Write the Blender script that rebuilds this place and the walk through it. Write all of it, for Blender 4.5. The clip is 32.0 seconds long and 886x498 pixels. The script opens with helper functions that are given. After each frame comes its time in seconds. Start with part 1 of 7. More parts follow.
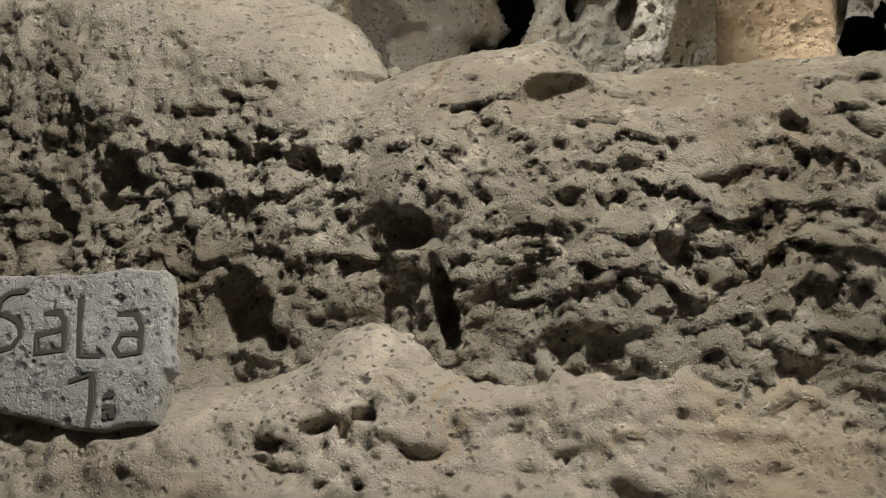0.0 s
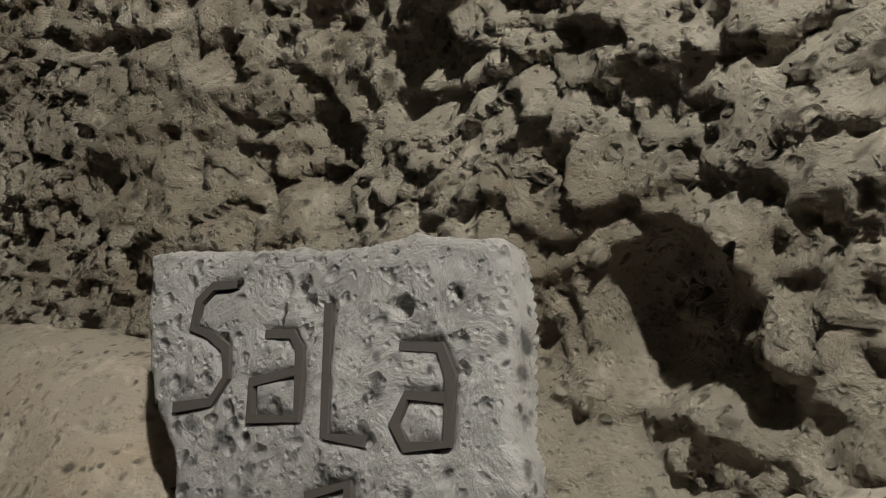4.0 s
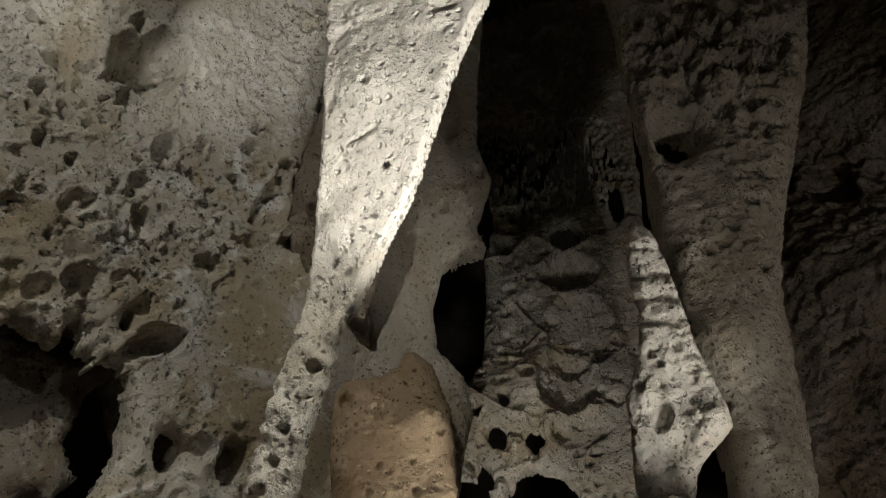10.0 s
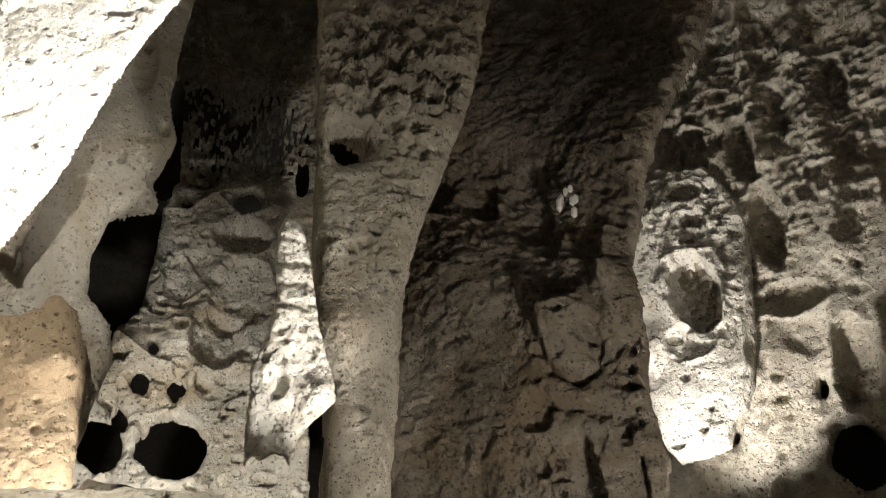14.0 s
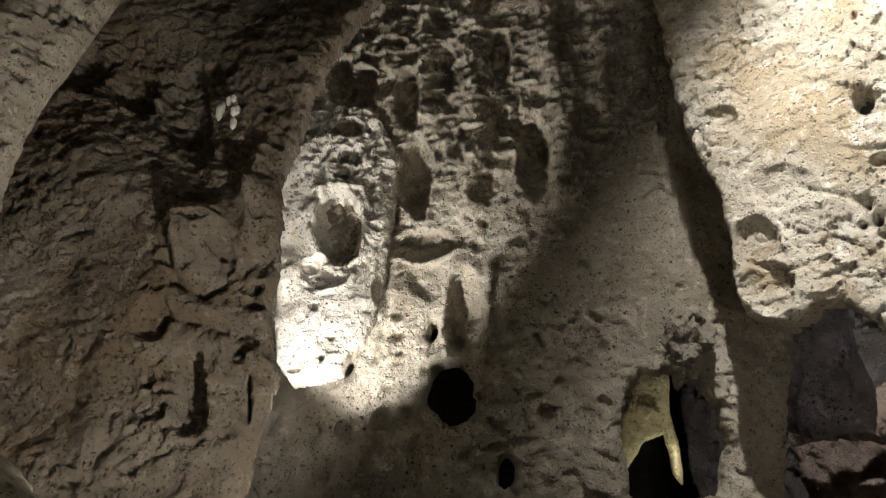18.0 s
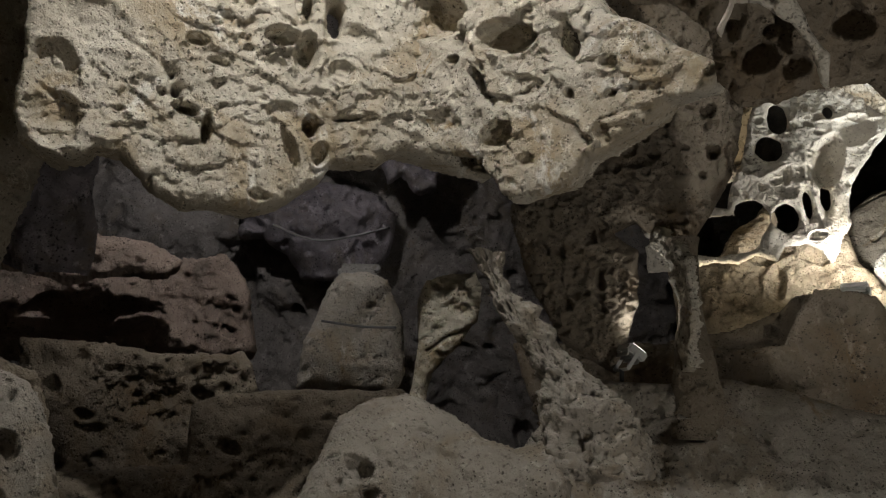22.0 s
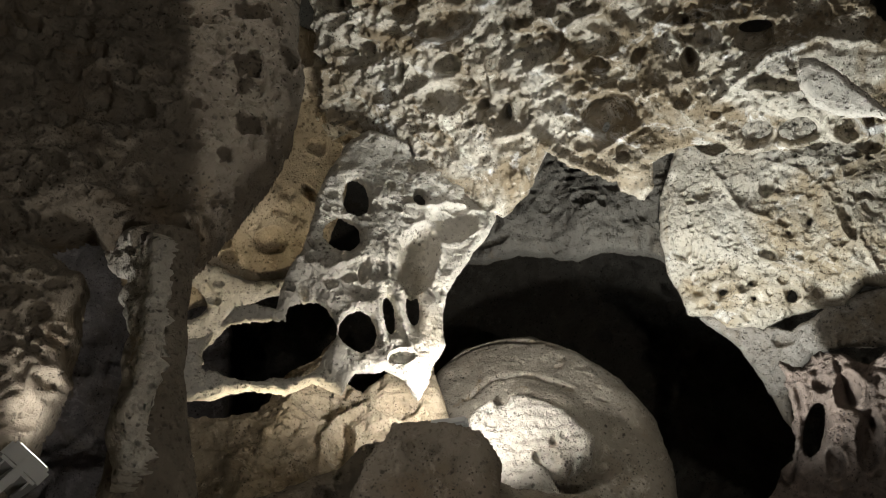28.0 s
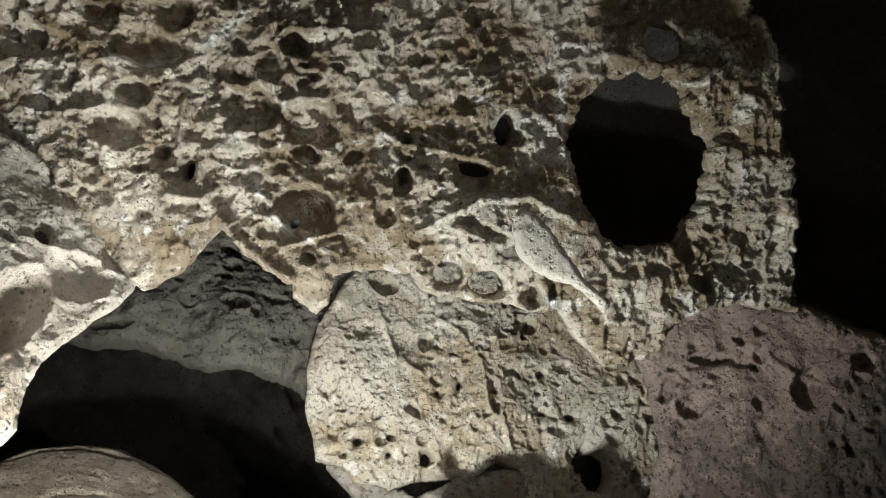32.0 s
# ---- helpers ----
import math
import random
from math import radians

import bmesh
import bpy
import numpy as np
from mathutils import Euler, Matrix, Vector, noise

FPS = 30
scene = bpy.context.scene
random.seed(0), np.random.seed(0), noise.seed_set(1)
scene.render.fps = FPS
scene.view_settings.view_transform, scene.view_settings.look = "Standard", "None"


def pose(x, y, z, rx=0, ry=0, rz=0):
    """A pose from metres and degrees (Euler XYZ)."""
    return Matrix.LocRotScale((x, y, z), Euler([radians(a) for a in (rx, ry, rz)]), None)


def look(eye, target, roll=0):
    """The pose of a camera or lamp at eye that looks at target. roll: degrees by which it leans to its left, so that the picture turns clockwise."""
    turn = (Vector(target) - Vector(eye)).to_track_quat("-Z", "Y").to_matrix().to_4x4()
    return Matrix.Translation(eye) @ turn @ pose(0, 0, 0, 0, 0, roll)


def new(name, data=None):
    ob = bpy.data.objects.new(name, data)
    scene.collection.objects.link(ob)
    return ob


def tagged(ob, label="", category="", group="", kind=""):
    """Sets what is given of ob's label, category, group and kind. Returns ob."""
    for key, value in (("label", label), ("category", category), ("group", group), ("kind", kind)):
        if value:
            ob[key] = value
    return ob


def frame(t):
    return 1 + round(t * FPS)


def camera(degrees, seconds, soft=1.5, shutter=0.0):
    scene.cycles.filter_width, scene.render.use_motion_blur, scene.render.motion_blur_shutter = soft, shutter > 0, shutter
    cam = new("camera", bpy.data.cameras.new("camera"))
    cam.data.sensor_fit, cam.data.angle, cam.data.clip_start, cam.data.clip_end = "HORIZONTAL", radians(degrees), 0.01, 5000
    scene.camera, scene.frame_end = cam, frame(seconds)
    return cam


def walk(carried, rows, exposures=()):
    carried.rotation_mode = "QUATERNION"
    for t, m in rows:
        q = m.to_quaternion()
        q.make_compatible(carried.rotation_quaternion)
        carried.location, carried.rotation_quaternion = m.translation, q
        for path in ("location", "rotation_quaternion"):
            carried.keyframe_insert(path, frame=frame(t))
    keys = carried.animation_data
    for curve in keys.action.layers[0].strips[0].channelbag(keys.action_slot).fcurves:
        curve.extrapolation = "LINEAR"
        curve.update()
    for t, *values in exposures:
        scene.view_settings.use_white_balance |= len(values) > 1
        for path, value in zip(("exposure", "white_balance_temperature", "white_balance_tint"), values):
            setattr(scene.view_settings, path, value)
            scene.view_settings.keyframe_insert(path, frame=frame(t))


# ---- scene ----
cam = camera(56.9, 32.0, soft=1.1)
PATH = [
    (0, (0.534, -0.338, 1.707), (0.647, 1.657, 1.643), 5.3),
    (0.5, (0.478, -0.201, 1.728), (0.379, 1.788, 1.548), 4.8),
    (1, (0.453, -0.083, 1.708), (0.172, 1.886, 1.501), 4.2),
    (1.5, (0.443, 0.053, 1.686), (0.09, 2.005, 1.433), 4.4),
    (2, (0.433, 0.148, 1.676), (-0.059, 2.052, 1.313), 4.1),
    (2.5, (0.387, 0.267, 1.656), (-0.17, 2.125, 1.168), 3.8),
    (4.5, (0.326, 0.497, 1.67), (-0.41, 2.352, 1.528), 1.8),
    (5, (0.334, 0.506, 1.739), (-0.35, 2.385, 1.798), 2.2),
    (5.5, (0.353, 0.495, 1.785), (-0.245, 2.383, 2.063), 2.5),
    (6, (0.395, 0.47, 1.845), (-0.126, 2.348, 2.295), 2.7),
    (6.5, (0.4, 0.463, 1.853), (0.023, 2.313, 2.511), 2.4),
    (7, (0.394, 0.466, 1.857), (0.193, 2.266, 2.705), 2.1),
    (7.5, (0.397, 0.444, 1.866), (0.372, 2.186, 2.847), 1.9),
    (8, (0.371, 0.423, 1.885), (0.544, 2.111, 2.942), 1.2),
    (8.5, (0.392, 0.402, 1.889), (0.725, 2.043, 2.982), 1.1),
    (9, (0.419, 0.385, 1.884), (0.914, 1.988, 2.973), 1.2),
    (9.5, (0.496, 0.328, 1.863), (1.165, 1.889, 2.918), 1.3),
    (10, (0.631, 0.19, 1.847), (1.475, 1.688, 2.87), 1.6),
    (10.5, (0.699, 0.073, 1.823), (1.668, 1.516, 2.812), 2.0),
    (11, (0.695, -0.022, 1.823), (1.746, 1.371, 2.8), 1.7),
    (11.5, (0.646, -0.077, 1.814), (1.771, 1.261, 2.785), 1.2),
    (12, (0.57, -0.122, 1.818), (1.767, 1.16, 2.778), 1.2),
    (12.5, (0.552, -0.149, 1.817), (1.814, 1.078, 2.766), 1.1),
    (13, (0.545, -0.168, 1.811), (1.864, 1.006, 2.75), 1.1),
    (13.5, (0.543, -0.179, 1.808), (1.909, 0.946, 2.74), 1.0),
    (15.5, (0.564, -0.213, 1.797), (2.111, 0.686, 2.691), 0.4),
    (16, (0.601, -0.226, 1.796), (2.202, 0.591, 2.672), 0.3),
    (16.5, (0.633, -0.251, 1.794), (2.289, 0.471, 2.652), 0.2),
    (17, (0.661, -0.278, 1.781), (2.366, 0.349, 2.617), 0.2),
    (17.5, (0.676, -0.279, 1.794), (2.43, 0.245, 2.599), 0.5),
    (18, (0.671, -0.312, 1.795), (2.467, 0.102, 2.572), 0.6),
    (18.5, (0.705, -0.318, 1.79), (2.539, -0.049, 2.542), 0.7),
    (19, (0.846, -0.31, 1.775), (2.708, -0.234, 2.5), 0.7),
    (19.5, (1.048, -0.357, 1.776), (2.917, -0.496, 2.476), 1.1),
    (20, (1.158, -0.381, 1.767), (3.007, -0.777, 2.418), 1.3),
    (20.5, (1.11, -0.296, 1.752), (2.893, -0.988, 2.336), 1.2),
    (21, (1.036, -0.112, 1.755), (2.701, -1.096, 2.265), 1.2),
    (21.5, (0.933, 0.006, 1.778), (2.446, -1.226, 2.216), 1.4),
    (22, (0.843, 0.151, 1.837), (2.214, -1.244, 2.256), 1.4),
    (22.5, (0.832, 0.204, 1.845), (2.069, -1.308, 2.275), 1.2),
    (23, (0.836, 0.186, 1.861), (1.945, -1.419, 2.301), 0.8),
    (23.5, (0.843, 0.159, 1.856), (1.838, -1.51, 2.33), 0.4),
    (24, (0.854, 0.08, 1.86), (1.723, -1.616, 2.466), 0.1),
    (24.5, (0.93, -0.148, 1.864), (1.646, -1.819, 2.698), -0.2),
    (25, (0.962, -0.402, 1.879), (1.596, -2.098, 2.728), 1.5),
    (25.5, (1.087, -0.631, 1.783), (1.661, -2.387, 2.55), 1.0),
    (27.5, (1.526, -1.737, 1.594), (2.013, -3.465, 2.476), -2.2),
    (28, (1.678, -2.036, 1.635), (2.104, -3.693, 2.671), -3.4),
    (28.5, (1.655, -2.333, 1.675), (2.017, -3.923, 2.833), -3.8),
    (29, (1.638, -2.537, 1.699), (1.908, -4.072, 2.953), -4.1),
    (29.5, (1.751, -2.616, 1.738), (1.904, -4.13, 3.036), -4.5),
    (30, (1.873, -2.635, 1.775), (1.929, -4.136, 3.095), -5.2),
    (30.5, (1.925, -2.621, 1.79), (1.906, -4.099, 3.138), -5.8),
    (31, (1.933, -2.592, 1.788), (1.815, -4.063, 3.138), -5.9),
    (31.5, (1.932, -2.584, 1.781), (1.634, -4.046, 3.112), -6.5),
    (32, (1.923, -2.581, 1.776), (1.409, -4.037, 3.047), -7.1),
]
EXPOSURES = [(0.0, 0.0), (1.0, -0.1), (2.0, -0.25), (5.0, 0.2), (6.0, -0.05), (7.0, 0.05), (8.0, -0.1), (9.0, -0.5), (9.6, -0.8), (10.1, -0.8), (10.6, 0.25), (11.5, 0.6), (13.5, 0.8), (16.0, 0.85), (17.0, 0.72), (18.0, 0.85), (20.0, 0.0), (21.0, -0.1), (23.5, -0.3), (24.0, -0.4), (24.7, 0.7), (25.2, 0.8), (27.5, 0.0), (28.0, -0.1), (29.0, -0.1), (32.0, -0.15)]
walk(cam, [(t, look(eye, target, roll)) for t, eye, target, roll in PATH], EXPOSURES)

# ---- light ----
world = bpy.data.worlds.new("cave_dark")
scene.world = world
world.use_nodes = True
world.node_tree.nodes["Background"].inputs[0].default_value = (0.012, 0.010, 0.008, 1)
world.node_tree.nodes["Background"].inputs[1].default_value = 1.0


def lamp(name, eye, target, watts, angle=100, colour=(1.0, 0.90, 0.76), size=0.035, blend=0.7):
    data = bpy.data.lights.new(name, "SPOT")
    data.energy, data.spot_size, data.spot_blend, data.shadow_soft_size, data.color = watts, radians(angle), blend, size, colour
    ob = new(name, data)
    ob.matrix_world = look(eye, target)
    return ob


LAMPS = [
    ("entrance", (-1.2, -0.5, 4.6), (0.4, 2.55, 2.9), 330, 52, (1.0, 0.955, 0.88)),
    ("stalactite", (1.38, 0.48, 1.75), (1.08, 1.3, 3.2), 330, 43, (1.0, 0.97, 0.93)),
    ("sign", (0.7, 0.22, 3.3), (0.3, 1.25, 1.9), 150, 100, (1.0, 0.965, 0.88)),
    ("panel", (1.95, 2.05, 1.8), (2.75, 3.2, 3.7), 75, 92, (1.0, 0.96, 0.91)),
    ("flange", (2.45, 1.2, 1.92), (2.26, 1.75, 2.75), 65, 42, (1.0, 0.96, 0.91)),
    ("hall", (2.1, -0.4, 1.1), (3.1, 1.6, 2.5), 120, 60, (1.0, 0.94, 0.87)),
    ("eye", (3.7, 1.05, 2.0), (4.4, 0.88, 3.5), 120, 55, (1.0, 0.96, 0.91)),
    ("curtain", (2.45, -0.75, 4.6), (3.1, -1.75, 3.4), 182, 123, (1.0, 0.96, 0.91)),
    ("opening", (4.75, -0.6, 2.1), (4.95, -0.2, 2.9), 16, 100, (1.0, 0.92, 0.68)),
    ("chamber", (3.9, -1.6, 4.3), (5.9, -3.2, 3.1), 175, 112, (1.0, 0.95, 0.92)),
    ("sheet", (2.47, -5.08, 2.72), (2.55, -5.85, 3.75), 46, 150, (1.0, 0.96, 0.91)),
    ("flake", (3.09, -3.58, 2.26), (2.85, -3.95, 2.9), 6, 150, (1.0, 0.96, 0.91)),
    ("roof", (1.6, -5.17, 2.17), (1.12, -4.97, 4.0), 220, 126, (0.97, 1.0, 0.99)),
    ("recess", (3.2, -5.05, 2.42), (3.35, -5.0, 4.05), 32, 80, (1.0, 0.86, 0.62)),
    ("passage", (0.2, -1.6, 0.9), (2.45, -3.4, 2.45), 76, 106, (1.0, 0.94, 0.86)),
]
for n_, e_, t_, w_, a_, c_ in LAMPS:
    lamp("floodlight_" + n_, e_, t_, w_, a_, c_)


# ---- materials ----
def rock(name, pale, dark, stain, stain_share=0.35, rough=0.93, bump=1.0, crust=None):
    m = bpy.data.materials.new(name)
    m.use_nodes = True
    nt = m.node_tree
    b = nt.nodes["Principled BSDF"]
    b.inputs["Roughness"].default_value = rough
    b.inputs["Specular IOR Level"].default_value = 0.25
    tc = nt.nodes.new("ShaderNodeTexCoord")

    def noise_tex(scale, detail, rough_=0.6, warp=0.0):
        n = nt.nodes.new("ShaderNodeTexNoise")
        n.inputs["Scale"].default_value, n.inputs["Detail"].default_value, n.inputs["Roughness"].default_value, n.inputs["Distortion"].default_value = scale, detail, rough_, warp
        nt.links.new(tc.outputs["Object"], n.inputs["Vector"])
        return n.outputs["Fac"]

    def ramp(src, lo, hi):
        r = nt.nodes.new("ShaderNodeMapRange")
        r.inputs["From Min"].default_value, r.inputs["From Max"].default_value = lo, hi
        nt.links.new(src, r.inputs["Value"])
        return r.outputs["Result"]

    def mix(fac, a, c, mode="MIX"):
        x = nt.nodes.new("ShaderNodeMix")
        x.data_type, x.blend_type = "RGBA", mode
        for sock, val in ((x.inputs["Factor"], fac), (x.inputs["A"], a), (x.inputs["B"], c)):
            if isinstance(val, (tuple, float)):
                sock.default_value = (*val, 1) if isinstance(val, tuple) else val
            else:
                nt.links.new(val, sock)
        return x.outputs["Result"]

    col = mix(ramp(noise_tex(2.2, 5, 0.65, 0.6), 0.36, 0.64), pale, dark)
    col = mix(ramp(noise_tex(1.6, 5, 0.62, 1.2), 0.62 - 0.3 * stain_share, 0.76 - 0.3 * stain_share), col, stain)
    col = mix(ramp(noise_tex(4.5, 5, 0.65, 0.8), 0.60, 0.70), col, tuple(min(0.8, 1.22 * a + 0.02) for a in pale))
    col = mix(ramp(noise_tex(14, 5, 0.7, 0.4), 0.56, 0.70), col, tuple(min(0.85, 1.25 * a) for a in pale))
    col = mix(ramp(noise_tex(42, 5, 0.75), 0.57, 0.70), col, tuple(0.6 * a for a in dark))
    col = mix(ramp(noise_tex(3.1, 6, 0.7, 1.5), 0.62, 0.72), col, tuple(a * k for a, k in zip(stain, (1.0, 0.9, 0.75))))
    if crust:
        col = mix(ramp(noise_tex(2.4, 7, 0.68, 1.6), 0.57, 0.66), col, crust)
    def pore_shade(scale, lo, hi):
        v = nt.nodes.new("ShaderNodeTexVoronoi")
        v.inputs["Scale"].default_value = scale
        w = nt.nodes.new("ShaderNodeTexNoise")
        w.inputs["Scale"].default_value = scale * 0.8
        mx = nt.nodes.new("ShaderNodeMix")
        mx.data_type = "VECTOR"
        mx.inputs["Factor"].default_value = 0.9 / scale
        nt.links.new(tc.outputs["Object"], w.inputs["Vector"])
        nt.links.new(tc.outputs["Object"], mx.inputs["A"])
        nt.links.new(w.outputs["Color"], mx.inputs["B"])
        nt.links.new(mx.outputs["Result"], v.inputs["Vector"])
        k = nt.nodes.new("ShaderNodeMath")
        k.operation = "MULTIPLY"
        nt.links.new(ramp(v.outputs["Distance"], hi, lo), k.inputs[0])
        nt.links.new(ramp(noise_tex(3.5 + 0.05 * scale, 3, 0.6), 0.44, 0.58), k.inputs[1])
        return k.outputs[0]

    # painted dark spots give the shade inside holes finer than the mesh
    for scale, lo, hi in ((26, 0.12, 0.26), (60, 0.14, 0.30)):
        col = mix(pore_shade(scale, lo, hi), col, tuple(0.33 * a for a in dark))
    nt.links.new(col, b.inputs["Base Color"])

    def pocks(scale, lo, hi):
        warp = nt.nodes.new("ShaderNodeTexNoise")
        warp.inputs["Scale"].default_value = scale * 0.9
        nt.links.new(tc.outputs["Object"], warp.inputs["Vector"])
        mx = nt.nodes.new("ShaderNodeMix")
        mx.data_type = "VECTOR"
        mx.inputs["Factor"].default_value = 0.6 / scale
        nt.links.new(tc.outputs["Object"], mx.inputs["A"])
        nt.links.new(warp.outputs["Color"], mx.inputs["B"])
        v = nt.nodes.new("ShaderNodeTexVoronoi")
        v.inputs["Scale"].default_value = scale
        nt.links.new(mx.outputs["Result"], v.inputs["Vector"])
        return ramp(v.outputs["Distance"], lo, hi)

    def bumped(height, distance, strength, before=None):
        x = nt.nodes.new("ShaderNodeBump")
        x.inputs["Strength"].default_value, x.inputs["Distance"].default_value = strength, distance
        nt.links.new(height, x.inputs["Height"])
        if before:
            nt.links.new(before, x.inputs["Normal"])
        return x.outputs["Normal"]

    nrm = bumped(noise_tex(20, 10, 0.70, 0.4), 0.020, bump)
    nrm = bumped(pocks(42, 0.05, 0.30), 0.010, bump, nrm)
    nrm = bumped(pocks(120, 0.05, 0.34), 0.003, bump, nrm)
    nt.links.new(nrm, b.inputs["Normal"])
    return m


def plain(name, colour, rough=0.6, metal=0.0, glow=0.0):
    m = bpy.data.materials.new(name)
    m.use_nodes = True
    b = m.node_tree.nodes["Principled BSDF"]
    b.inputs["Base Color"].default_value = (*colour, 1)
    b.inputs["Roughness"].default_value, b.inputs["Metallic"].default_value = rough, metal
    if glow:
        b.inputs["Emission Color"].default_value = (*colour, 1)
        b.inputs["Emission Strength"].default_value = glow
    return m


M_WALL = rock("sandy_limestone", (0.51, 0.465, 0.38), (0.36, 0.32, 0.255), (0.31, 0.265, 0.20), 0.4)
M_LEDGE = rock("dusty_limestone", (0.50, 0.45, 0.37), (0.40, 0.355, 0.29), (0.44, 0.365, 0.27), 0.3, bump=0.55)
M_PALE = rock("pale_limestone", (0.62, 0.58, 0.49), (0.44, 0.395, 0.31), (0.42, 0.345, 0.235), 0.45, bump=1.0, crust=(0.74, 0.72, 0.66))
M_WHITE = rock("white_limestone", (0.66, 0.62, 0.54), (0.55, 0.51, 0.43), (0.46, 0.41, 0.32), 0.25)
M_GREY = rock("grey_limestone", (0.37, 0.34, 0.295), (0.26, 0.235, 0.20), (0.27, 0.225, 0.165), 0.45)
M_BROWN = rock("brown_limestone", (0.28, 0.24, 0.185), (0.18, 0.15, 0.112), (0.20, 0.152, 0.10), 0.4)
M_SPONGE = rock("spongy_limestone", (0.66, 0.62, 0.53), (0.42, 0.37, 0.285), (0.27, 0.215, 0.14), 0.6, crust=(0.80, 0.79, 0.75))
# limestone darkened in its colour to give the shade of arch and outer cave
M_SHADE = rock("shade_toned_limestone", (0.13, 0.12, 0.10), (0.09, 0.082, 0.07), (0.10, 0.085, 0.065), 0.4)
M_OCHRE = rock("ochre_limestone", (0.43, 0.33, 0.215), (0.32, 0.235, 0.145), (0.27, 0.19, 0.115), 0.4, bump=0.5)
M_TAN = rock("tan_limestone", (0.60, 0.51, 0.37), (0.46, 0.375, 0.255), (0.27, 0.215, 0.14), 0.4)
M_YELLOW = rock("cream_limestone", (0.64, 0.59, 0.42), (0.52, 0.47, 0.32), (0.38, 0.34, 0.23), 0.3)
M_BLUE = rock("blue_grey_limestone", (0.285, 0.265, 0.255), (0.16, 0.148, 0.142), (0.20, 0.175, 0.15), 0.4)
M_RED = rock("reddish_limestone", (0.17, 0.13, 0.105), (0.11, 0.085, 0.07), (0.16, 0.13, 0.11), 0.4)
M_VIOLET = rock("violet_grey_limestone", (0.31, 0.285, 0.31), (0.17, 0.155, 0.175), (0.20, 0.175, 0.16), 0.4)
M_RUST = rock("rusty_limestone", (0.36, 0.285, 0.24), (0.23, 0.18, 0.15), (0.17, 0.14, 0.12), 0.4)
M_SIGN = rock("grey_cut_stone", (0.56, 0.55, 0.53), (0.47, 0.46, 0.44), (0.50, 0.47, 0.43), 0.2, bump=0.8)
M_PITTED = rock("white_pitted_limestone", (0.72, 0.69, 0.61), (0.50, 0.455, 0.355), (0.47, 0.395, 0.27), 0.55, crust=(0.80, 0.79, 0.75))
M_GROOVE = plain("dark_carved_line", (0.10, 0.09, 0.08), 0.95)
M_CASE = plain("grey_lamp_case", (0.50, 0.50, 0.48), 0.5, 0.1)
M_LENS = plain("lamp_lens", (1.0, 0.95, 0.86), 0.3, 0.0, 4.0)
M_CABLE = plain("black_cable", (0.02, 0.02, 0.02), 0.5)

M_STEP = rock("worn_step_stone", (0.33, 0.32, 0.305), (0.25, 0.24, 0.225), (0.22, 0.205, 0.185), 0.3, bump=0.6)
M_CRYSTAL = plain("white_calcite", (0.82, 0.80, 0.74), 0.35)
M_POLE = plain("dark_steel", (0.05, 0.05, 0.05), 0.5, 0.5)

# ---- building blocks ----
F32 = np.float32


def hash3(ix, iy, iz, seed):
    n = ix * np.uint32(374761393) + iy * np.uint32(668265263) + iz * np.uint32(2246822519) + np.uint32(seed * 3266489917 & 0xFFFFFFFF)
    n = (n ^ (n >> np.uint32(13))) * np.uint32(1274126177)
    n = (n ^ (n >> np.uint32(16))) * np.uint32(2654435761)
    return ((n ^ (n >> np.uint32(15))) & np.uint32(0xFFFFFF)).astype(F32) * F32(1 / 16777216.0)


def vnoise(p, seed=0):
    """Smooth value noise, -1 to 1, at points p (n x 3)."""
    f = np.floor(p)
    i = f.astype(np.int64).astype(np.uint32)
    w = (p - f).astype(F32)
    w = w * w * w * (w * (w * 6 - 15) + 10)
    one = np.uint32(1)
    x0, y0, z0 = i[:, 0], i[:, 1], i[:, 2]
    out = 0
    for dx in (0, 1):
        wx = w[:, 0] if dx else 1 - w[:, 0]
        for dy in (0, 1):
            wy = w[:, 1] if dy else 1 - w[:, 1]
            for dz in (0, 1):
                wz = w[:, 2] if dz else 1 - w[:, 2]
                out = out + wx * wy * wz * hash3(x0 + one * np.uint32(dx), y0 + np.uint32(dy), z0 + np.uint32(dz), seed)
    return out * 2 - 1


def fbm(p, size, octaves=4, seed=0, gain=0.5, ridged=False):
    q = (p / size).astype(F32)
    total, amp, norm = 0, 1.0, 0.0
    for k in range(octaves):
        n = vnoise(q + F32(17.3 * k), seed + k)
        if ridged:
            n = 1 - 2 * np.abs(n)
        total = total + amp * n
        norm += amp
        amp *= gain
        q = q * F32(2.03)
    return total / norm


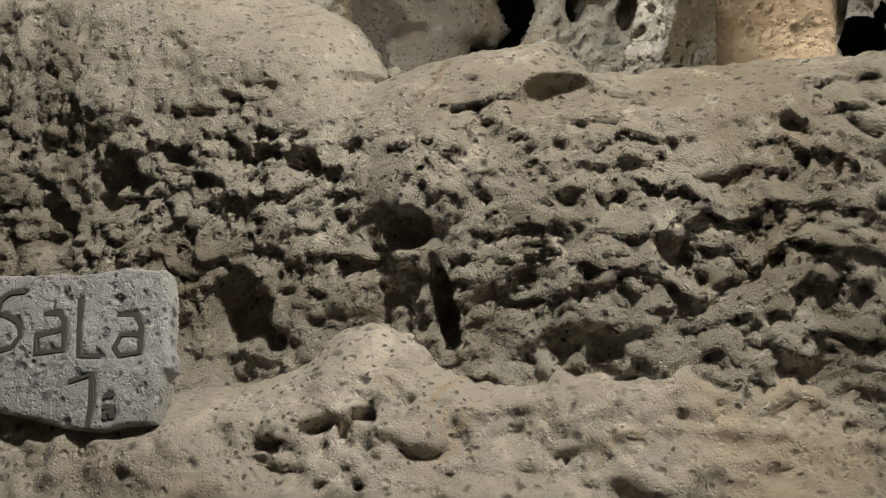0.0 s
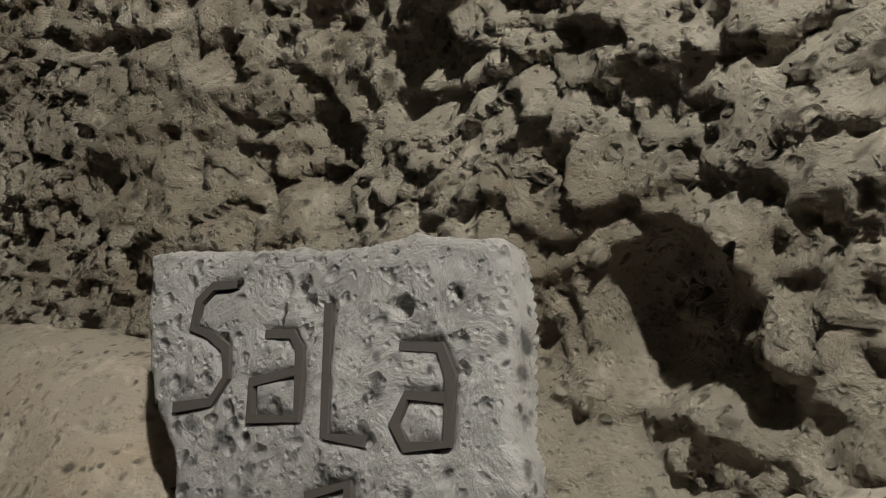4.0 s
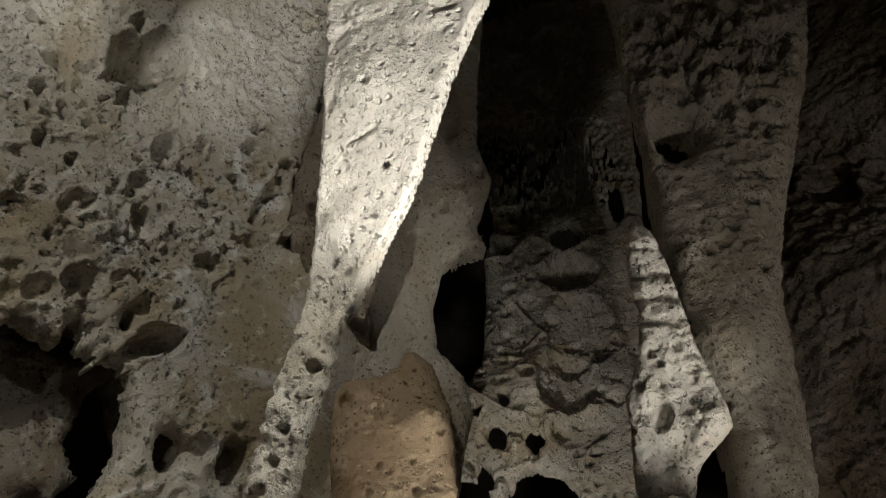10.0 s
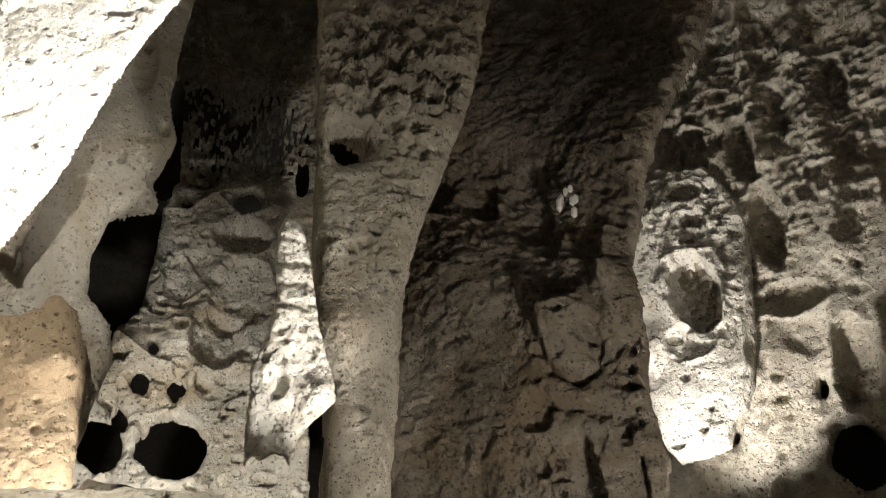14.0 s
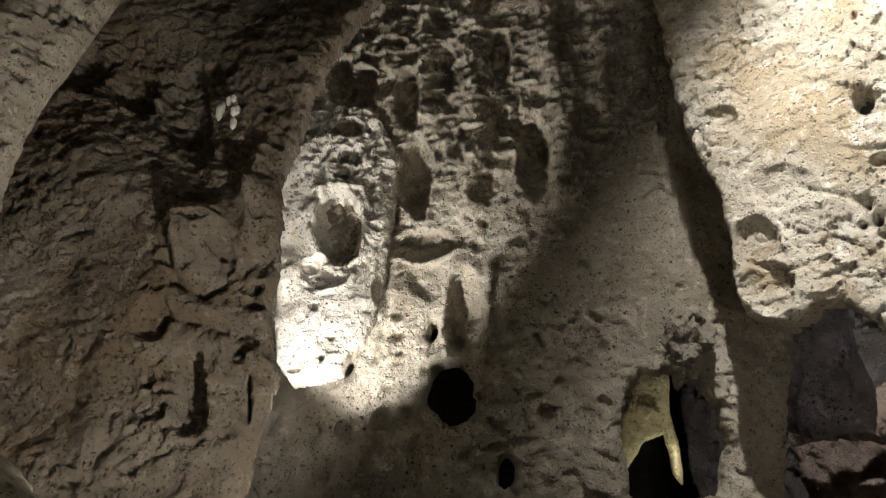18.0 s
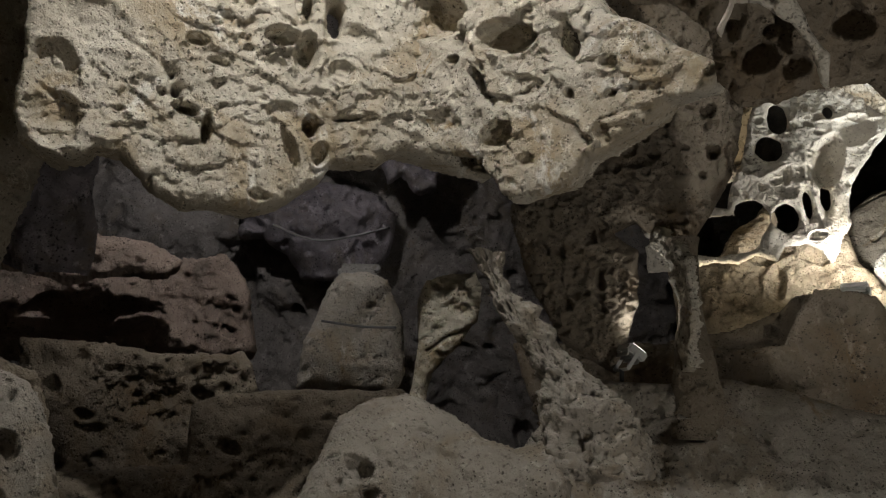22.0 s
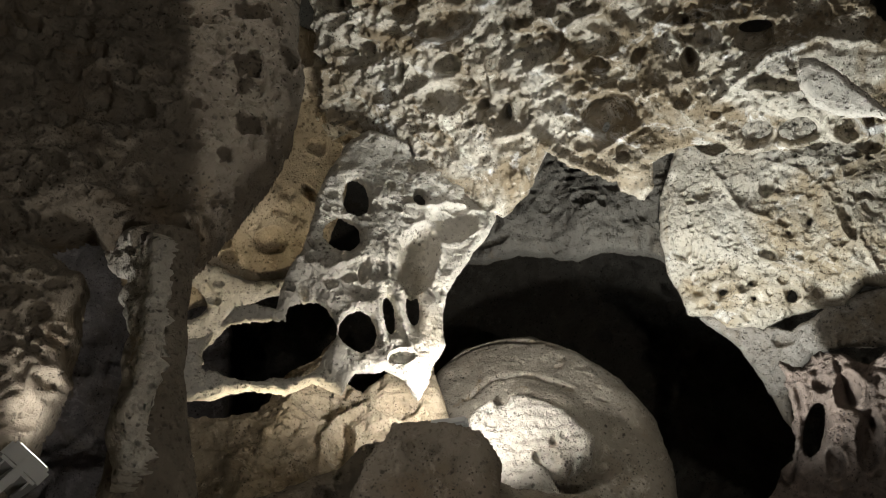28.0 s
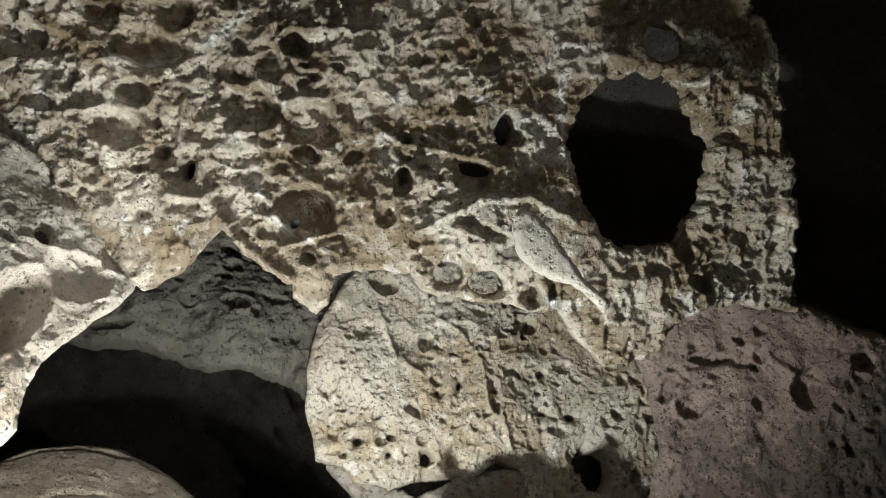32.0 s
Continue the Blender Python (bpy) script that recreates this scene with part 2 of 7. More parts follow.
def craters(u, v, cell, share, seed, bias=1.7):
    """Depth in metres of round pits scattered over the plane, one to a cell at most (shallow scoops and deep bores), and the thin lip round each."""
    cu, cv = np.floor(u / cell), np.floor(v / cell)
    deep = np.zeros_like(u, dtype=F32)
    lip = np.zeros_like(u, dtype=F32)
    zero = np.zeros(u.shape, np.uint32)
    for du in (-1, 0, 1):
        for dv in (-1, 0, 1):
            a = (cu + du).astype(np.int64).astype(np.uint32)
            b = (cv + dv).astype(np.int64).astype(np.uint32)
            h1, h2, h3, h4 = (hash3(a, b, zero, seed * 11 + k) for k in range(4))
            r = cell * (0.13 + 0.33 * h3 ** F32(bias))
            stretch = 0.78 + 0.5 * h4
            d = np.hypot((u - (cu + du + 0.05 + 0.9 * h1) * cell) * stretch, (v - (cv + dv + 0.05 + 0.9 * h2) * cell) / stretch) / r
            on = hash3(a, b, zero, seed * 11 + 7) < share
            bore = np.where(h4 > 0.5, 1.1 + 2.2 * (h4 - 0.5), 0.35 + 1.0 * h4)
            deep = np.maximum(deep, np.where(on & (d < 1), (1 - d ** 4) * bore * r, 0))
            lip = np.maximum(lip, np.where(on, np.exp(-((d - 1.08) / 0.14) ** 2) * r, 0))
    return deep, lip


def cells(u, v, size, seed):
    """Distance to the nearest and second nearest scattered point, in cells (a web of walls between pockets)."""
    cu, cv = np.floor(u / size), np.floor(v / size)
    d1 = np.full(u.shape, 9.0, F32)
    d2 = np.full(u.shape, 9.0, F32)
    zero = np.zeros(u.shape, np.uint32)
    for du in (-1, 0, 1):
        for dv in (-1, 0, 1):
            a = (cu + du).astype(np.int64).astype(np.uint32)
            b = (cv + dv).astype(np.int64).astype(np.uint32)
            d = np.hypot(u / size - cu - du - hash3(a, b, zero, seed * 7 + 1), v / size - cv - dv - hash3(a, b, zero, seed * 7 + 2)).astype(F32)
            d2 = np.minimum(d2, np.maximum(d, d1))
            d1 = np.minimum(d1, d)
    return d1, d2


def shingles(u, v, size, seed):
    """How far above its scale's middle a place lies, in scales (overlapping flakes whose lower edges stand out)."""
    cu, cv = np.floor(u / size), np.floor(v / size)
    best = np.full(u.shape, 9.0, F32)
    rise = np.zeros(u.shape, F32)
    zero = np.zeros(u.shape, np.uint32)
    for du in (-1, 0, 1):
        for dv in (-1, 0, 1):
            a = (cu + du).astype(np.int64).astype(np.uint32)
            b = (cv + dv).astype(np.int64).astype(np.uint32)
            x = (u / size - cu - du - hash3(a, b, zero, seed * 7 + 1)).astype(F32)
            y = (v / size - cv - dv - hash3(a, b, zero, seed * 7 + 2)).astype(F32)
            tilt = hash3(a, b, zero, seed * 7 + 3) - 0.5
            d = x * x + y * y
            rise = np.where(d < best, y + 1.2 * tilt * x, rise)
            best = np.minimum(best, d)
    return rise


def polydist(u, v, pts):
    """Signed distance to a closed outline, negative inside."""
    best = np.full(u.shape, 1e9, F32)
    inside = np.zeros(u.shape, bool)
    for (ax, ay), (bx, by) in zip(pts, pts[1:] + pts[:1]):
        ex, ey = bx - ax, by - ay
        wx, wy = u - ax, v - ay
        h = np.clip((wx * ex + wy * ey) / (ex * ex + ey * ey + 1e-12), 0, 1)
        best = np.minimum(best, (wx - ex * h) ** 2 + (wy - ey * h) ** 2)
        if abs(ey) > 1e-9:
            cross = ((ay > v) != (by > v)) & (u < ex * (v - ay) / ey + ax)
            inside ^= cross
    d = np.sqrt(best)
    return np.where(inside, -d, d).astype(F32)


def linedist(u, v, pts):
    best = np.full(u.shape, 1e9, F32)
    for (ax, ay), (bx, by) in zip(pts, pts[1:]):
        ex, ey = bx - ax, by - ay
        h = np.clip(((u - ax) * ex + (v - ay) * ey) / (ex * ex + ey * ey + 1e-12), 0, 1)
        best = np.minimum(best, (u - ax - ex * h) ** 2 + (v - ay - ey * h) ** 2)
    return np.sqrt(best)


def mesh_of(name, verts, faces, material):
    """A smooth mesh from arrays of places and four-cornered faces."""
    me = bpy.data.meshes.new(name)
    n, m = len(verts), len(faces)
    me.vertices.add(n)
    me.vertices.foreach_set("co", np.ascontiguousarray(verts, F32).ravel())
    me.loops.add(m * 4)
    me.loops.foreach_set("vertex_index", np.ascontiguousarray(faces, np.int32).ravel())
    me.polygons.add(m)
    me.polygons.foreach_set("loop_start", np.arange(0, m * 4, 4, dtype=np.int32))
    me.polygons.foreach_set("use_smooth", np.ones(m, bool))
    me.update(calc_edges=True)
    me.validate()
    me.materials.append(material)
    return me


def part(name, bm, material, parent, label=""):
    me = bpy.data.meshes.new(name)
    bm.to_mesh(me)
    bm.free()
    me.materials.append(material)
    ob = new(name, me)
    ob.parent = parent
    if label:
        ob["label"] = label
    return ob


def surface(u, v, p, look_of, seed):
    """Height of the weathered face: lumps, creased knobs, scoops, bored pits and sponge work."""
    k = dict(lump=0.05, lump_size=0.45, grain=0.014, grain_size=0.07, knob=0.0, knob_size=0.12, pits=0.5, pit=0.035, cell=0.13, fine=0.5, sponge=0.0, scale=0.0, ribs=0.0, lace=0.0, sponge_size=0.055, scale_size=0.12)
    k.update(look_of)
    h = k["lump"] * fbm(p, k["lump_size"], 3, seed) + 0.75 * k["grain"] * fbm(p, k["grain_size"], 4, seed + 20, 0.55)
    wa, wb = fbm(p, 0.10, 3, seed + 31), fbm(p, 0.10, 3, seed + 41)
    wu, wv = u + 0.035 * wa, v + 0.035 * wb
    patch = np.clip(0.45 + 1.5 * fbm(p, 0.45, 2, seed + 5), 0.0, 1.2)
    if k["knob"]:
        q = p + 0.03 * np.stack([wa, wb, wa * 0], 1)
        h = h - k["knob"] * fbm(q, k["knob_size"], 5, seed + 50, 0.55, True) * (0.5 + 0.6 * patch)
    if k["pits"]:
        strength = k["pit"] / 0.03
        for size, off in ((1.0, 1), (0.52, 2), (0.27, 3)):
            where = np.clip(0.5 + 3.0 * fbm(p + F32(3.1 * off), 0.3 + 0.15 * size, 2, seed + 5 + off) + 1.6 * (k["pits"] - 0.45), 0, 1)
            ca, sa = math.cos(0.8 * off), math.sin(0.8 * off)
            deep, lip = craters(ca * wu + sa * wv + off, ca * wv - sa * wu, k["cell"] * size, min(1.0, 0.35 + 0.7 * k["pits"]), seed + off)
            h = h - strength * where * deep + 0.16 * where * lip
    if k["fine"]:
        deep, lip = craters(wu, wv + 3, 0.024, k["fine"], seed + 4)
        h = h - 0.8 * deep * patch
    if k["scale"]:
        size = k["scale_size"]
        amount = k["scale"] * np.clip(0.55 + 1.3 * fbm(p, 0.3, 2, seed + 9), 0.1, 1.2)
        h = h - amount * (shingles(wu, wv * 1.2, size, seed + 8) + 0.4 * shingles(wv + 5, wu, size * 0.5, seed + 18))
    if k["sponge"]:
        d1, d2 = cells(wu, wv, k["sponge_size"], seed + 4)
        where = np.clip(0.3 + 2.2 * fbm(p, 0.35, 2, seed + 6), 0.0, 1.5)
        h = h - k["sponge"] * np.clip((d2 - d1) * 1.6, 0, 1) ** 2 * where
    if k["lace"]:
        h = h + k["lace"] * fbm(p, 0.06, 4, seed + 17, 0.6, True)
    if k["ribs"]:
        h = h + k["ribs"] * np.sin(wv * 95 + 3 * fbm(p, 0.2, 2, seed + 12))
    return h


def slab(name, origin, normal, outline, holes=(), pits=(), bumps=(), cracks=(), thick=0.25, edge=0.06, rough=0.02, res=0.011, face=None, material=None, label="", category="rock", seed=1, sponge_at=(), lace_at=(), calm_at=(), kind=""):
    """A slab of rock. outline, holes and pits are in metres on its plane (u to the right, v up); a hole goes through, a pit has a depth."""
    n = Vector(normal).normalized()
    ua = Vector((0, 0, 1)).cross(n).normalized()
    va = n.cross(ua)
    uu = [q[0] for q in outline]
    vv = [q[1] for q in outline]
    pad = 2.5 * res + rough
    gu = np.arange(min(uu) - pad, max(uu) + pad, res)
    gv = np.arange(min(vv) - pad, max(vv) + pad, res)
    u, v = (a.ravel() for a in np.meshgrid(gu, gv))
    u, v = u.astype(F32), v.astype(F32)
    w, hgt = len(gu), len(gv)
    shift = np.stack([u, v, np.zeros_like(u)], 1) + F32(seed * 13.7)
    jag = fbm(shift, 0.12, 4, seed + 60, 0.6)
    dist = polydist(u, v, list(outline)) + rough * jag
    base = np.zeros_like(u)
    for bu, bv, br, bh in bumps:
        base += bh * np.exp(-((u - bu) ** 2 + (v - bv) ** 2) / (br * br))
    relief = surface(u, v, shift, face or {}, seed)
    for cu, cv, cr, share in calm_at:
        relief *= 1 - share * np.exp(-(((u - cu) ** 2 + (v - cv) ** 2) / (cr * cr)) ** 2)
    f = base + relief
    if sponge_at:
        crest = fbm(shift + 0.02 * jag[:, None], 0.085, 4, seed + 71, 0.55, True)
        web = np.clip(0.62 - 0.75 * crest, 0, 1.3)
        for su, sv, sr, sd in sponge_at:
            f -= sd * web * np.clip(1.4 - ((u - su) ** 2 + (v - sv) ** 2) / (sr * sr), 0, 1)
    for pu, pv, ru, rv, turn, deep in pits:
        c, s = math.cos(math.radians(turn)), math.sin(math.radians(turn))
        q = np.hypot((c * (u - pu) + s * (v - pv)) / ru, (c * (v - pv) - s * (u - pu)) / rv) * (1 + 0.34 * jag)
        f -= deep * np.clip(1 - np.clip(q, 0, 2) ** 4, 0, 1)
        f += min(0.008, 0.1 * deep) * np.exp(-((q - 1.08) / 0.12) ** 2)
    for hu, hv, ru, rv, turn in holes:
        c, s = math.cos(math.radians(turn)), math.sin(math.radians(turn))
        q = (np.hypot((c * (u - hu) + s * (v - hv)) / ru, (c * (v - hv) - s * (u - hu)) / rv) * (1 + 0.24 * jag) - 1) * min(ru, rv)
        dist = np.maximum(dist, -q)
    if lace_at:
        d1, d2 = cells(u + 0.03 * jag, v + 0.03 * fbm(shift, 0.09, 3, seed + 72), 0.06, seed + 9)
        e1, e2 = cells(u + 0.02 * jag, v, 0.03, seed + 19)
        for su, sv, sr, cut in lace_at:
            inside = np.clip(1.25 - ((u - su) ** 2 + (v - sv) ** 2) / (sr * sr), 0, 1)
            gap = np.maximum((d2 - d1) * 0.06, (e2 - e1) * 0.03) * inside - cut
            dist = np.where(inside > 0, np.maximum(dist, gap), dist)
    for width, deep, line in cracks:
        f -= deep * np.exp(-(linedist(u + min(0.012, 0.4 * width) * jag, v + min(0.02, 0.6 * width) * fbm(shift, 0.05, 2, seed + 80), line) / width) ** 2)
    s = np.clip(-dist / edge, 0, 1)
    f = f - edge * (1 - np.sqrt(np.clip(1 - (1 - s) ** 2, 0, 1)))
    d2 = dist.reshape(hgt, w)
    gy, gx = np.gradient(d2, res)
    keep = (d2[:-1, :-1] + d2[1:, :-1] + d2[:-1, 1:] + d2[1:, 1:]) < 0
    near = np.zeros((hgt, w), np.int8)
    for a, b in ((0, 0), (0, 1), (1, 0), (1, 1)):
        near[a:hgt - 1 + a, b:w - 1 + b] += keep
    rim = ((near > 0) & (near < 4)).ravel()
    g2 = np.maximum((gx ** 2 + gy ** 2).ravel(), 0.25)
    step = np.clip(dist, -0.8 * res, 0.8 * res) * rim
    u = u - step * gx.ravel() / g2
    v = v - step * gy.ravel() / g2
    idx = np.arange(w * hgt).reshape(hgt, w)
    quads = np.stack([idx[:-1, :-1], idx[:-1, 1:], idx[1:, 1:], idx[1:, :-1]], -1)[keep]
    used = np.zeros(w * hgt, bool)
    used[quads.ravel()] = True
    remap = np.cumsum(used) - 1
    quads = remap[quads]
    m = int(used.sum())
    ed = np.concatenate([quads[:, [0, 1]], quads[:, [1, 2]], quads[:, [2, 3]], quads[:, [3, 0]]]).astype(np.int64)
    key, back = ed[:, 0] * m + ed[:, 1], ed[:, 1] * m + ed[:, 0]
    open_edge = ed[~np.isin(key, back)]
    bk = np.minimum(f, base) - thick * (0.35 + 0.65 * np.clip(-dist / (2.5 * edge), 0, 1)) + 0.3 * thick * fbm(shift, 0.35, 2, seed + 90)
    bk = np.minimum(bk, f - 0.03)
    on = np.array(n, F32)
    ax, ay = np.array(ua, F32), np.array(va, F32)
    ends = np.unique(open_edge)
    seat = np.full(m, -1)
    seat[ends] = m + np.arange(len(ends))
    U, V, F, K = u[used], v[used], f[used], bk[used]
    droop = (face or {}).get("droop", 0.0)
    front = np.outer(U, ax) + np.outer(V - droop * (F - base[used]), ay) + np.outer(F, on)
    skirt = np.outer(U[ends], ax) + np.outer(V[ends], ay) + np.outer(K[ends], on)
    sides = np.stack([open_edge[:, 0], seat[open_edge[:, 0]], seat[open_edge[:, 1]], open_edge[:, 1]], 1)
    st = 4
    inner = d2[::st, ::st]
    ci = np.arange(inner.size).reshape(inner.shape)
    ck = (inner[:-1, :-1] < 0) & (inner[1:, :-1] < 0) & (inner[:-1, 1:] < 0) & (inner[1:, 1:] < 0)
    cq = np.stack([ci[:-1, :-1], ci[1:, :-1], ci[1:, 1:], ci[:-1, 1:]], -1)[ck]
    pick = idx[::st, ::st].ravel()
    rear = np.outer(u[pick], ax) + np.outer(v[pick], ay) + np.outer(bk[pick], on)
    keepers, cq = np.unique(cq, return_inverse=True)
    verts = np.concatenate([front, skirt, rear[keepers]])
    faces = np.concatenate([quads, sides, cq.reshape(-1, 4) + m + len(ends)])
    ob = new(name, mesh_of(name, verts, faces, material))
    ob.location = origin
    return tagged(ob, label, category, kind=kind)


def loft(name, rings, res=0.012, face=None, material=None, label="", category="rock column", seed=1, pits=(), close=True, kind=""):
    """A round body of rock along a line: rings are (x, y, z, radius along x, radius along y)."""
    r = np.array(rings, float)
    seg = np.r_[0, np.cumsum(np.maximum(np.linalg.norm(np.diff(r[:, :3], axis=0), axis=1), 0.02))]
    rows = max(8, int(seg[-1] / res))
    t = np.linspace(0, seg[-1], rows)
    c = np.stack([np.interp(t, seg, r[:, k]) for k in range(5)], 1)
    wide = max(1, int(0.06 / res))
    kernel = np.ones(2 * wide + 1) / (2 * wide + 1)
    for k in range(5):
        c[:, k] = np.convolve(np.pad(c[:, k], wide, mode="edge"), kernel, "valid")
    cols = max(16, int(2 * math.pi * np.max(c[:, 3:5].mean(1)) / res))
    th = np.linspace(0, 2 * math.pi, cols, endpoint=False)
    T, TH = np.meshgrid(np.arange(rows), th, indexing="ij")
    rx, ry = c[T, 3], c[T, 4]
    x, y = c[T, 0] + rx * np.cos(TH), c[T, 1] + ry * np.sin(TH)
    p = np.stack([x, y, c[T, 2]], -1).reshape(-1, 3).astype(F32)
    mean = float(c[:, 3:5].mean())
    h = surface((TH * mean).ravel().astype(F32), t[T].ravel().astype(F32), p + F32(seed * 7.1), face or {}, seed)
    nx, ny = np.cos(TH).ravel(), np.sin(TH).ravel()
    lim = np.minimum(rx, ry).ravel() * 0.6
    h = np.maximum(h, -lim)
    gone = np.zeros(len(p), bool)
    for px, py, pz, pr, deep in pits:
        q = np.sqrt(((p - np.array([px, py, pz], F32)) ** 2).sum(1)) / pr
        if deep > 0.15:
            gone |= q < 0.9
        h = np.maximum(h - deep * np.clip(1 - q ** 8, 0, 1), -1.5 * lim)
    p[:, 0] += h * nx
    p[:, 1] += h * ny
    p[:, 2] += 0.3 * h
    idx = np.arange(rows * cols).reshape(rows, cols)
    nxt = np.roll(idx, -1, 1)
    flip = r[-1, 2] < r[0, 2]
    q = np.stack([idx[:-1], nxt[:-1], nxt[1:], idx[1:]], -1).reshape(-1, 4)
    q = q[~gone[q].all(1)]
    if flip:
        q = q[:, ::-1]
    base = Vector((float(r[:, 0].mean()), float(r[:, 1].mean()), float(r[:, 2].min())))
    ob = new(name, mesh_of(name, p - np.array(base, F32), q, material))
    ob.location = base
    return tagged(ob, label, category, kind=kind)


def box(sx, sy, sz, bevel=0.0, at=(0, 0, 0)):
    bm = bmesh.new()
    bmesh.ops.create_cube(bm, size=1)
    bmesh.ops.scale(bm, vec=(sx, sy, sz), verts=bm.verts)
    if bevel:
        bmesh.ops.bevel(bm, geom=bm.edges[:], offset=bevel, segments=2, affect="EDGES")
    bmesh.ops.translate(bm, vec=at, verts=bm.verts)
    return bm


def letters(origin, normal, strokes):
    """Dark carved strokes let into the stone plaque, one part to a stroke."""
    n = Vector(normal).normalized()
    ua = Vector((0, 0, 1)).cross(n).normalized()
    va = n.cross(ua)
    plaque = bpy.data.objects["stone_sign"]
    for stroke in strokes:
        bm = bmesh.new()
        wide, out, last = 0.0046, 0.0004, None
        pts = [Vector(q) for q in stroke]
        for i, q in enumerate(pts):
            d = (pts[min(i + 1, len(pts) - 1)] - pts[max(i - 1, 0)]).normalized()
            s = Vector((-d.y, d.x)) * wide * (0.85 + 0.3 * ((i * 7) % 3) / 2)
            ring = [bm.verts.new(ua * (q + k * s).x + va * (q + k * s).y + n * h) for k, h in ((-1, -0.012), (-0.8, out), (0.8, out), (1, -0.012))]
            if last:
                for k in range(3):
                    bm.faces.new((last[k], last[k + 1], ring[k + 1], ring[k]))
            last = ring
        bmesh.ops.recalc_face_normals(bm, faces=bm.faces)
        part("carved_letter_stroke", bm, M_GROOVE, plaque)


# ---- rock formations ----
slab("rough_rock_wall", (0.1, 1.17, 1.7), (-0.3, -0.93, 0.22), [(-5.135, 1.206), (-1.764, 0.737), (-0.997, 0.668), (-0.718, 0.632), (-0.482, 0.578), (-0.379, 0.566), (-0.29, 0.572), (-0.203, 0.561), (-0.046, 0.523), (0.04, 0.499), (0.118, 0.471), (0.175, 0.444), (0.221, 0.414), (0.252, 0.384), (0.276, 0.351), (0.299, 0.319), (0.315, 0.3), (0.328, 0.291), (0.313, 0.273), (0.398, 0.317), (0.516, 0.352), (0.653, 0.375), (0.723, 0.315), (0.881, 0.33), (1.03, 0.353), (1.215, 0.376), (1.368, 0.39), (1.422, -0.41), (0.797, -0.656), (-0.226, -0.869), (-1.524, -1.081)],
     pits=[(0.552, -0.133, 0.024, 0.081, 17, 0.06), (0.487, -0.016, 0.043, 0.036, -1, 0.04), (0.682, 0.247, 0.063, 0.046, 25, 0.06), (0.18, -0.178, 0.072, 0.066, -39, 0.05), (-0.136, 0.015, 0.07, 0.06, -39, 0.03), (-0.279, -0.051, 0.057, 0.069, 40, 0.035), (0.042, 0.181, 0.045, 0.012, 7, 0.015), (-0.177, 0.049, 0.034, 0.028, -8, 0.02), (0.175, 0.106, 0.022, 0.016, 1, 0.03), (-0.466, 0.046, 0.072, 0.029, -13, 0.03), (-0.753, 0.075, 0.168, 0.019, 2, 0.025)],
     bumps=[(0.035, 0.468, 0.225, -0.07), (-0.682, 0.633, 0.457, -0.06), (-0.251, -0.057, 0.16, -0.03), (0.48, 0.058, 0.094, 0.05), (0.792, 0.006, 0.194, 0.06), (-0.31, -0.009, 0.26, -0.05), (0.133, -0.208, 0.103, -0.05)],
     calm_at=[(0.072, 0.453, 0.153, 0.92), (-0.224, 0.519, 0.21, 0.85), (-0.871, 0.697, 0.41, 0.8), (0.206, 0.32, 0.079, 0.7), (0.056, 0.317, 0.093, 0.5), (0.419, 0.069, 0.059, 0.9), (0.415, 0.305, 0.144, 0.9), (0.955, 0.146, 0.039, 0.9), (0.969, 0.322, 0.125, 0.7), (0.921, 0.225, 0.044, 0.8), (0.629, 0.338, 0.118, 0.9)],
     material=M_WALL, thick=0.5, edge=0.2, rough=0.006, res=0.0062, face={'lump': 0.035, 'lump_size': 0.22, 'grain': 0.036, 'grain_size': 0.055, 'knob': 0.022, 'knob_size': 0.09, 'scale': 0.016, 'scale_size': 0.05, 'droop': 0.25, 'pits': 0.35, 'pit': 0.016, 'cell': 0.06, 'fine': 0.6}, seed=3, label='rough beige cave wall with flaking knobbly surface and smooth crest', category='rock wall', kind='structure')
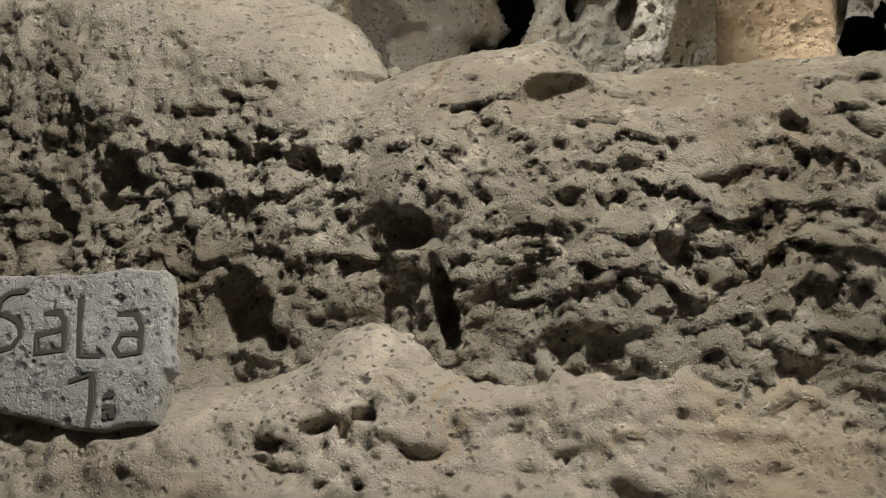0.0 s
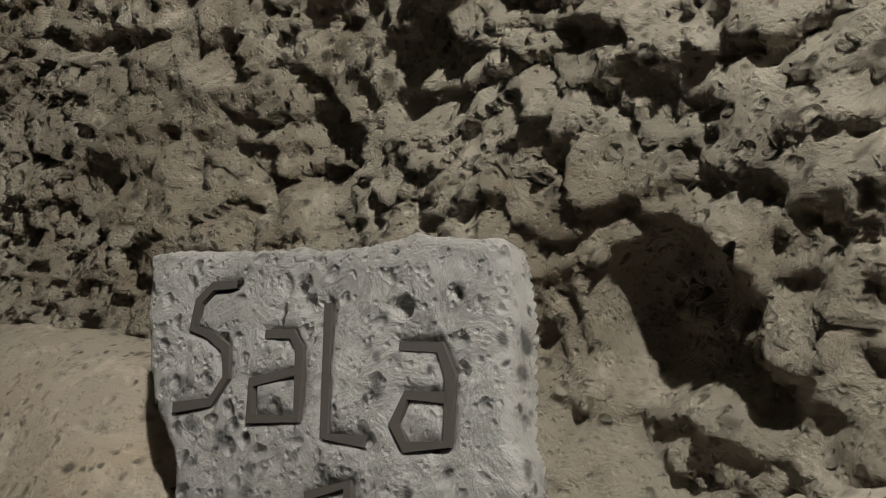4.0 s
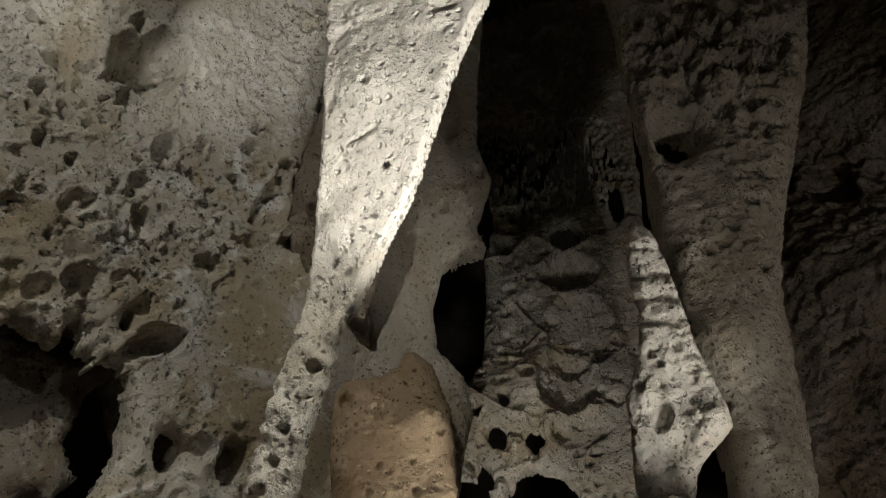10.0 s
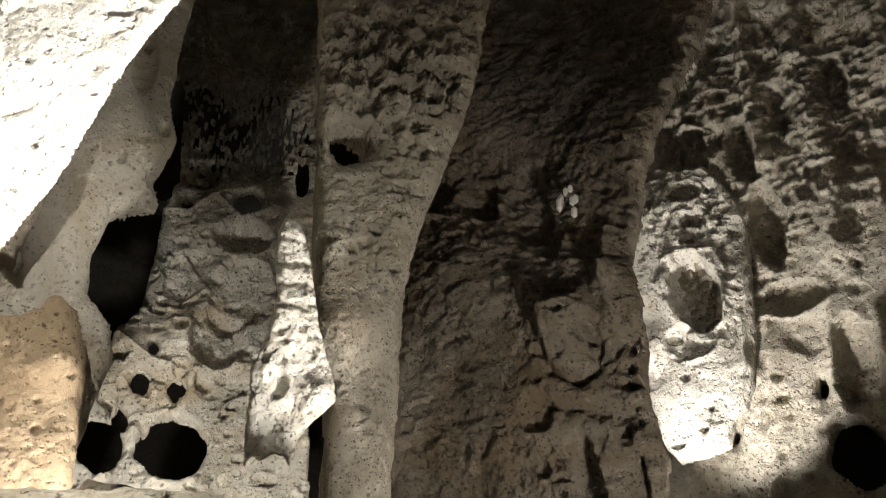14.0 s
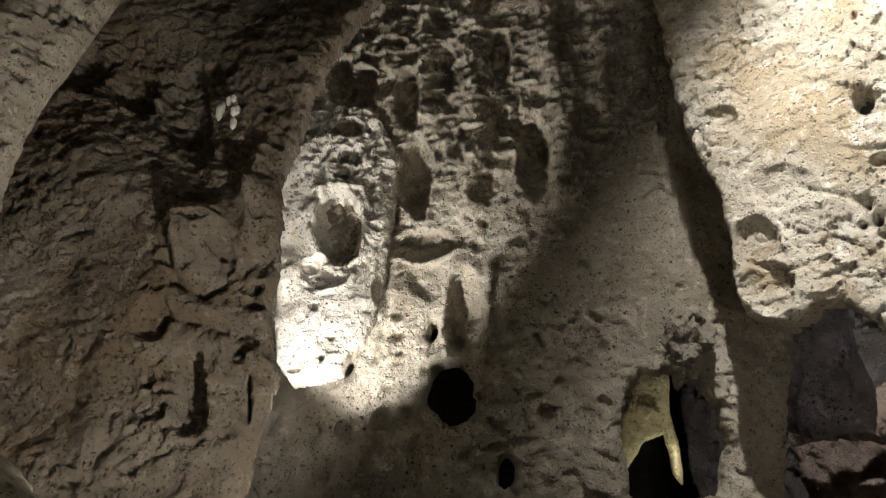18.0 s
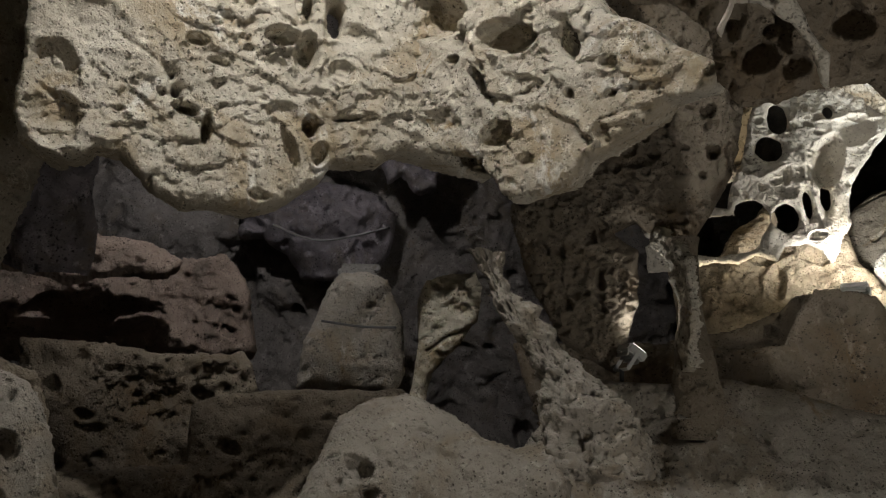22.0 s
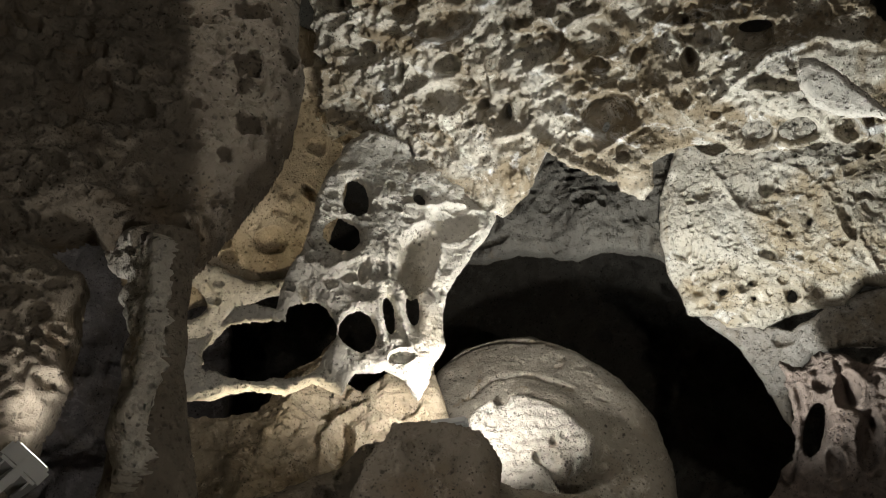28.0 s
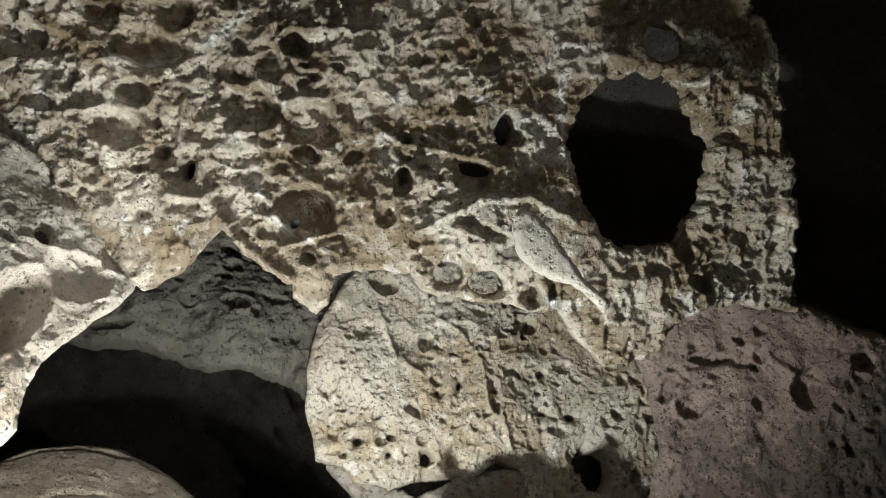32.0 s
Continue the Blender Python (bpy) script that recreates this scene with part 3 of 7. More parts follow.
slab("stone_sign", (-0.039, 0.978, 1.468), (-0.227, -0.9, 0.37), [(-0.147, 0.084), (-0.106, 0.093), (0.016, 0.107), (0.029, 0.112), (0.048, 0.11), (0.098, 0.119), (0.134, 0.132), (0.147, 0.131), (0.205, 0.135), (0.215, 0.117), (0.226, 0.087), (0.237, 0.037), (0.244, 0.011), (0.252, 0.002), (0.259, -0.019), (0.248, -0.029), (0.253, -0.045), (0.253, -0.079), (0.255, -0.101), (0.206, -0.113), (0.167, -0.127), (0.115, -0.129), (0.024, -0.122), (-0.03, -0.118), (-0.028, -0.098), (-0.04, -0.071), (-0.077, -0.042), (-0.105, -0.01), (-0.129, 0.038)],
     cracks=[(0.005, 0.006, [(-0.022, 0.072), (-0.049, 0.067), (-0.061, 0.052), (-0.06, 0.03), (-0.038, 0.029), (-0.015, 0.021), (-0.006, 0), (-0.015, -0.021), (-0.055, -0.034)]), (0.005, 0.006, [(0.023, 0.039), (0.049, 0.044), (0.061, 0.034), (0.075, -0.014), (0.029, -0.024), (0.022, 0.002), (0.064, 0.019)]), (0.005, 0.006, [(0.076, 0.071), (0.104, -0.019), (0.141, -0.014)]), (0.005, 0.006, [(0.148, 0.052), (0.18, 0.057), (0.193, 0.04), (0.202, -0.001), (0.172, -0.01), (0.159, 0.002), (0.163, 0.022), (0.195, 0.027)]), (0.005, 0.006, [(0.101, -0.061), (0.134, -0.044), (0.148, -0.085), (0.154, -0.123)]), (0.005, 0.006, [(0.166, -0.076), (0.172, -0.068), (0.177, -0.074)]), (0.005, 0.006, [(0.169, -0.09), (0.183, -0.087), (0.188, -0.104)]), (0.005, 0.006, [(0.176, -0.107), (0.175, -0.096), (0.182, -0.095)])],
     material=M_SIGN, thick=0.045, edge=0.01, rough=0.003, res=0.0024, face={'lump': 0.003, 'lump_size': 0.1, 'grain': 0.0035, 'grain_size': 0.016, 'pits': 0, 'fine': 0.1}, seed=4, label='grey cut stone plaque carved with Sala 1a', category='sign')
letters((-0.039, 0.978, 1.468), (-0.227, -0.9, 0.37), [[(-0.022, 0.072), (-0.049, 0.067), (-0.061, 0.052), (-0.06, 0.03), (-0.038, 0.029), (-0.015, 0.021), (-0.006, 0), (-0.015, -0.021), (-0.055, -0.034)], [(0.023, 0.039), (0.049, 0.044), (0.061, 0.034), (0.075, -0.014), (0.029, -0.024), (0.022, 0.002), (0.064, 0.019)], [(0.076, 0.071), (0.104, -0.019), (0.141, -0.014)], [(0.148, 0.052), (0.18, 0.057), (0.193, 0.04), (0.202, -0.001), (0.172, -0.01), (0.159, 0.002), (0.163, 0.022), (0.195, 0.027)], [(0.101, -0.061), (0.134, -0.044), (0.148, -0.085), (0.154, -0.123)], [(0.166, -0.076), (0.172, -0.068), (0.177, -0.074)], [(0.169, -0.09), (0.183, -0.087), (0.188, -0.104)], [(0.176, -0.107), (0.175, -0.096), (0.182, -0.095)]])
slab("smooth_rock_ledge", (0.15, 0.93, 1.37), (-0.2, -0.75, 0.63), [(-1.944, -0.145), (-0.716, 0.073), (-0.54, 0.09), (-0.429, 0.092), (-0.345, 0.047), (-0.216, 0.019), (-0.081, 0.026), (0.014, 0.05), (0.061, 0.067), (0.119, 0.079), (0.173, 0.104), (0.22, 0.145), (0.245, 0.207), (0.267, 0.231), (0.357, 0.252), (0.453, 0.178), (0.518, 0.164), (0.644, 0.187), (0.807, 0.261), (1.01, 0.279), (1.418, 0.299), (1.348, -0.175), (0.306, -0.375), (-0.75, -0.67)],
     pits=[(0.29, 0.025, 0.033, 0.013, 29, 0.03), (0.219, -0.016, 0.026, 0.011, 18, 0.03), (0.361, 0.056, 0.022, 0.011, 7, 0.04), (1.044, 0.137, 0.015, 0.01, 20, 0.03)],
     bumps=[(-0.335, -0.148, 0.165, 0.02), (-0.015, -0.093, 0.11, 0.015)],
     calm_at=[(-0.444, -0.021, 0.27, 0.85), (0.281, 0.175, 0.096, 0.85), (0.125, 0.051, 0.067, 0.8)],
     cracks=[(0.004, 0.01, [(-0.402, -0.128), (-0.33, -0.096), (-0.291, -0.062), (-0.27, -0.029)]), (0.004, 0.008, [(-0.152, -0.124), (-0.116, -0.11), (-0.101, -0.099)])],
     material=M_LEDGE, thick=0.4, edge=0.1, rough=0.01, res=0.0072, face={'lump': 0.05, 'lump_size': 0.3, 'grain': 0.024, 'grain_size': 0.06, 'knob': 0.03, 'knob_size': 0.12, 'scale': 0.016, 'scale_size': 0.06, 'droop': 0.4, 'pits': 0.3, 'pit': 0.02, 'fine': 0.25}, seed=50, label='smooth sandy rock ledge under the stone plaque', category='rock ledge', kind='structure')
slab("pitted_rock_wall", (0.5, 2.56, 3.3), (0.17, -0.97, -0.06), [(-2.769, 0.853), (-0.886, 1.924), (1.096, 2.909), (1.087, 1.658), (1.038, 0.992), (0.965, 0.558), (0.914, 0.346), (0.923, 0.183), (0.994, 0.04), (1.114, -0.048), (1.399, -0.087), (1.475, -0.363), (1.473, -0.896), (1.147, -1.142), (-0.865, -1.234), (-1.745, -1.274)],
     holes=[(0.146, -0.772, 0.342, 0.307, 23), (0.412, -0.715, 0.117, 0.208, -5), (0.296, -0.458, 0.032, 0.063, -3), (-0.392, -0.738, 0.1, 0.083, 19), (-0.166, -0.523, 0.066, 0.097, 18), (-0.526, -0.575, 0.029, 0.059, 41), (0.439, -0.356, 0.024, 0.041, -7), (0.662, -0.722, 0.052, 0.067, -22), (1.299, -0.42, 0.025, 0.035, -39), (0.87, -0.725, 0.05, 0.075, -20), (-1.132, 0.264, 0.095, 0.158, 10), (-1.064, -0.33, 0.047, 0.039, -5)],
     pits=[(0.282, 0.579, 0.12, 0.171, -39, 0.187), (-1.049, -0.353, 0.051, 0.047, -41, 0.153), (0.405, 0.254, 0.048, 0.062, -30, 0.06), (0.815, 0.196, 0.06, 0.124, -11, 0.051), (-0.591, 0.017, 0.031, 0.025, -20, 0.068), (-0.535, -0.133, 0.037, 0.026, 27, 0.085), (-0.613, -0.209, 0.025, 0.03, 8, 0.076), (-0.575, -0.278, 0.029, 0.033, 8, 0.093), (-0.596, -0.382, 0.027, 0.029, 15, 0.085), (-0.606, -0.451, 0.016, 0.024, 11, 0.068), (0.024, 0.1, 0.024, 0.036, -5, 0.102), (0.129, 0.073, 0.022, 0.03, -11, 0.085), (-0.138, 0.161, 0.032, 0.038, -22, 0.068), (-0.708, 0.47, 0.014, 0.034, 8, 0.085), (-0.767, 0.218, 0.049, 0.063, 5, 0.068), (0.019, -0.165, 0.077, 0.066, 34, 0.037)] + [(0.18, -0.067, 0.052, 0.061, -41, 0.043), (-0.116, -0.235, 0.048, 0.036, 17, 0.051), (0.137, -0.192, 0.018, 0.025, -7, 0.06), (0.275, -0.293, 0.072, 0.058, 26, 0.06), (0.159, -0.356, 0.053, 0.045, 31, 0.051), (0.504, -0.12, 0.105, 0.083, 35, 0.027), (0.596, 0.107, 0.052, 0.03, 18, 0.034), (-0.237, -0.292, 0.059, 0.047, 2, 0.068), (-0.031, -0.349, 0.034, 0.028, 19, 0.051), (-0.5, -0.362, 0.021, 0.029, 8, 0.06), (-0.406, -0.184, 0.055, 0.026, 11, 0.043), (-0.884, -0.399, 0.08, 0.123, 16, 0.043), (-0.938, -0.656, 0.089, 0.076, -15, 0.06), (-0.86, -0.563, 0.019, 0.017, -10, 0.06), (-0.74, -0.675, 0.037, 0.071, 38, 0.06), (-0.823, -0.422, 0.033, 0.052, 15, 0.06)] + [(0.549, -0.4, 0.083, 0.046, -8, 0.085), (-0.278, -0.514, 0.019, 0.018, 22, 0.051), (-0.773, -0.35, 0.009, 0.01, 17, 0.051), (0.236, -0.097, 0.025, 0.03, -31, 0.051), (0.352, 0.103, 0.046, 0.033, 26, 0.043), (0.857, 0.406, 0.037, 0.026, 41, 0.068), (-0.097, 0.529, 0.031, 0.017, 20, 0.051), (1.1, -0.54, 0.013, 0.01, 33, 0.051), (1.196, -0.52, 0.013, 0.018, -35, 0.051), (1.224, -0.588, 0.026, 0.017, 20, 0.068), (-0.692, -0.706, 0.03, 0.017, 4, 0.051), (-0.367, -0.358, 0.047, 0.052, -1, 0.025), (0.757, 0.029, 0.053, 0.029, 17, 0.034), (-0.319, 0.079, 0.06, 0.028, 14, 0.034), (-1.451, 0.03, 0.049, 0.031, 1, 0.085), (-1.233, -0.049, 0.072, 0.024, -35, 0.068)] + [(-0.977, 0.133, 0.023, 0.025, 29, 0.034), (-0.821, -0.552, 0.021, 0.023, 21, 0.051), (0.54, -0.41, 0.09, 0.041, 26, 0.085)],
     bumps=[(-0.473, -0.054, 0.143, 0.03), (0.988, -0.331, 0.328, 0.06), (-0.647, -0.509, 0.181, 0.02), (0.821, 0.789, 0.323, -0.05)],
     sponge_at=[(-0.309, 0.71, 0.596, 0.014), (0.73, 0.848, 0.297, 0.02), (-0.837, 0.504, 0.302, 0.014)],
     calm_at=[(-0.484, -0.036, 0.134, 0.95), (-0.919, 0.087, 0.096, 0.8), (-0.162, 0.113, 0.137, 0.75), (0.129, -0.251, 0.092, 0.7), (0.949, -0.317, 0.348, 0.8), (1.118, -0.555, 0.275, 0.7), (-0.722, -0.423, 0.138, 0.6), (-1.112, 0.003, 0.15, 0.5), (-1.881, -0.434, 0.312, 0.9), (-1.757, -0.604, 0.186, 0.8)],
     cracks=[(0.016, -0.022, [(-0.429, -0.132), (-0.494, -0.246), (-0.544, -0.377), (-0.611, -0.544)]), (0.013, -0.016, [(-0.178, -0.209), (-0.126, -0.328), (-0.053, -0.406)]), (0.014, -0.018, [(-0.302, -0.078), (-0.148, -0.049), (0.042, 0.114), (0.174, 0.186)]), (0.014, -0.016, [(-0.164, -0.071), (-0.163, -0.187)]), (0.012, -0.016, [(0.245, 0.007), (0.312, -0.143), (0.478, -0.309)]), (0.014, -0.014, [(-1.063, 0.484), (-1, 0.277), (-0.917, 0.008), (-0.918, -0.125)])],
     material=M_PITTED, thick=0.25, edge=0.05, rough=0.012, res=0.0074, face={'lump': 0.05, 'lump_size': 0.5, 'grain': 0.011, 'grain_size': 0.06, 'pits': 0.6, 'pit': 0.036, 'cell': 0.1, 'fine': 0.9}, seed=5, label='pale pitted limestone wall riddled with round solution holes', category='rock wall', kind='structure')
slab("brown_rock_bulge", (1.5, 2.6, 3.6), (-0.3, -0.94, -0.1), [(0.108, 2.62), (0.534, 2.479), (0.325, 0.774), (0.227, -0.194), (0.189, -0.455), (0.196, -0.513), (0.021, -0.421), (-0.086, -0.289), (-0.152, -0.154), (-0.136, 0.071), (-0.088, 0.307), (-0.003, 0.835)],
     pits=[(0.008, 0.135, 0.054, 0.09, -8, 0.07), (-0.023, -0.097, 0.059, 0.071, -11, 0.06), (0.049, -0.175, 0.055, 0.047, 1, 0.04), (0.071, 0.596, 0.061, 0.107, -7, 0.05)],
     bumps=[(0.183, -0.081, 0.22, 0.08)],
     material=M_BROWN, thick=0.2, edge=0.07, rough=0.012, res=0.009, face={'lump': 0.06, 'lump_size': 0.4, 'knob': 0.01, 'pits': 0.35, 'pit': 0.025, 'cell': 0.1, 'fine': 0.4}, seed=63, label='brown rock bulge in the corner beside the pitted wall', category='rock')
slab("tapering_stalactite", (1.1, 1.33, 2.63), (-0.75, -0.65, -0.14), [(-0.1, 1.232), (-0.092, 0.746), (-0.087, 0.514), (-0.081, 0.267), (-0.085, 0.083), (-0.095, -0.051), (-0.112, -0.165), (-0.144, -0.262), (-0.175, -0.365), (-0.201, -0.463), (-0.228, -0.565), (-0.267, -0.762), (-0.132, -0.76), (-0.136, -0.567), (-0.115, -0.467), (-0.092, -0.38), (-0.068, -0.299), (-0.055, -0.223), (-0.031, -0.171), (0.008, -0.12), (0.041, -0.051), (0.094, 0.05), (0.133, 0.157), (0.173, 0.281), (0.242, 0.418), (0.33, 0.599), (0.517, 0.945)],
     pits=[(0.048, 0.102, 0.007, 0.011, 8, 0.02), (-0.049, -0.069, 0.01, 0.003, -10, 0.02), (0.002, 0.173, 0.032, 0.004, 22, 0.01), (-0.083, -0.259, 0.02, 0.014, -17, 0.03), (-0.13, -0.359, 0.015, 0.011, -15, 0.03), (-0.147, -0.412, 0.017, 0.012, -14, 0.03), (0.012, 0.283, 0.012, 0.007, -22, 0.012)],
     bumps=[(0, 0.286, 0.075, 0.02), (-0.038, -0.005, 0.034, 0.015)],
     calm_at=[(0.058, 0.337, 0.291, 0.7), (-0.018, 0.048, 0.16, 0.7)],
     material=M_WHITE, thick=0.015, edge=0.008, rough=0.008, res=0.0055, face={'lump': 0.03, 'lump_size': 0.2, 'grain': 0.016, 'grain_size': 0.04, 'knob': 0.014, 'knob_size': 0.06, 'pits': 0.3, 'pit': 0.014, 'cell': 0.05, 'fine': 0.4}, seed=7, label='pale tapering stalactite curtain reaching down to the ledge', category='stalactite')
slab("inner_rock_wall", (0.85, 2.98, 2.85), (0.1, -1, 0.05), [(-0.909, 0.471), (0.47, 0.451), (0.438, 0.039), (0.299, -0.479), (0.185, -0.796), (-0.831, -0.83)],
     holes=[(0.137, -0.147, 0.122, 0.203, -12), (0.093, -0.427, 0.076, 0.108, -16), (-0.047, -0.478, 0.059, 0.082, -14), (-0.05, 0.108, 0.177, 0.054, 3)],
     pits=[(-0.331, -0.408, 0.078, 0.037, 18, 0.05), (-0.464, -0.271, 0.04, 0.024, 44, 0.04), (-0.227, -0.064, 0.217, 0.117, 4, 0.05), (-0.028, -0.057, 0.036, 0.119, -6, 0.04)],
     bumps=[(-0.278, -0.362, 0.156, 0.05)],
     material=M_GREY, thick=0.2, edge=0.06, rough=0.02, res=0.012, face={'lump': 0.05, 'lump_size': 0.3, 'knob': 0.02, 'pits': 0.4, 'pit': 0.02, 'grain': 0.01}, seed=6, label='grey rock face inside a low arched cavity', category='rock wall', kind='structure')
slab("smooth_rock_wall", (1.9, 2.7, 3), (-0.42, -0.9, 0.05), [(-1.193, 2.531), (0.476, 3.354), (0.317, 2.26), (0.277, 1.429), (0.277, 1.145), (0.34, 0.928), (0.275, 0.725), (0.313, 0.599), (0.14, 0.52), (0.095, 0.291), (0.119, 0.115), (0.226, 0.008), (0.258, -0.131), (0.223, -0.316), (0.196, -0.57), (0.216, -1.224), (-0.595, -1.236), (-1.165, 0.065)],
     pits=[(0.141, 0.514, 0.024, 0.045, 5, 0.04), (0.201, 0.509, 0.031, 0.048, 3, 0.05), (0.271, 0.943, 0.028, 0.048, 1, 0.04), (0.267, 0.687, 0.032, 0.05, 2, 0.04), (0.132, 1.331, 0.053, 0.229, 2, 0.03), (0.13, 1.421, 0.021, 0.036, 1, 0.04), (-0.161, 0.194, 0.017, 0.137, 10, 0.02), (-0.281, -0.293, 0.015, 0.019, 19, 0.04), (-0.319, -0.367, 0.033, 0.052, 16, 0.02), (-0.284, -0.213, 0.011, 0.013, 24, 0.03), (-0.372, -0.227, 0.012, 0.01, -23, 0.03), (-0.282, -0.424, 0.019, 0.016, -11, 0.03), (-0.377, -0.29, 0.015, 0.017, 28, 0.03), (-0.375, -0.126, 0.038, 0.049, 18, 0.04)],
     sponge_at=[(0.119, 1.567, 0.293, 0.015)],
     calm_at=[(0.015, 0.411, 0.373, 0.8), (-0.051, 0.113, 0.275, 0.7)],
     cracks=[(0.012, -0.012, [(0.309, 1.329), (0.282, 1.045), (0.341, 0.833)]), (0.01, 0.015, [(-0.194, 0.317), (-0.142, 0.147), (-0.128, 0.003)])],
     material=M_PALE, thick=0.2, edge=0.06, rough=0.012, res=0.009, face={'lump': 0.07, 'lump_size': 0.6, 'grain': 0.012, 'pits': 0.35, 'pit': 0.02, 'cell': 0.09, 'fine': 0.5}, seed=8, label='smooth grey-beige rock wall behind the stalactite', category='rock wall', kind='structure')
slab("ochre_rock_bulge", (1.64, 2.58, 2.75), (-0.42, -0.9, 0.1), [(-0.058, 0.07), (-0.022, 0.126), (0.098, 0.155), (0.155, 0.192), (0.172, 0.248), (0.211, 0.259), (0.279, 0.211), (0.338, 0.038), (0.364, -0.211), (0.382, -0.493), (0.43, -0.973), (0.119, -0.978), (-0.009, -0.434), (-0.05, -0.137)],
     pits=[(-0.015, 0.039, 0.026, 0.03, 19, 0.05), (0.082, -0.264, 0.009, 0.01, 30, 0.025), (0.23, -0.254, 0.013, 0.014, 27, 0.025), (0.108, -0.179, 0.007, 0.008, 25, 0.02), (0.149, -0.041, 0.007, 0.008, 17, 0.02)],
     bumps=[(0.261, -0.016, 0.081, 0.06), (0.092, -0.038, 0.118, 0.02)],
     material=M_OCHRE, thick=0.2, edge=0.07, rough=0.01, res=0.008, face={'lump': 0.04, 'grain': 0.006, 'knob': 0.006, 'pits': 0.3, 'pit': 0.014, 'cell': 0.06, 'fine': 0.2}, seed=9, label='orange-brown stained bulge of smooth rock', category='rock')
slab("perforated_rock_panel", (2.88, 3.27, 3.64), (-0.58, -0.76, 0.27), [(-1.053, 6.137), (-0.407, 1.871), (-0.259, 1.387), (-0.179, 0.794), (-0.236, 0.545), (-0.22, 0.189), (-0.237, -0.209), (-0.311, -0.359), (-0.328, -0.565), (-0.363, -0.85), (-0.382, -1.106), (-0.408, -1.945), (0.759, -1.924), (0.667, -1.058), (0.649, -0.504), (0.66, 0.266), (0.669, 0.833), (0.694, 1.27), (0.82, 6.677)],
     holes=[(-0.154, -0.643, 0.046, 0.055, 15), (0.016, -0.658, 0.043, 0.054, 9), (-0.215, -0.827, 0.034, 0.082, 28), (-0.271, -0.976, 0.104, 0.133, 19), (0.04, -0.96, 0.167, 0.159, -27), (-0.121, -0.458, 0.025, 0.048, 8), (0.222, 0.662, 0.085, 0.117, -1), (-0.115, 0.59, 0.036, 0.062, 5), (0.534, 1.002, 0.043, 0.171, 0), (-0.315, 1.561, 0.045, 0.277, 6)],
     pits=[(-0.068, 0.816, 0.116, 0.122, -7, 0.09), (0.22, 0.368, 0.163, 0.125, 9, 0.09), (-0.025, 0.041, 0.141, 0.22, 0, 0.04), (0.168, -0.344, 0.15, 0.207, 3, 0.1), (0.254, -0.017, 0.184, 0.238, 0, 0.06), (-0.156, -0.349, 0.034, 0.036, 30, 0.04), (-0.073, -0.516, 0.025, 0.027, 20, 0.04), (-0.082, -0.152, 0.09, 0.037, -10, 0.025), (-0.231, -0.673, 0.024, 0.026, 33, 0.03), (-0.23, 0.641, 0.026, 0.043, 7, 0.05), (0.226, -0.597, 0.139, 0.098, 4, 0.04), (0.005, 2.511, 0.298, 0.926, 3, 0.15), (0.301, 2.638, 0.218, 0.637, 1, 0.12), (-0.158, 2.975, 0.267, 0.513, 2, 0.1)],
     bumps=[(0.012, -0.372, 0.352, 0.05), (0.158, 0.584, 0.365, 0.03)],
     sponge_at=[(0.113, 1.374, 0.628, 0.06), (0.007, 0.814, 0.34, 0.03)],
     lace_at=[(0.149, 1.408, 0.559, 0.008), (-0.085, 1.53, 0.346, 0.008)],
     cracks=[(0.014, -0.025, [(-0.23, 0.498), (-0.101, 0.511), (0.052, 0.669), (0.197, 0.493), (0.359, 0.603)]), (0.012, -0.02, [(-0.277, 0.101), (-0.072, 0.202), (0.072, -0.031), (-0.092, -0.198), (-0.237, -0.209)]), (0.012, -0.02, [(-0.298, -0.394), (-0.11, -0.552), (0.112, -0.554), (0.334, -0.49)])],
     material=M_PALE, thick=0.12, edge=0.03, rough=0.016, res=0.0085, face={'lump': 0.06, 'lump_size': 0.35, 'grain': 0.014, 'pits': 0.45, 'pit': 0.03, 'cell': 0.12, 'fine': 0.6}, seed=10, label='perforated limestone panel with lacy spongework at its top', category='rock')
slab("ribbed_rock_flange", (2.42, 1.78, 2.75), (-0.657, -0.68, -0.326), [(-0.15, 0.534), (-0.099, 0.485), (-0.058, 0.366), (-0.027, 0.229), (-0.006, 0.132), (0.024, 0.037), (0.06, -0.066), (0.068, -0.122), (-0.002, -0.188), (-0.048, -0.253), (-0.051, -0.308), (-0.069, -0.358), (-0.094, -0.318), (-0.123, -0.31), (-0.169, -0.341), (-0.198, -0.32), (-0.225, -0.375), (-0.229, -0.229), (-0.218, -0.117), (-0.228, -0.023), (-0.17, 0.111), (-0.163, 0.227), (-0.185, 0.344), (-0.178, 0.463)],
     pits=[(-0.183, 0.011, 0.017, 0.019, 4, 0.03), (-0.12, 0.012, 0.013, 0.013, -9, 0.02), (-0.137, -0.069, 0.042, 0.056, 2, 0.03), (-0.121, 0.073, 0.019, 0.015, 0, 0.02)],
     bumps=[(-0.003, -0.105, 0.057, 0.05)],
     cracks=[(0.01, 0.025, [(-0.165, 0.344), (-0.048, 0.346)]), (0.01, 0.025, [(-0.164, 0.276), (-0.037, 0.268)]), (0.01, 0.025, [(-0.156, 0.198), (-0.02, 0.2)]), (0.01, 0.02, [(-0.158, 0.434), (-0.079, 0.425)])],
     material=M_WHITE, thick=0.14, edge=0.03, rough=0.01, res=0.006, face={'lump': 0.03, 'lump_size': 0.15, 'grain': 0.01, 'knob': 0.015, 'knob_size': 0.06, 'pits': 0.5, 'pit': 0.02, 'cell': 0.05}, seed=11, label='ribbed pale rock flange lit from below', category='rock')
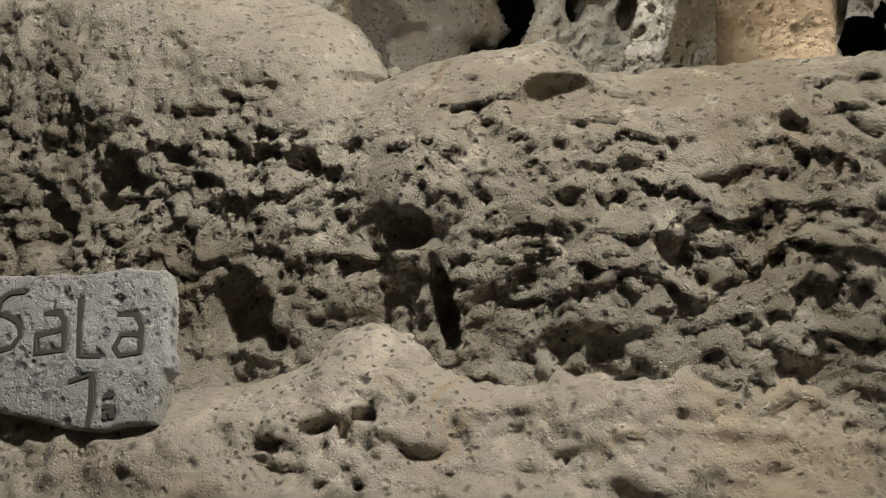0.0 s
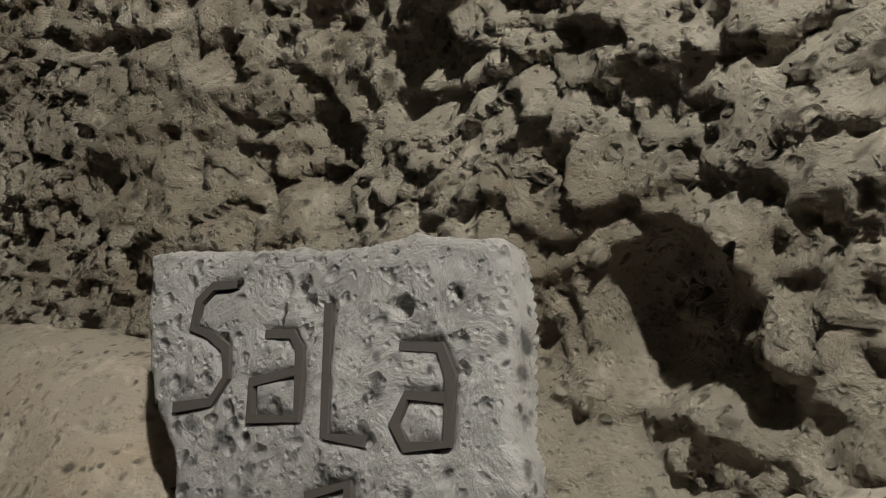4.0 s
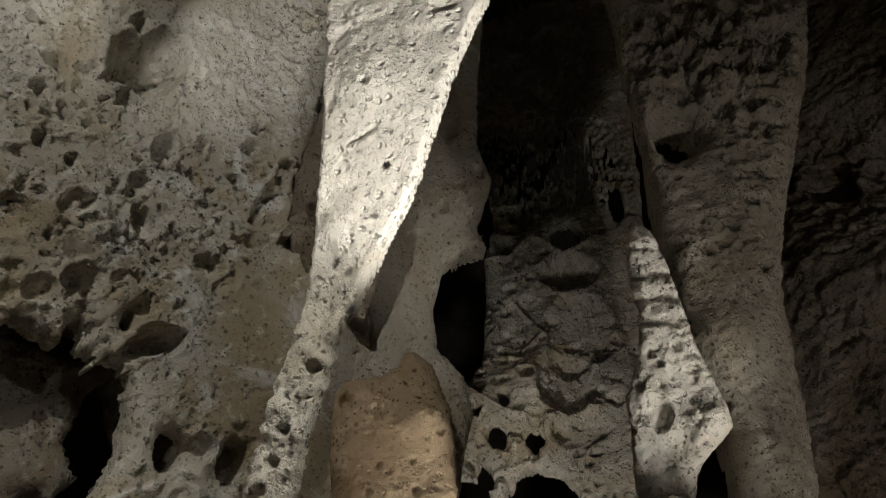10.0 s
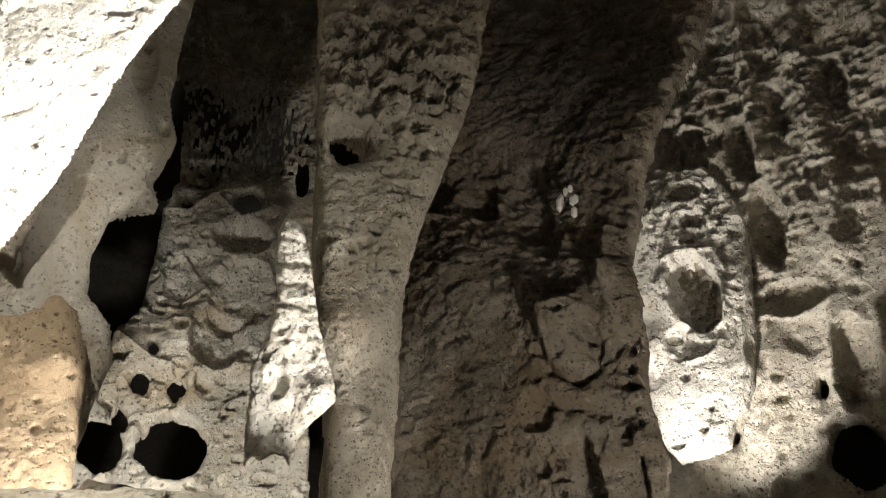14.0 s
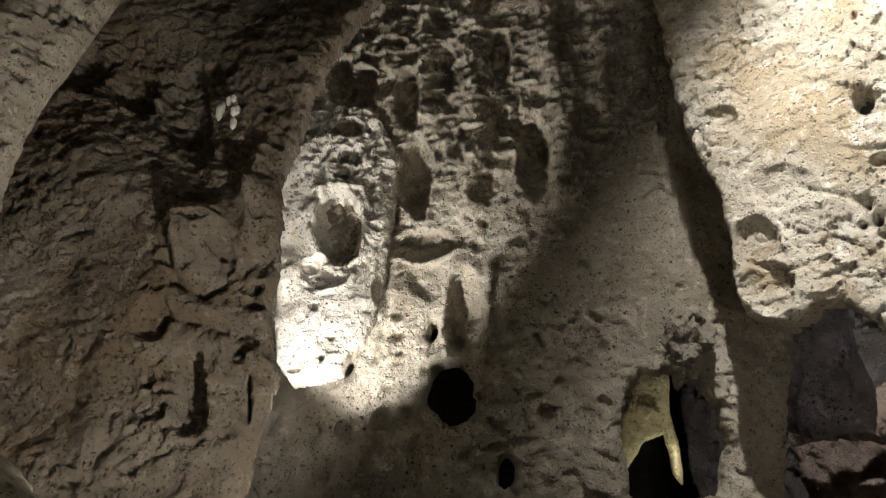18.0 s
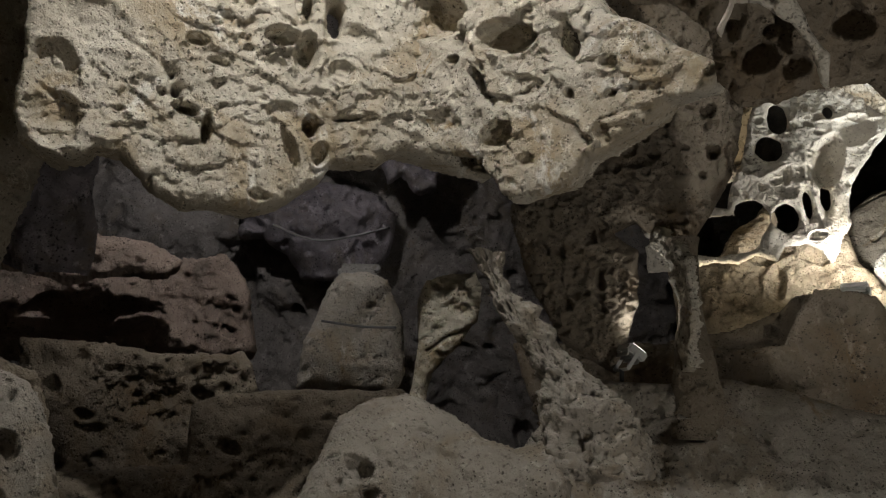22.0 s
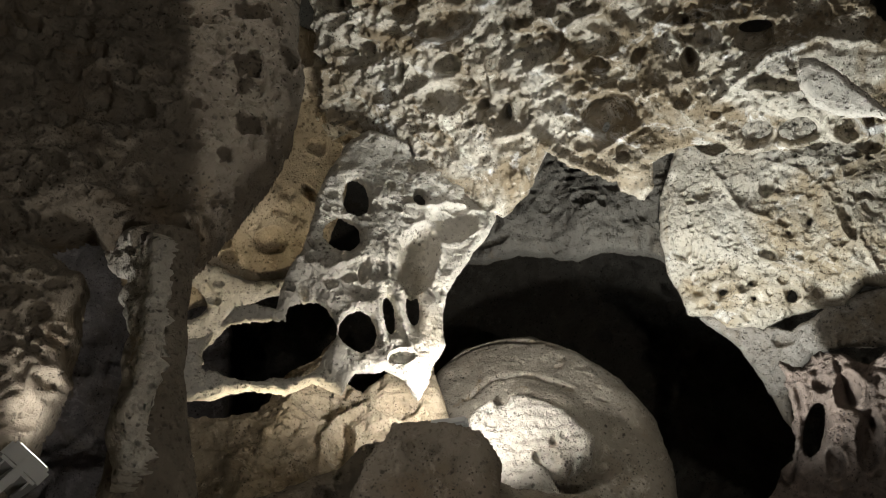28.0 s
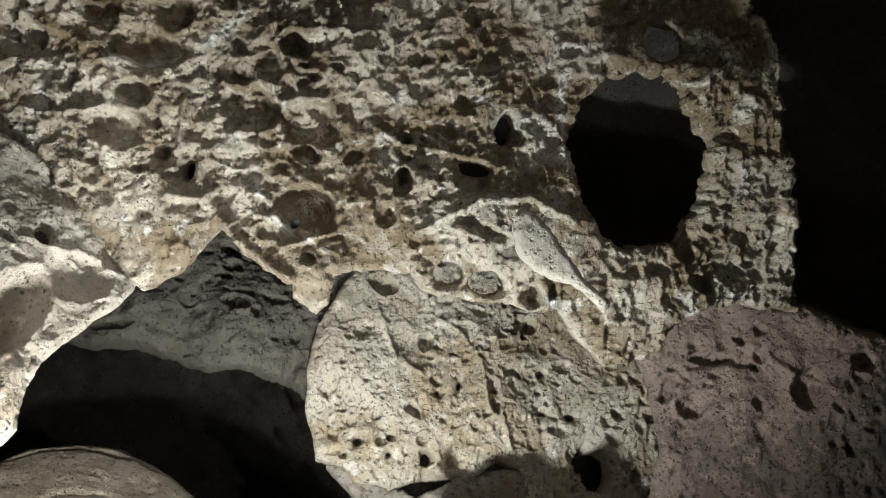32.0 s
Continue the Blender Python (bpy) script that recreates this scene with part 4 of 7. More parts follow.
slab("rock_column", (2.53, 1.8, 3.4), (-0.6, -0.79, 0), [(-0.329, 2.4), (-0.187, 1.202), (-0.148, 0.56), (-0.12, 0.197), (-0.105, -0.034), (-0.091, -0.274), (-0.072, -0.452), (-0.02, -0.661), (0.004, -1.006), (0.008, -1.605), (0.216, -1.601), (0.245, -0.845), (0.254, -0.431), (0.275, -0.128), (0.329, 0.078), (0.384, 0.242), (0.431, 0.386), (0.505, 0.629), (0.58, 0.956), (0.624, 1.309), (0.913, 2.626)],
     holes=[(-0.009, 0.394, 0.093, 0.123, -8)],
     pits=[(0.19, 0.048, 0.04, 0.018, -6, 0.02), (0.163, 0.142, 0.011, 0.027, -18, 0.02), (0.091, 0.176, 0.009, 0.021, -2, 0.015), (0.273, 0.152, 0.04, 0.02, 30, 0.02), (0.063, -0.343, 0.011, 0.009, 16, 0.02), (0.159, -0.302, 0.011, 0.007, 8, 0.02), (0.25, 0.454, 0.033, 0.023, -37, 0.02), (0.151, 0.303, 0.023, 0.014, -5, 0.02)],
     bumps=[(0.062, -0.444, 0.128, 0.05), (0.223, 0.753, 0.255, 0.06), (0.111, -0.017, 0.166, 0.04), (0.077, -0.853, 0.116, 0.05)],
     sponge_at=[(0.236, 1.187, 0.529, 0.1), (0.293, 0.637, 0.278, 0.08), (0.099, 0.739, 0.309, 0.07), (0.257, 0.313, 0.181, 0.04), (-0.099, 0.811, 0.198, 0.06)],
     calm_at=[(0.084, -0.353, 0.197, 0.5)],
     material=M_WALL, thick=0.35, edge=0.11, rough=0.008, res=0.0085, face={'lump': 0.03, 'lump_size': 0.4, 'grain': 0.014, 'grain_size': 0.05, 'knob': 0.012, 'knob_size': 0.07, 'scale': 0.006, 'scale_size': 0.05, 'droop': 0.1, 'pits': 0.5, 'pit': 0.024, 'cell': 0.07, 'fine': 0.8}, seed=12, label='thick grey rock column with a round hole near the top', category='rock column')
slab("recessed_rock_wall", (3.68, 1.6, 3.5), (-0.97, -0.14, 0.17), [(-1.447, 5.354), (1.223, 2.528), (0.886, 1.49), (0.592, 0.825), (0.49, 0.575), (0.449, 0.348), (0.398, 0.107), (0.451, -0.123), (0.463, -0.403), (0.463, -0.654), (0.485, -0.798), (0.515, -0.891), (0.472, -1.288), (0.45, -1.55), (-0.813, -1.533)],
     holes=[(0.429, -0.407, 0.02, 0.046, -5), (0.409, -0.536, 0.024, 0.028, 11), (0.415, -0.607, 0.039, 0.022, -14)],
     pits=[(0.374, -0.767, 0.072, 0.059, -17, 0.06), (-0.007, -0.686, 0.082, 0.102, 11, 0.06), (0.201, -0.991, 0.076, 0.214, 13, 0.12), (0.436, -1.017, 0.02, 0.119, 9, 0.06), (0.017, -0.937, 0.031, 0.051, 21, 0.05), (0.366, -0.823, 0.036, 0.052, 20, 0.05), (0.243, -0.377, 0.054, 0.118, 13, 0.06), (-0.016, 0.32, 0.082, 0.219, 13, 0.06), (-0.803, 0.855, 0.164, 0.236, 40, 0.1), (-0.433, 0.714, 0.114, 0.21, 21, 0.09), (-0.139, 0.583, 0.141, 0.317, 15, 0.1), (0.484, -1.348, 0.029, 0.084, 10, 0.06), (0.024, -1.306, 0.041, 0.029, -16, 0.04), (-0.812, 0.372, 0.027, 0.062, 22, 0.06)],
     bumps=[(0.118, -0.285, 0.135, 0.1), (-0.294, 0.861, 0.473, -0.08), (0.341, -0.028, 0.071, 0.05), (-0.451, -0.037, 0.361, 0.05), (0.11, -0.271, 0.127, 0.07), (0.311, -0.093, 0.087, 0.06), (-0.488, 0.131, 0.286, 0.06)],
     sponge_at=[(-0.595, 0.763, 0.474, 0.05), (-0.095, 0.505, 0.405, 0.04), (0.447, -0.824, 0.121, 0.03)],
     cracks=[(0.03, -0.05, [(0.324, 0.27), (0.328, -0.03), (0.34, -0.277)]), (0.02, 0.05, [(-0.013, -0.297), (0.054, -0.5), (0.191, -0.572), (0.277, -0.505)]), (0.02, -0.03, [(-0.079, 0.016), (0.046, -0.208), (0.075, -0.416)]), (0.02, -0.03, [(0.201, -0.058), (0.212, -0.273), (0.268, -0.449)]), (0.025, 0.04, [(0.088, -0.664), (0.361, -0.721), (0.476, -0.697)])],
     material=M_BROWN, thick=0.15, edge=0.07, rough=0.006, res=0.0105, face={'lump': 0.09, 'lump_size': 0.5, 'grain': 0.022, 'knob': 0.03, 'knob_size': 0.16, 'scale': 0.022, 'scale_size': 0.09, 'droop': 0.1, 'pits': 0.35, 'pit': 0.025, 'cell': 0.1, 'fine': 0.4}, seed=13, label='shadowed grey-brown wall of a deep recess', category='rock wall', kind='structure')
slab("far_rock_wall", (4.5, 0.45, 2.85), (-0.98, -0.05, -0.07), [(-1.464, 3.351), (1.733, 2.809), (1.815, 1.854), (1.668, 0.592), (1.484, -0.214), (1.396, -0.701), (1.389, -1.257), (-1.354, -1.31), (-1.421, -0.413), (-1.346, 1.13)],
     holes=[(-0.078, -0.169, 0.122, 0.158, 2), (-0.162, 0.128, 0.026, 0.055, 1), (-0.602, -0.03, 0.032, 0.043, 7), (0.173, -0.548, 0.045, 0.084, -2), (0.873, -0.377, 0.156, 0.318, -6), (1.028, -0.455, 0.147, 0.325, -7)],
     pits=[(0.012, 0.192, 0.108, 0.245, 0, 0.14), (-0.405, -0.283, 0.042, 0.062, 3, 0.09), (-0.588, -0.336, 0.037, 0.057, 4, 0.08), (-0.34, 0.121, 0.035, 0.029, -9, 0.05), (-0.319, 0.025, 0.026, 0.02, -6, 0.05), (-0.342, 0.222, 0.029, 0.023, -9, 0.05), (0.383, -0.294, 0.048, 0.073, -3, 0.05), (-0.261, 1.027, 0.086, 0.258, 1, 0.2), (-0.213, 0.607, 0.165, 0.086, -5, 0.06), (0.374, 1.073, 0.097, 0.254, -2, 0.16), (0.418, 1.07, 0.041, 0.052, 2, 0.1), (-0.574, 1.555, 0.098, 0.181, 5, 0.12), (-0.709, 1.641, 0.086, 0.184, 5, 0.16), (-0.313, 1.493, 0.083, 0.213, 2, 0.14), (0.706, 1.241, 0.118, 0.114, -40, 0.08), (0.001, 1.238, 0.043, 0.061, 4, 0.08)] + [(0.117, 0.916, 0.09, 0.08, -16, 0.03), (0.515, 0.668, 0.113, 0.055, -4, 0.02), (-0.248, -0.485, 0.038, 0.13, 1, 0.05), (-0.706, -0.558, 0.057, 0.042, -5, 0.05), (-0.453, -0.6, 0.094, 0.052, -1, 0.06), (-0.745, -0.343, 0.041, 0.038, -24, 0.04), (-0.379, -0.133, 0.029, 0.025, -10, 0.04), (0.962, 1.367, 0.058, 0.083, -4, 0.08), (0.195, 1.689, 0.081, 0.179, 0, 0.1), (-0.09, 1.648, 0.051, 0.18, 0, 0.1), (0.224, -0.415, 0.159, 0.036, 9, 0.03), (-0.183, 0.407, 0.118, 0.104, -15, 0.03)],
     bumps=[(-0.181, -0.028, 0.254, 0.06), (-0.508, 0.364, 0.211, 0.07), (0.219, 0.327, 0.402, 0.05), (-0.741, -0.425, 0.445, 0.08), (0.919, 0.494, 0.309, 0.04)],
     sponge_at=[(0.1, 1.628, 0.639, 0.06), (-0.318, 1.894, 0.496, 0.07), (0.559, 1.544, 0.52, 0.06), (0.03, 1.119, 0.287, 0.04)],
     calm_at=[(-0.24, 0.232, 0.204, 0.5), (0.912, 0.407, 0.362, 0.5)],
     cracks=[(0.06, -0.1, [(-0.43, 2.535), (-0.436, 1.983), (-0.414, 1.72)]), (0.05, -0.12, [(-0.172, 2.498), (-0.203, 1.881), (-0.223, 1.379)]), (0.07, -0.1, [(0.081, 2.462), (0.054, 1.705), (0.092, 1.18), (0.026, 0.827)]), (0.07, -0.1, [(0.554, 2.395), (0.449, 1.805), (0.551, 1.373), (0.526, 0.885)]), (0.06, -0.07, [(0.814, 1.763), (0.744, 1.388), (0.756, 1.122)]), (0.014, -0.03, [(-0.362, 0.539), (-0.242, 0.501), (-0.094, 0.539), (-0.035, 0.581)]), (0.02, 0.03, [(-0.391, 0.479), (-0.386, 0.239), (-0.44, 0.01)]), (0.02, -0.04, [(0.137, 0.45), (0.115, 0.102), (0.055, -0.173)])],
     material=M_WALL, thick=0.3, edge=0.06, rough=0.02, res=0.0115, face={'lump': 0.07, 'lump_size': 0.5, 'grain': 0.024, 'grain_size': 0.06, 'knob': 0.02, 'knob_size': 0.1, 'scale': 0.016, 'scale_size': 0.08, 'droop': 0.4, 'pits': 0.3, 'pit': 0.025, 'cell': 0.09, 'fine': 0.5}, seed=14, label='far cave wall with rounded pockets and hanging spongework', category='rock wall', kind='structure')
slab("lit_rock_flange", (4.28, 0.95, 3), (-0.95, -0.2, 0.05), [(-0.416, 1.254), (-0.169, 1.319), (0.022, 1.273), (0.163, 1.015), (0.171, 0.769), (0.15, 0.534), (0.13, 0.311), (0.087, 0.038), (0.038, -0.079), (-0.027, -0.136), (-0.061, -0.234), (-0.166, -0.271), (-0.297, -0.294), (-0.374, -0.194), (-0.411, 0.035), (-0.41, 0.277), (-0.467, 0.532), (-0.497, 0.767), (-0.464, 0.851), (-0.422, 1.05)],
     pits=[(-0.118, 0.55, 0.134, 0.237, 5, 0.17), (-0.213, 0.263, 0.079, 0.1, 12, 0.03), (-0.249, 0.294, 0.04, 0.031, -7, 0.03), (-0.098, -0.094, 0.082, 0.068, -8, 0.02), (-0.152, -0.171, 0.016, 0.02, 12, 0.05), (-0.281, -0.236, 0.038, 0.022, -2, 0.03), (-0.121, 1.153, 0.093, 0.067, -4, 0.08), (-0.116, 0.971, 0.042, 0.054, 9, 0.09), (-0.123, 0.855, 0.051, 0.038, -5, 0.08), (-0.212, 0.081, 0.022, 0.024, 26, 0.03), (-0.248, 0.717, 0.023, 0.028, 17, 0.04), (-0.049, 0.373, 0.047, 0.044, -28, 0.06), (-0.11, -0.079, 0.016, 0.018, 27, 0.04), (0.096, 0.187, 0.028, 0.091, 3, 0.03)],
     bumps=[(-0.356, 0.278, 0.089, 0.04), (-0.195, 0.036, 0.2, 0.04)],
     sponge_at=[(-0.185, 1.087, 0.287, 0.05), (0.039, 0.908, 0.164, 0.04)],
     calm_at=[(-0.365, 0.372, 0.182, 0.7), (-0.241, -0.08, 0.168, 0.6)],
     cracks=[(0.014, -0.022, [(-0.266, 0.5), (-0.223, 0.388), (-0.103, 0.316), (-0.005, 0.348), (0.026, 0.469)]), (0.012, -0.02, [(-0.266, 0.751), (-0.164, 0.785), (-0.014, 0.786), (0.038, 0.633)]), (0.012, -0.015, [(-0.266, 0.216), (-0.176, 0.156), (-0.066, 0.187), (-0.028, 0.248)]), (0.012, -0.015, [(0.079, 0.373), (0.075, 0.157), (0.017, -0.05)])],
     material=M_WHITE, thick=0.24, edge=0.05, rough=0.01, res=0.0075, face={'lump': 0.04, 'lump_size': 0.25, 'grain': 0.012, 'pits': 0.4, 'pit': 0.02, 'cell': 0.06, 'fine': 0.4}, seed=15, label='brightly lit rock flange round an eye-shaped cavity', category='rock')
slab("yellow_rock_spur", (4.95, -0.25, 2.75), (-0.967, -0.033, -0.251), [(-0.004, -0.429), (-0.02, -0.171), (0.026, -0.023), (0.115, 0.13), (0.236, 0.236), (0.282, 0.092), (0.263, -0.097), (0.308, -0.292), (0.305, -0.477), (0.26, -0.414), (0.232, -0.21), (0.126, -0.244), (0.058, -0.335)],
     material=M_YELLOW, thick=0.2, edge=0.05, rough=0.012, res=0.01, face={'lump': 0.03, 'pits': 0.3}, seed=16, label='cream-yellow rock spur inside a floodlit opening', category='rock')
slab("grey_hanging_rock", (4.2, -0.62, 3.1), (-0.914, 0.072, -0.4), [(-0.161, -0.295), (-0.133, -0.201), (-0.068, -0.151), (0.013, -0.18), (0.088, -0.278), (0.058, -0.35), (0.001, -0.342), (-0.04, -0.425), (-0.098, -0.406)],
     material=M_GREY, thick=0.15, edge=0.05, rough=0.02, res=0.008, face={'lump': 0.04, 'lump_size': 0.1}, seed=17, label='grey crystalline rock knob above the opening', category='rock')
slab("hanging_rock_curtain", (3.52, -1.78, 3.2), (-0.9, 0.43, -0.05), [(-1.369, 1.996), (-1.26, 0.636), (-1.204, 0.419), (-1.125, 0.16), (-1.118, -0.057), (-1.125, -0.196), (-1.109, -0.355), (-1.042, -0.393), (-0.955, -0.42), (-0.87, -0.403), (-0.828, -0.362), (-0.743, -0.357), (-0.681, -0.425), (-0.601, -0.504), (-0.502, -0.557), (-0.383, -0.536), (-0.248, -0.543), (-0.113, -0.5), (-0.014, -0.424), (0.066, -0.358), (0.108, -0.289), (0.312, -0.263), (0.39, -0.207), (0.53, -0.219), (0.83, -0.264), (1.037, -0.001), (1.076, 0.773), (1.081, 1.409)],
     holes=[(-0.518, 0.421, 0.039, 0.059, 3), (0.073, 0.357, 0.044, 0.098, -4), (-0.561, -0.078, 0.017, 0.023, 3), (-0.581, -0.01, 0.011, 0.014, 5)],
     pits=[(-0.057, 0.374, 0.028, 0.071, -3, 0.1), (-0.05, 0.174, 0.056, 0.096, -2, 0.12), (-0.147, 0.225, 0.091, 0.051, 5, 0.1), (-0.511, -0.147, 0.059, 0.028, -17, 0.13), (-0.427, -0.231, 0.024, 0.083, -2, 0.12), (-0.009, -0.146, 0.04, 0.052, -3, 0.13), (-0.084, -0.264, 0.027, 0.095, 23, 0.1), (0.039, -0.267, 0.038, 0.054, -4, 0.07), (-1.005, -0.062, 0.093, 0.114, 14, 0.05), (-0.991, -0.256, 0.1, 0.119, 14, 0.06), (-0.994, -0.433, 0.078, 0.039, -5, 0.06), (-0.401, 0.069, 0.046, 0.021, -7, 0.04), (-0.313, 0.187, 0.033, 0.025, -12, 0.035), (-0.427, 0.238, 0.03, 0.021, -11, 0.035), (-0.493, 0.151, 0.051, 0.03, -9, 0.06), (-0.348, 0.358, 0.073, 0.053, -13, 0.05)] + [(-0.185, 0.097, 0.057, 0.041, -9, 0.03), (-0.614, -0.091, 0.013, 0.016, 6, 0.05), (-0.535, -0.112, 0.012, 0.014, 17, 0.05), (-1.145, 0.379, 0.015, 0.012, -29, 0.03), (-1.07, 0.307, 0.013, 0.016, 30, 0.02), (-0.202, -0.478, 0.042, 0.025, -3, 0.06), (0.143, -0.101, 0.072, 0.013, 12, 0.05), (0.405, -0.062, 0.032, 0.011, -5, 0.04), (0.102, 0.101, 0.058, 0.053, -15, 0.05), (0.618, 0.354, 0.04, 0.045, -4, 0.1), (-1.052, 0.529, 0.057, 0.067, 41, 0.04), (0.155, 0.276, 0.117, 0.069, -8, 0.03), (-0.127, -0.12, 0.078, 0.065, -9, 0.025), (-0.874, 0.134, 0.136, 0.095, -12, 0.02)],
     bumps=[(-0.338, -0.404, 0.223, 0.06), (0.303, 0.013, 0.241, 0.06), (-0.83, 0.373, 0.191, 0.04)],
     calm_at=[(-0.807, 0.421, 0.312, 0.6), (-0.653, 0.23, 0.184, 0.5)],
     cracks=[(0.014, -0.022, [(0.011, 0.533), (0.008, 0.318), (0.022, 0.177), (-0.013, 0.023)]), (0.014, -0.02, [(-0.006, 0.227), (0.094, 0.247), (0.19, 0.222)]), (0.012, 0.025, [(-1.049, -0.133), (-0.959, -0.186), (-0.871, -0.215)]), (0.012, 0.02, [(-0.002, 0), (0.106, -0.087), (0.216, -0.118)]), (0.01, 0.015, [(-0.807, 0.127), (-0.698, 0.069), (-0.612, 0.014)])],
     material=M_PALE, thick=0.3, edge=0.05, rough=0.016, res=0.0072, face={'lump': 0.05, 'lump_size': 0.4, 'grain': 0.018, 'grain_size': 0.05, 'knob': 0.012, 'knob_size': 0.1, 'pits': 0.25, 'pit': 0.02, 'cell': 0.09, 'scale': 0.02, 'scale_size': 0.09, 'droop': 0.1, 'fine': 0.7}, seed=18, label='broad hanging limestone curtain with scalloped face', category='hanging rock')
slab("scalloped_rock_flange", (2.72, -2.28, 3.145), (-0.06, 0.97, -0.226), [(-0.844, 1.85), (-0.045, 1.514), (0.103, 0.574), (0.257, 0.33), (0.341, 0.194), (0.498, 0.098), (0.59, -0.002), (0.709, -0.083), (0.679, -0.16), (0.481, -0.151), (0.438, -0.212), (0.298, -0.276), (0.166, -0.327), (0.077, -0.412), (-0.057, -0.41), (-0.172, -0.431), (-0.261, -0.332), (-0.348, -0.2), (-0.559, -0.147), (-0.787, -0.122), (-0.957, -0.081), (-0.979, 0.294), (-0.928, 0.947)],
     holes=[(0.151, 0.153, 0.042, 0.072, 15), (-0.374, 0.317, 0.038, 0.042, 28)],
     pits=[(-0.122, 0.246, 0.142, 0.067, -14, 0.15), (-0.608, 0.484, 0.28, 0.111, -15, 0.15), (-0.281, 0.098, 0.037, 0.094, 13, 0.12), (-0.221, -0.128, 0.09, 0.053, 2, 0.09), (0.308, -0.086, 0.02, 0.015, -16, 0.06), (-0.4, 0.232, 0.049, 0.022, -13, 0.05), (-0.079, -0.268, 0.041, 0.03, -10, 0.03), (-1.041, 0.382, 0.103, 0.034, -13, 0.06), (0.309, 0.03, 0.04, 0.03, -18, 0.06), (0.134, -0.047, 0.025, 0.027, 26, 0.04), (-0.926, 0.152, 0.142, 0.052, -11, 0.03), (-0.543, -0.02, 0.159, 0.074, -11, 0.03), (-0.766, 0.302, 0.103, 0.045, -13, 0.03), (-1.369, 0.235, 0.053, 0.115, -39, 0.08), (-1.052, 0.578, 0.115, 0.102, -41, 0.1), (-0.058, 0.035, 0.083, 0.046, -13, 0.025)],
     bumps=[(-0.046, -0.315, 0.176, 0.04), (0.012, -0.181, 0.022, 0.02), (-0.191, 0.347, 0.158, 0.05)],
     sponge_at=[(0.402, -0.011, 0.159, 0.035), (-0.151, 0.433, 0.235, 0.03), (0.555, -0.105, 0.087, 0.03)],
     calm_at=[(0.024, -0.187, 0.148, 0.6)],
     cracks=[(0.014, -0.025, [(-0.28, 0.465), (-0.28, 0.296), (-0.214, 0.161), (-0.2, 0.039)]), (0.014, -0.022, [(0.029, 0.295), (0.049, 0.129), (0.104, 0.027)]), (0.008, 0.018, [(0.26, -0.17), (0.444, -0.165)]), (0.008, 0.018, [(0.243, -0.212), (0.378, -0.212)]), (0.008, 0.018, [(0.224, -0.264), (0.3, -0.254)]), (0.014, -0.02, [(0.08, 0.054), (0.051, -0.077), (0.185, -0.169), (0.206, -0.306)]), (0.014, -0.03, [(-1.151, 0.684), (-1.21, 0.534), (-1.19, 0.392), (-1.326, 0.254)])],
     material=M_PALE, thick=0.3, edge=0.045, rough=0.03, res=0.0072, face={'lump': 0.05, 'lump_size': 0.4, 'grain': 0.016, 'grain_size': 0.05, 'knob': 0.012, 'knob_size': 0.1, 'pits': 0.3, 'pit': 0.022, 'cell': 0.09, 'scale': 0.016, 'scale_size': 0.08, 'droop': 0.1, 'fine': 0.7}, seed=47, label='pale scalloped flange closing the hanging curtain', category='hanging rock')
slab("far_chamber_wall", (6.9, -4.4, 3.2), (-0.787, 0.591, -0.177), [(-4.575, 3.547), (3.406, 3.157), (3.648, -1.738), (-4.345, -1.945)],
     pits=[(-2.413, -0.252, 0.484, 0.21, 0, 0.3), (0.398, 0.16, 0.2, 0.127, 0, 0.2), (-0.723, -0.247, 0.155, 0.359, 0, 0.3)],
     bumps=[(-0.106, 0.417, 0.5, 0.4), (-1.67, 0.323, 0.5, 0.25)],
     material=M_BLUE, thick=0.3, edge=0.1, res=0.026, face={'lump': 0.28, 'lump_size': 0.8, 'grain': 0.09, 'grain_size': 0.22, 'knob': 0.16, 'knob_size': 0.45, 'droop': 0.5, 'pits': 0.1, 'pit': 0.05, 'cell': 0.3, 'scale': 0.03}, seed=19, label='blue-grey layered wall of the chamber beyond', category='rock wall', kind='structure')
slab("violet_rock_fringe", (5.9, -3.9, 3.75), (-0.8, 0.58, -0.1), [(-0.77, 0.635), (-0.528, 0.597), (-0.328, 0.609), (0.266, 0.515), (0.807, 0.388), (0.722, 0.004), (0.549, -0.033), (0.429, 0.101), (0.314, 0.016), (0.262, 0.176), (0.195, 0.276), (0.112, 0.279), (0.068, 0.315), (-0.008, 0.159), (-0.076, 0.084), (-0.104, 0.309), (-0.191, 0.237), (-0.256, 0.348), (-0.334, 0.342), (-0.419, 0.268), (-0.492, 0.329), (-0.601, 0.236), (-0.773, 0.106)],
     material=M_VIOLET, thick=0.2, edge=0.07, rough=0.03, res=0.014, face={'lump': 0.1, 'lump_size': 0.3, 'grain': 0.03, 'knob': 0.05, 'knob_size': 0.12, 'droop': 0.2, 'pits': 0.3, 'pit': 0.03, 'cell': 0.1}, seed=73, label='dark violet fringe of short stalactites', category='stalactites')
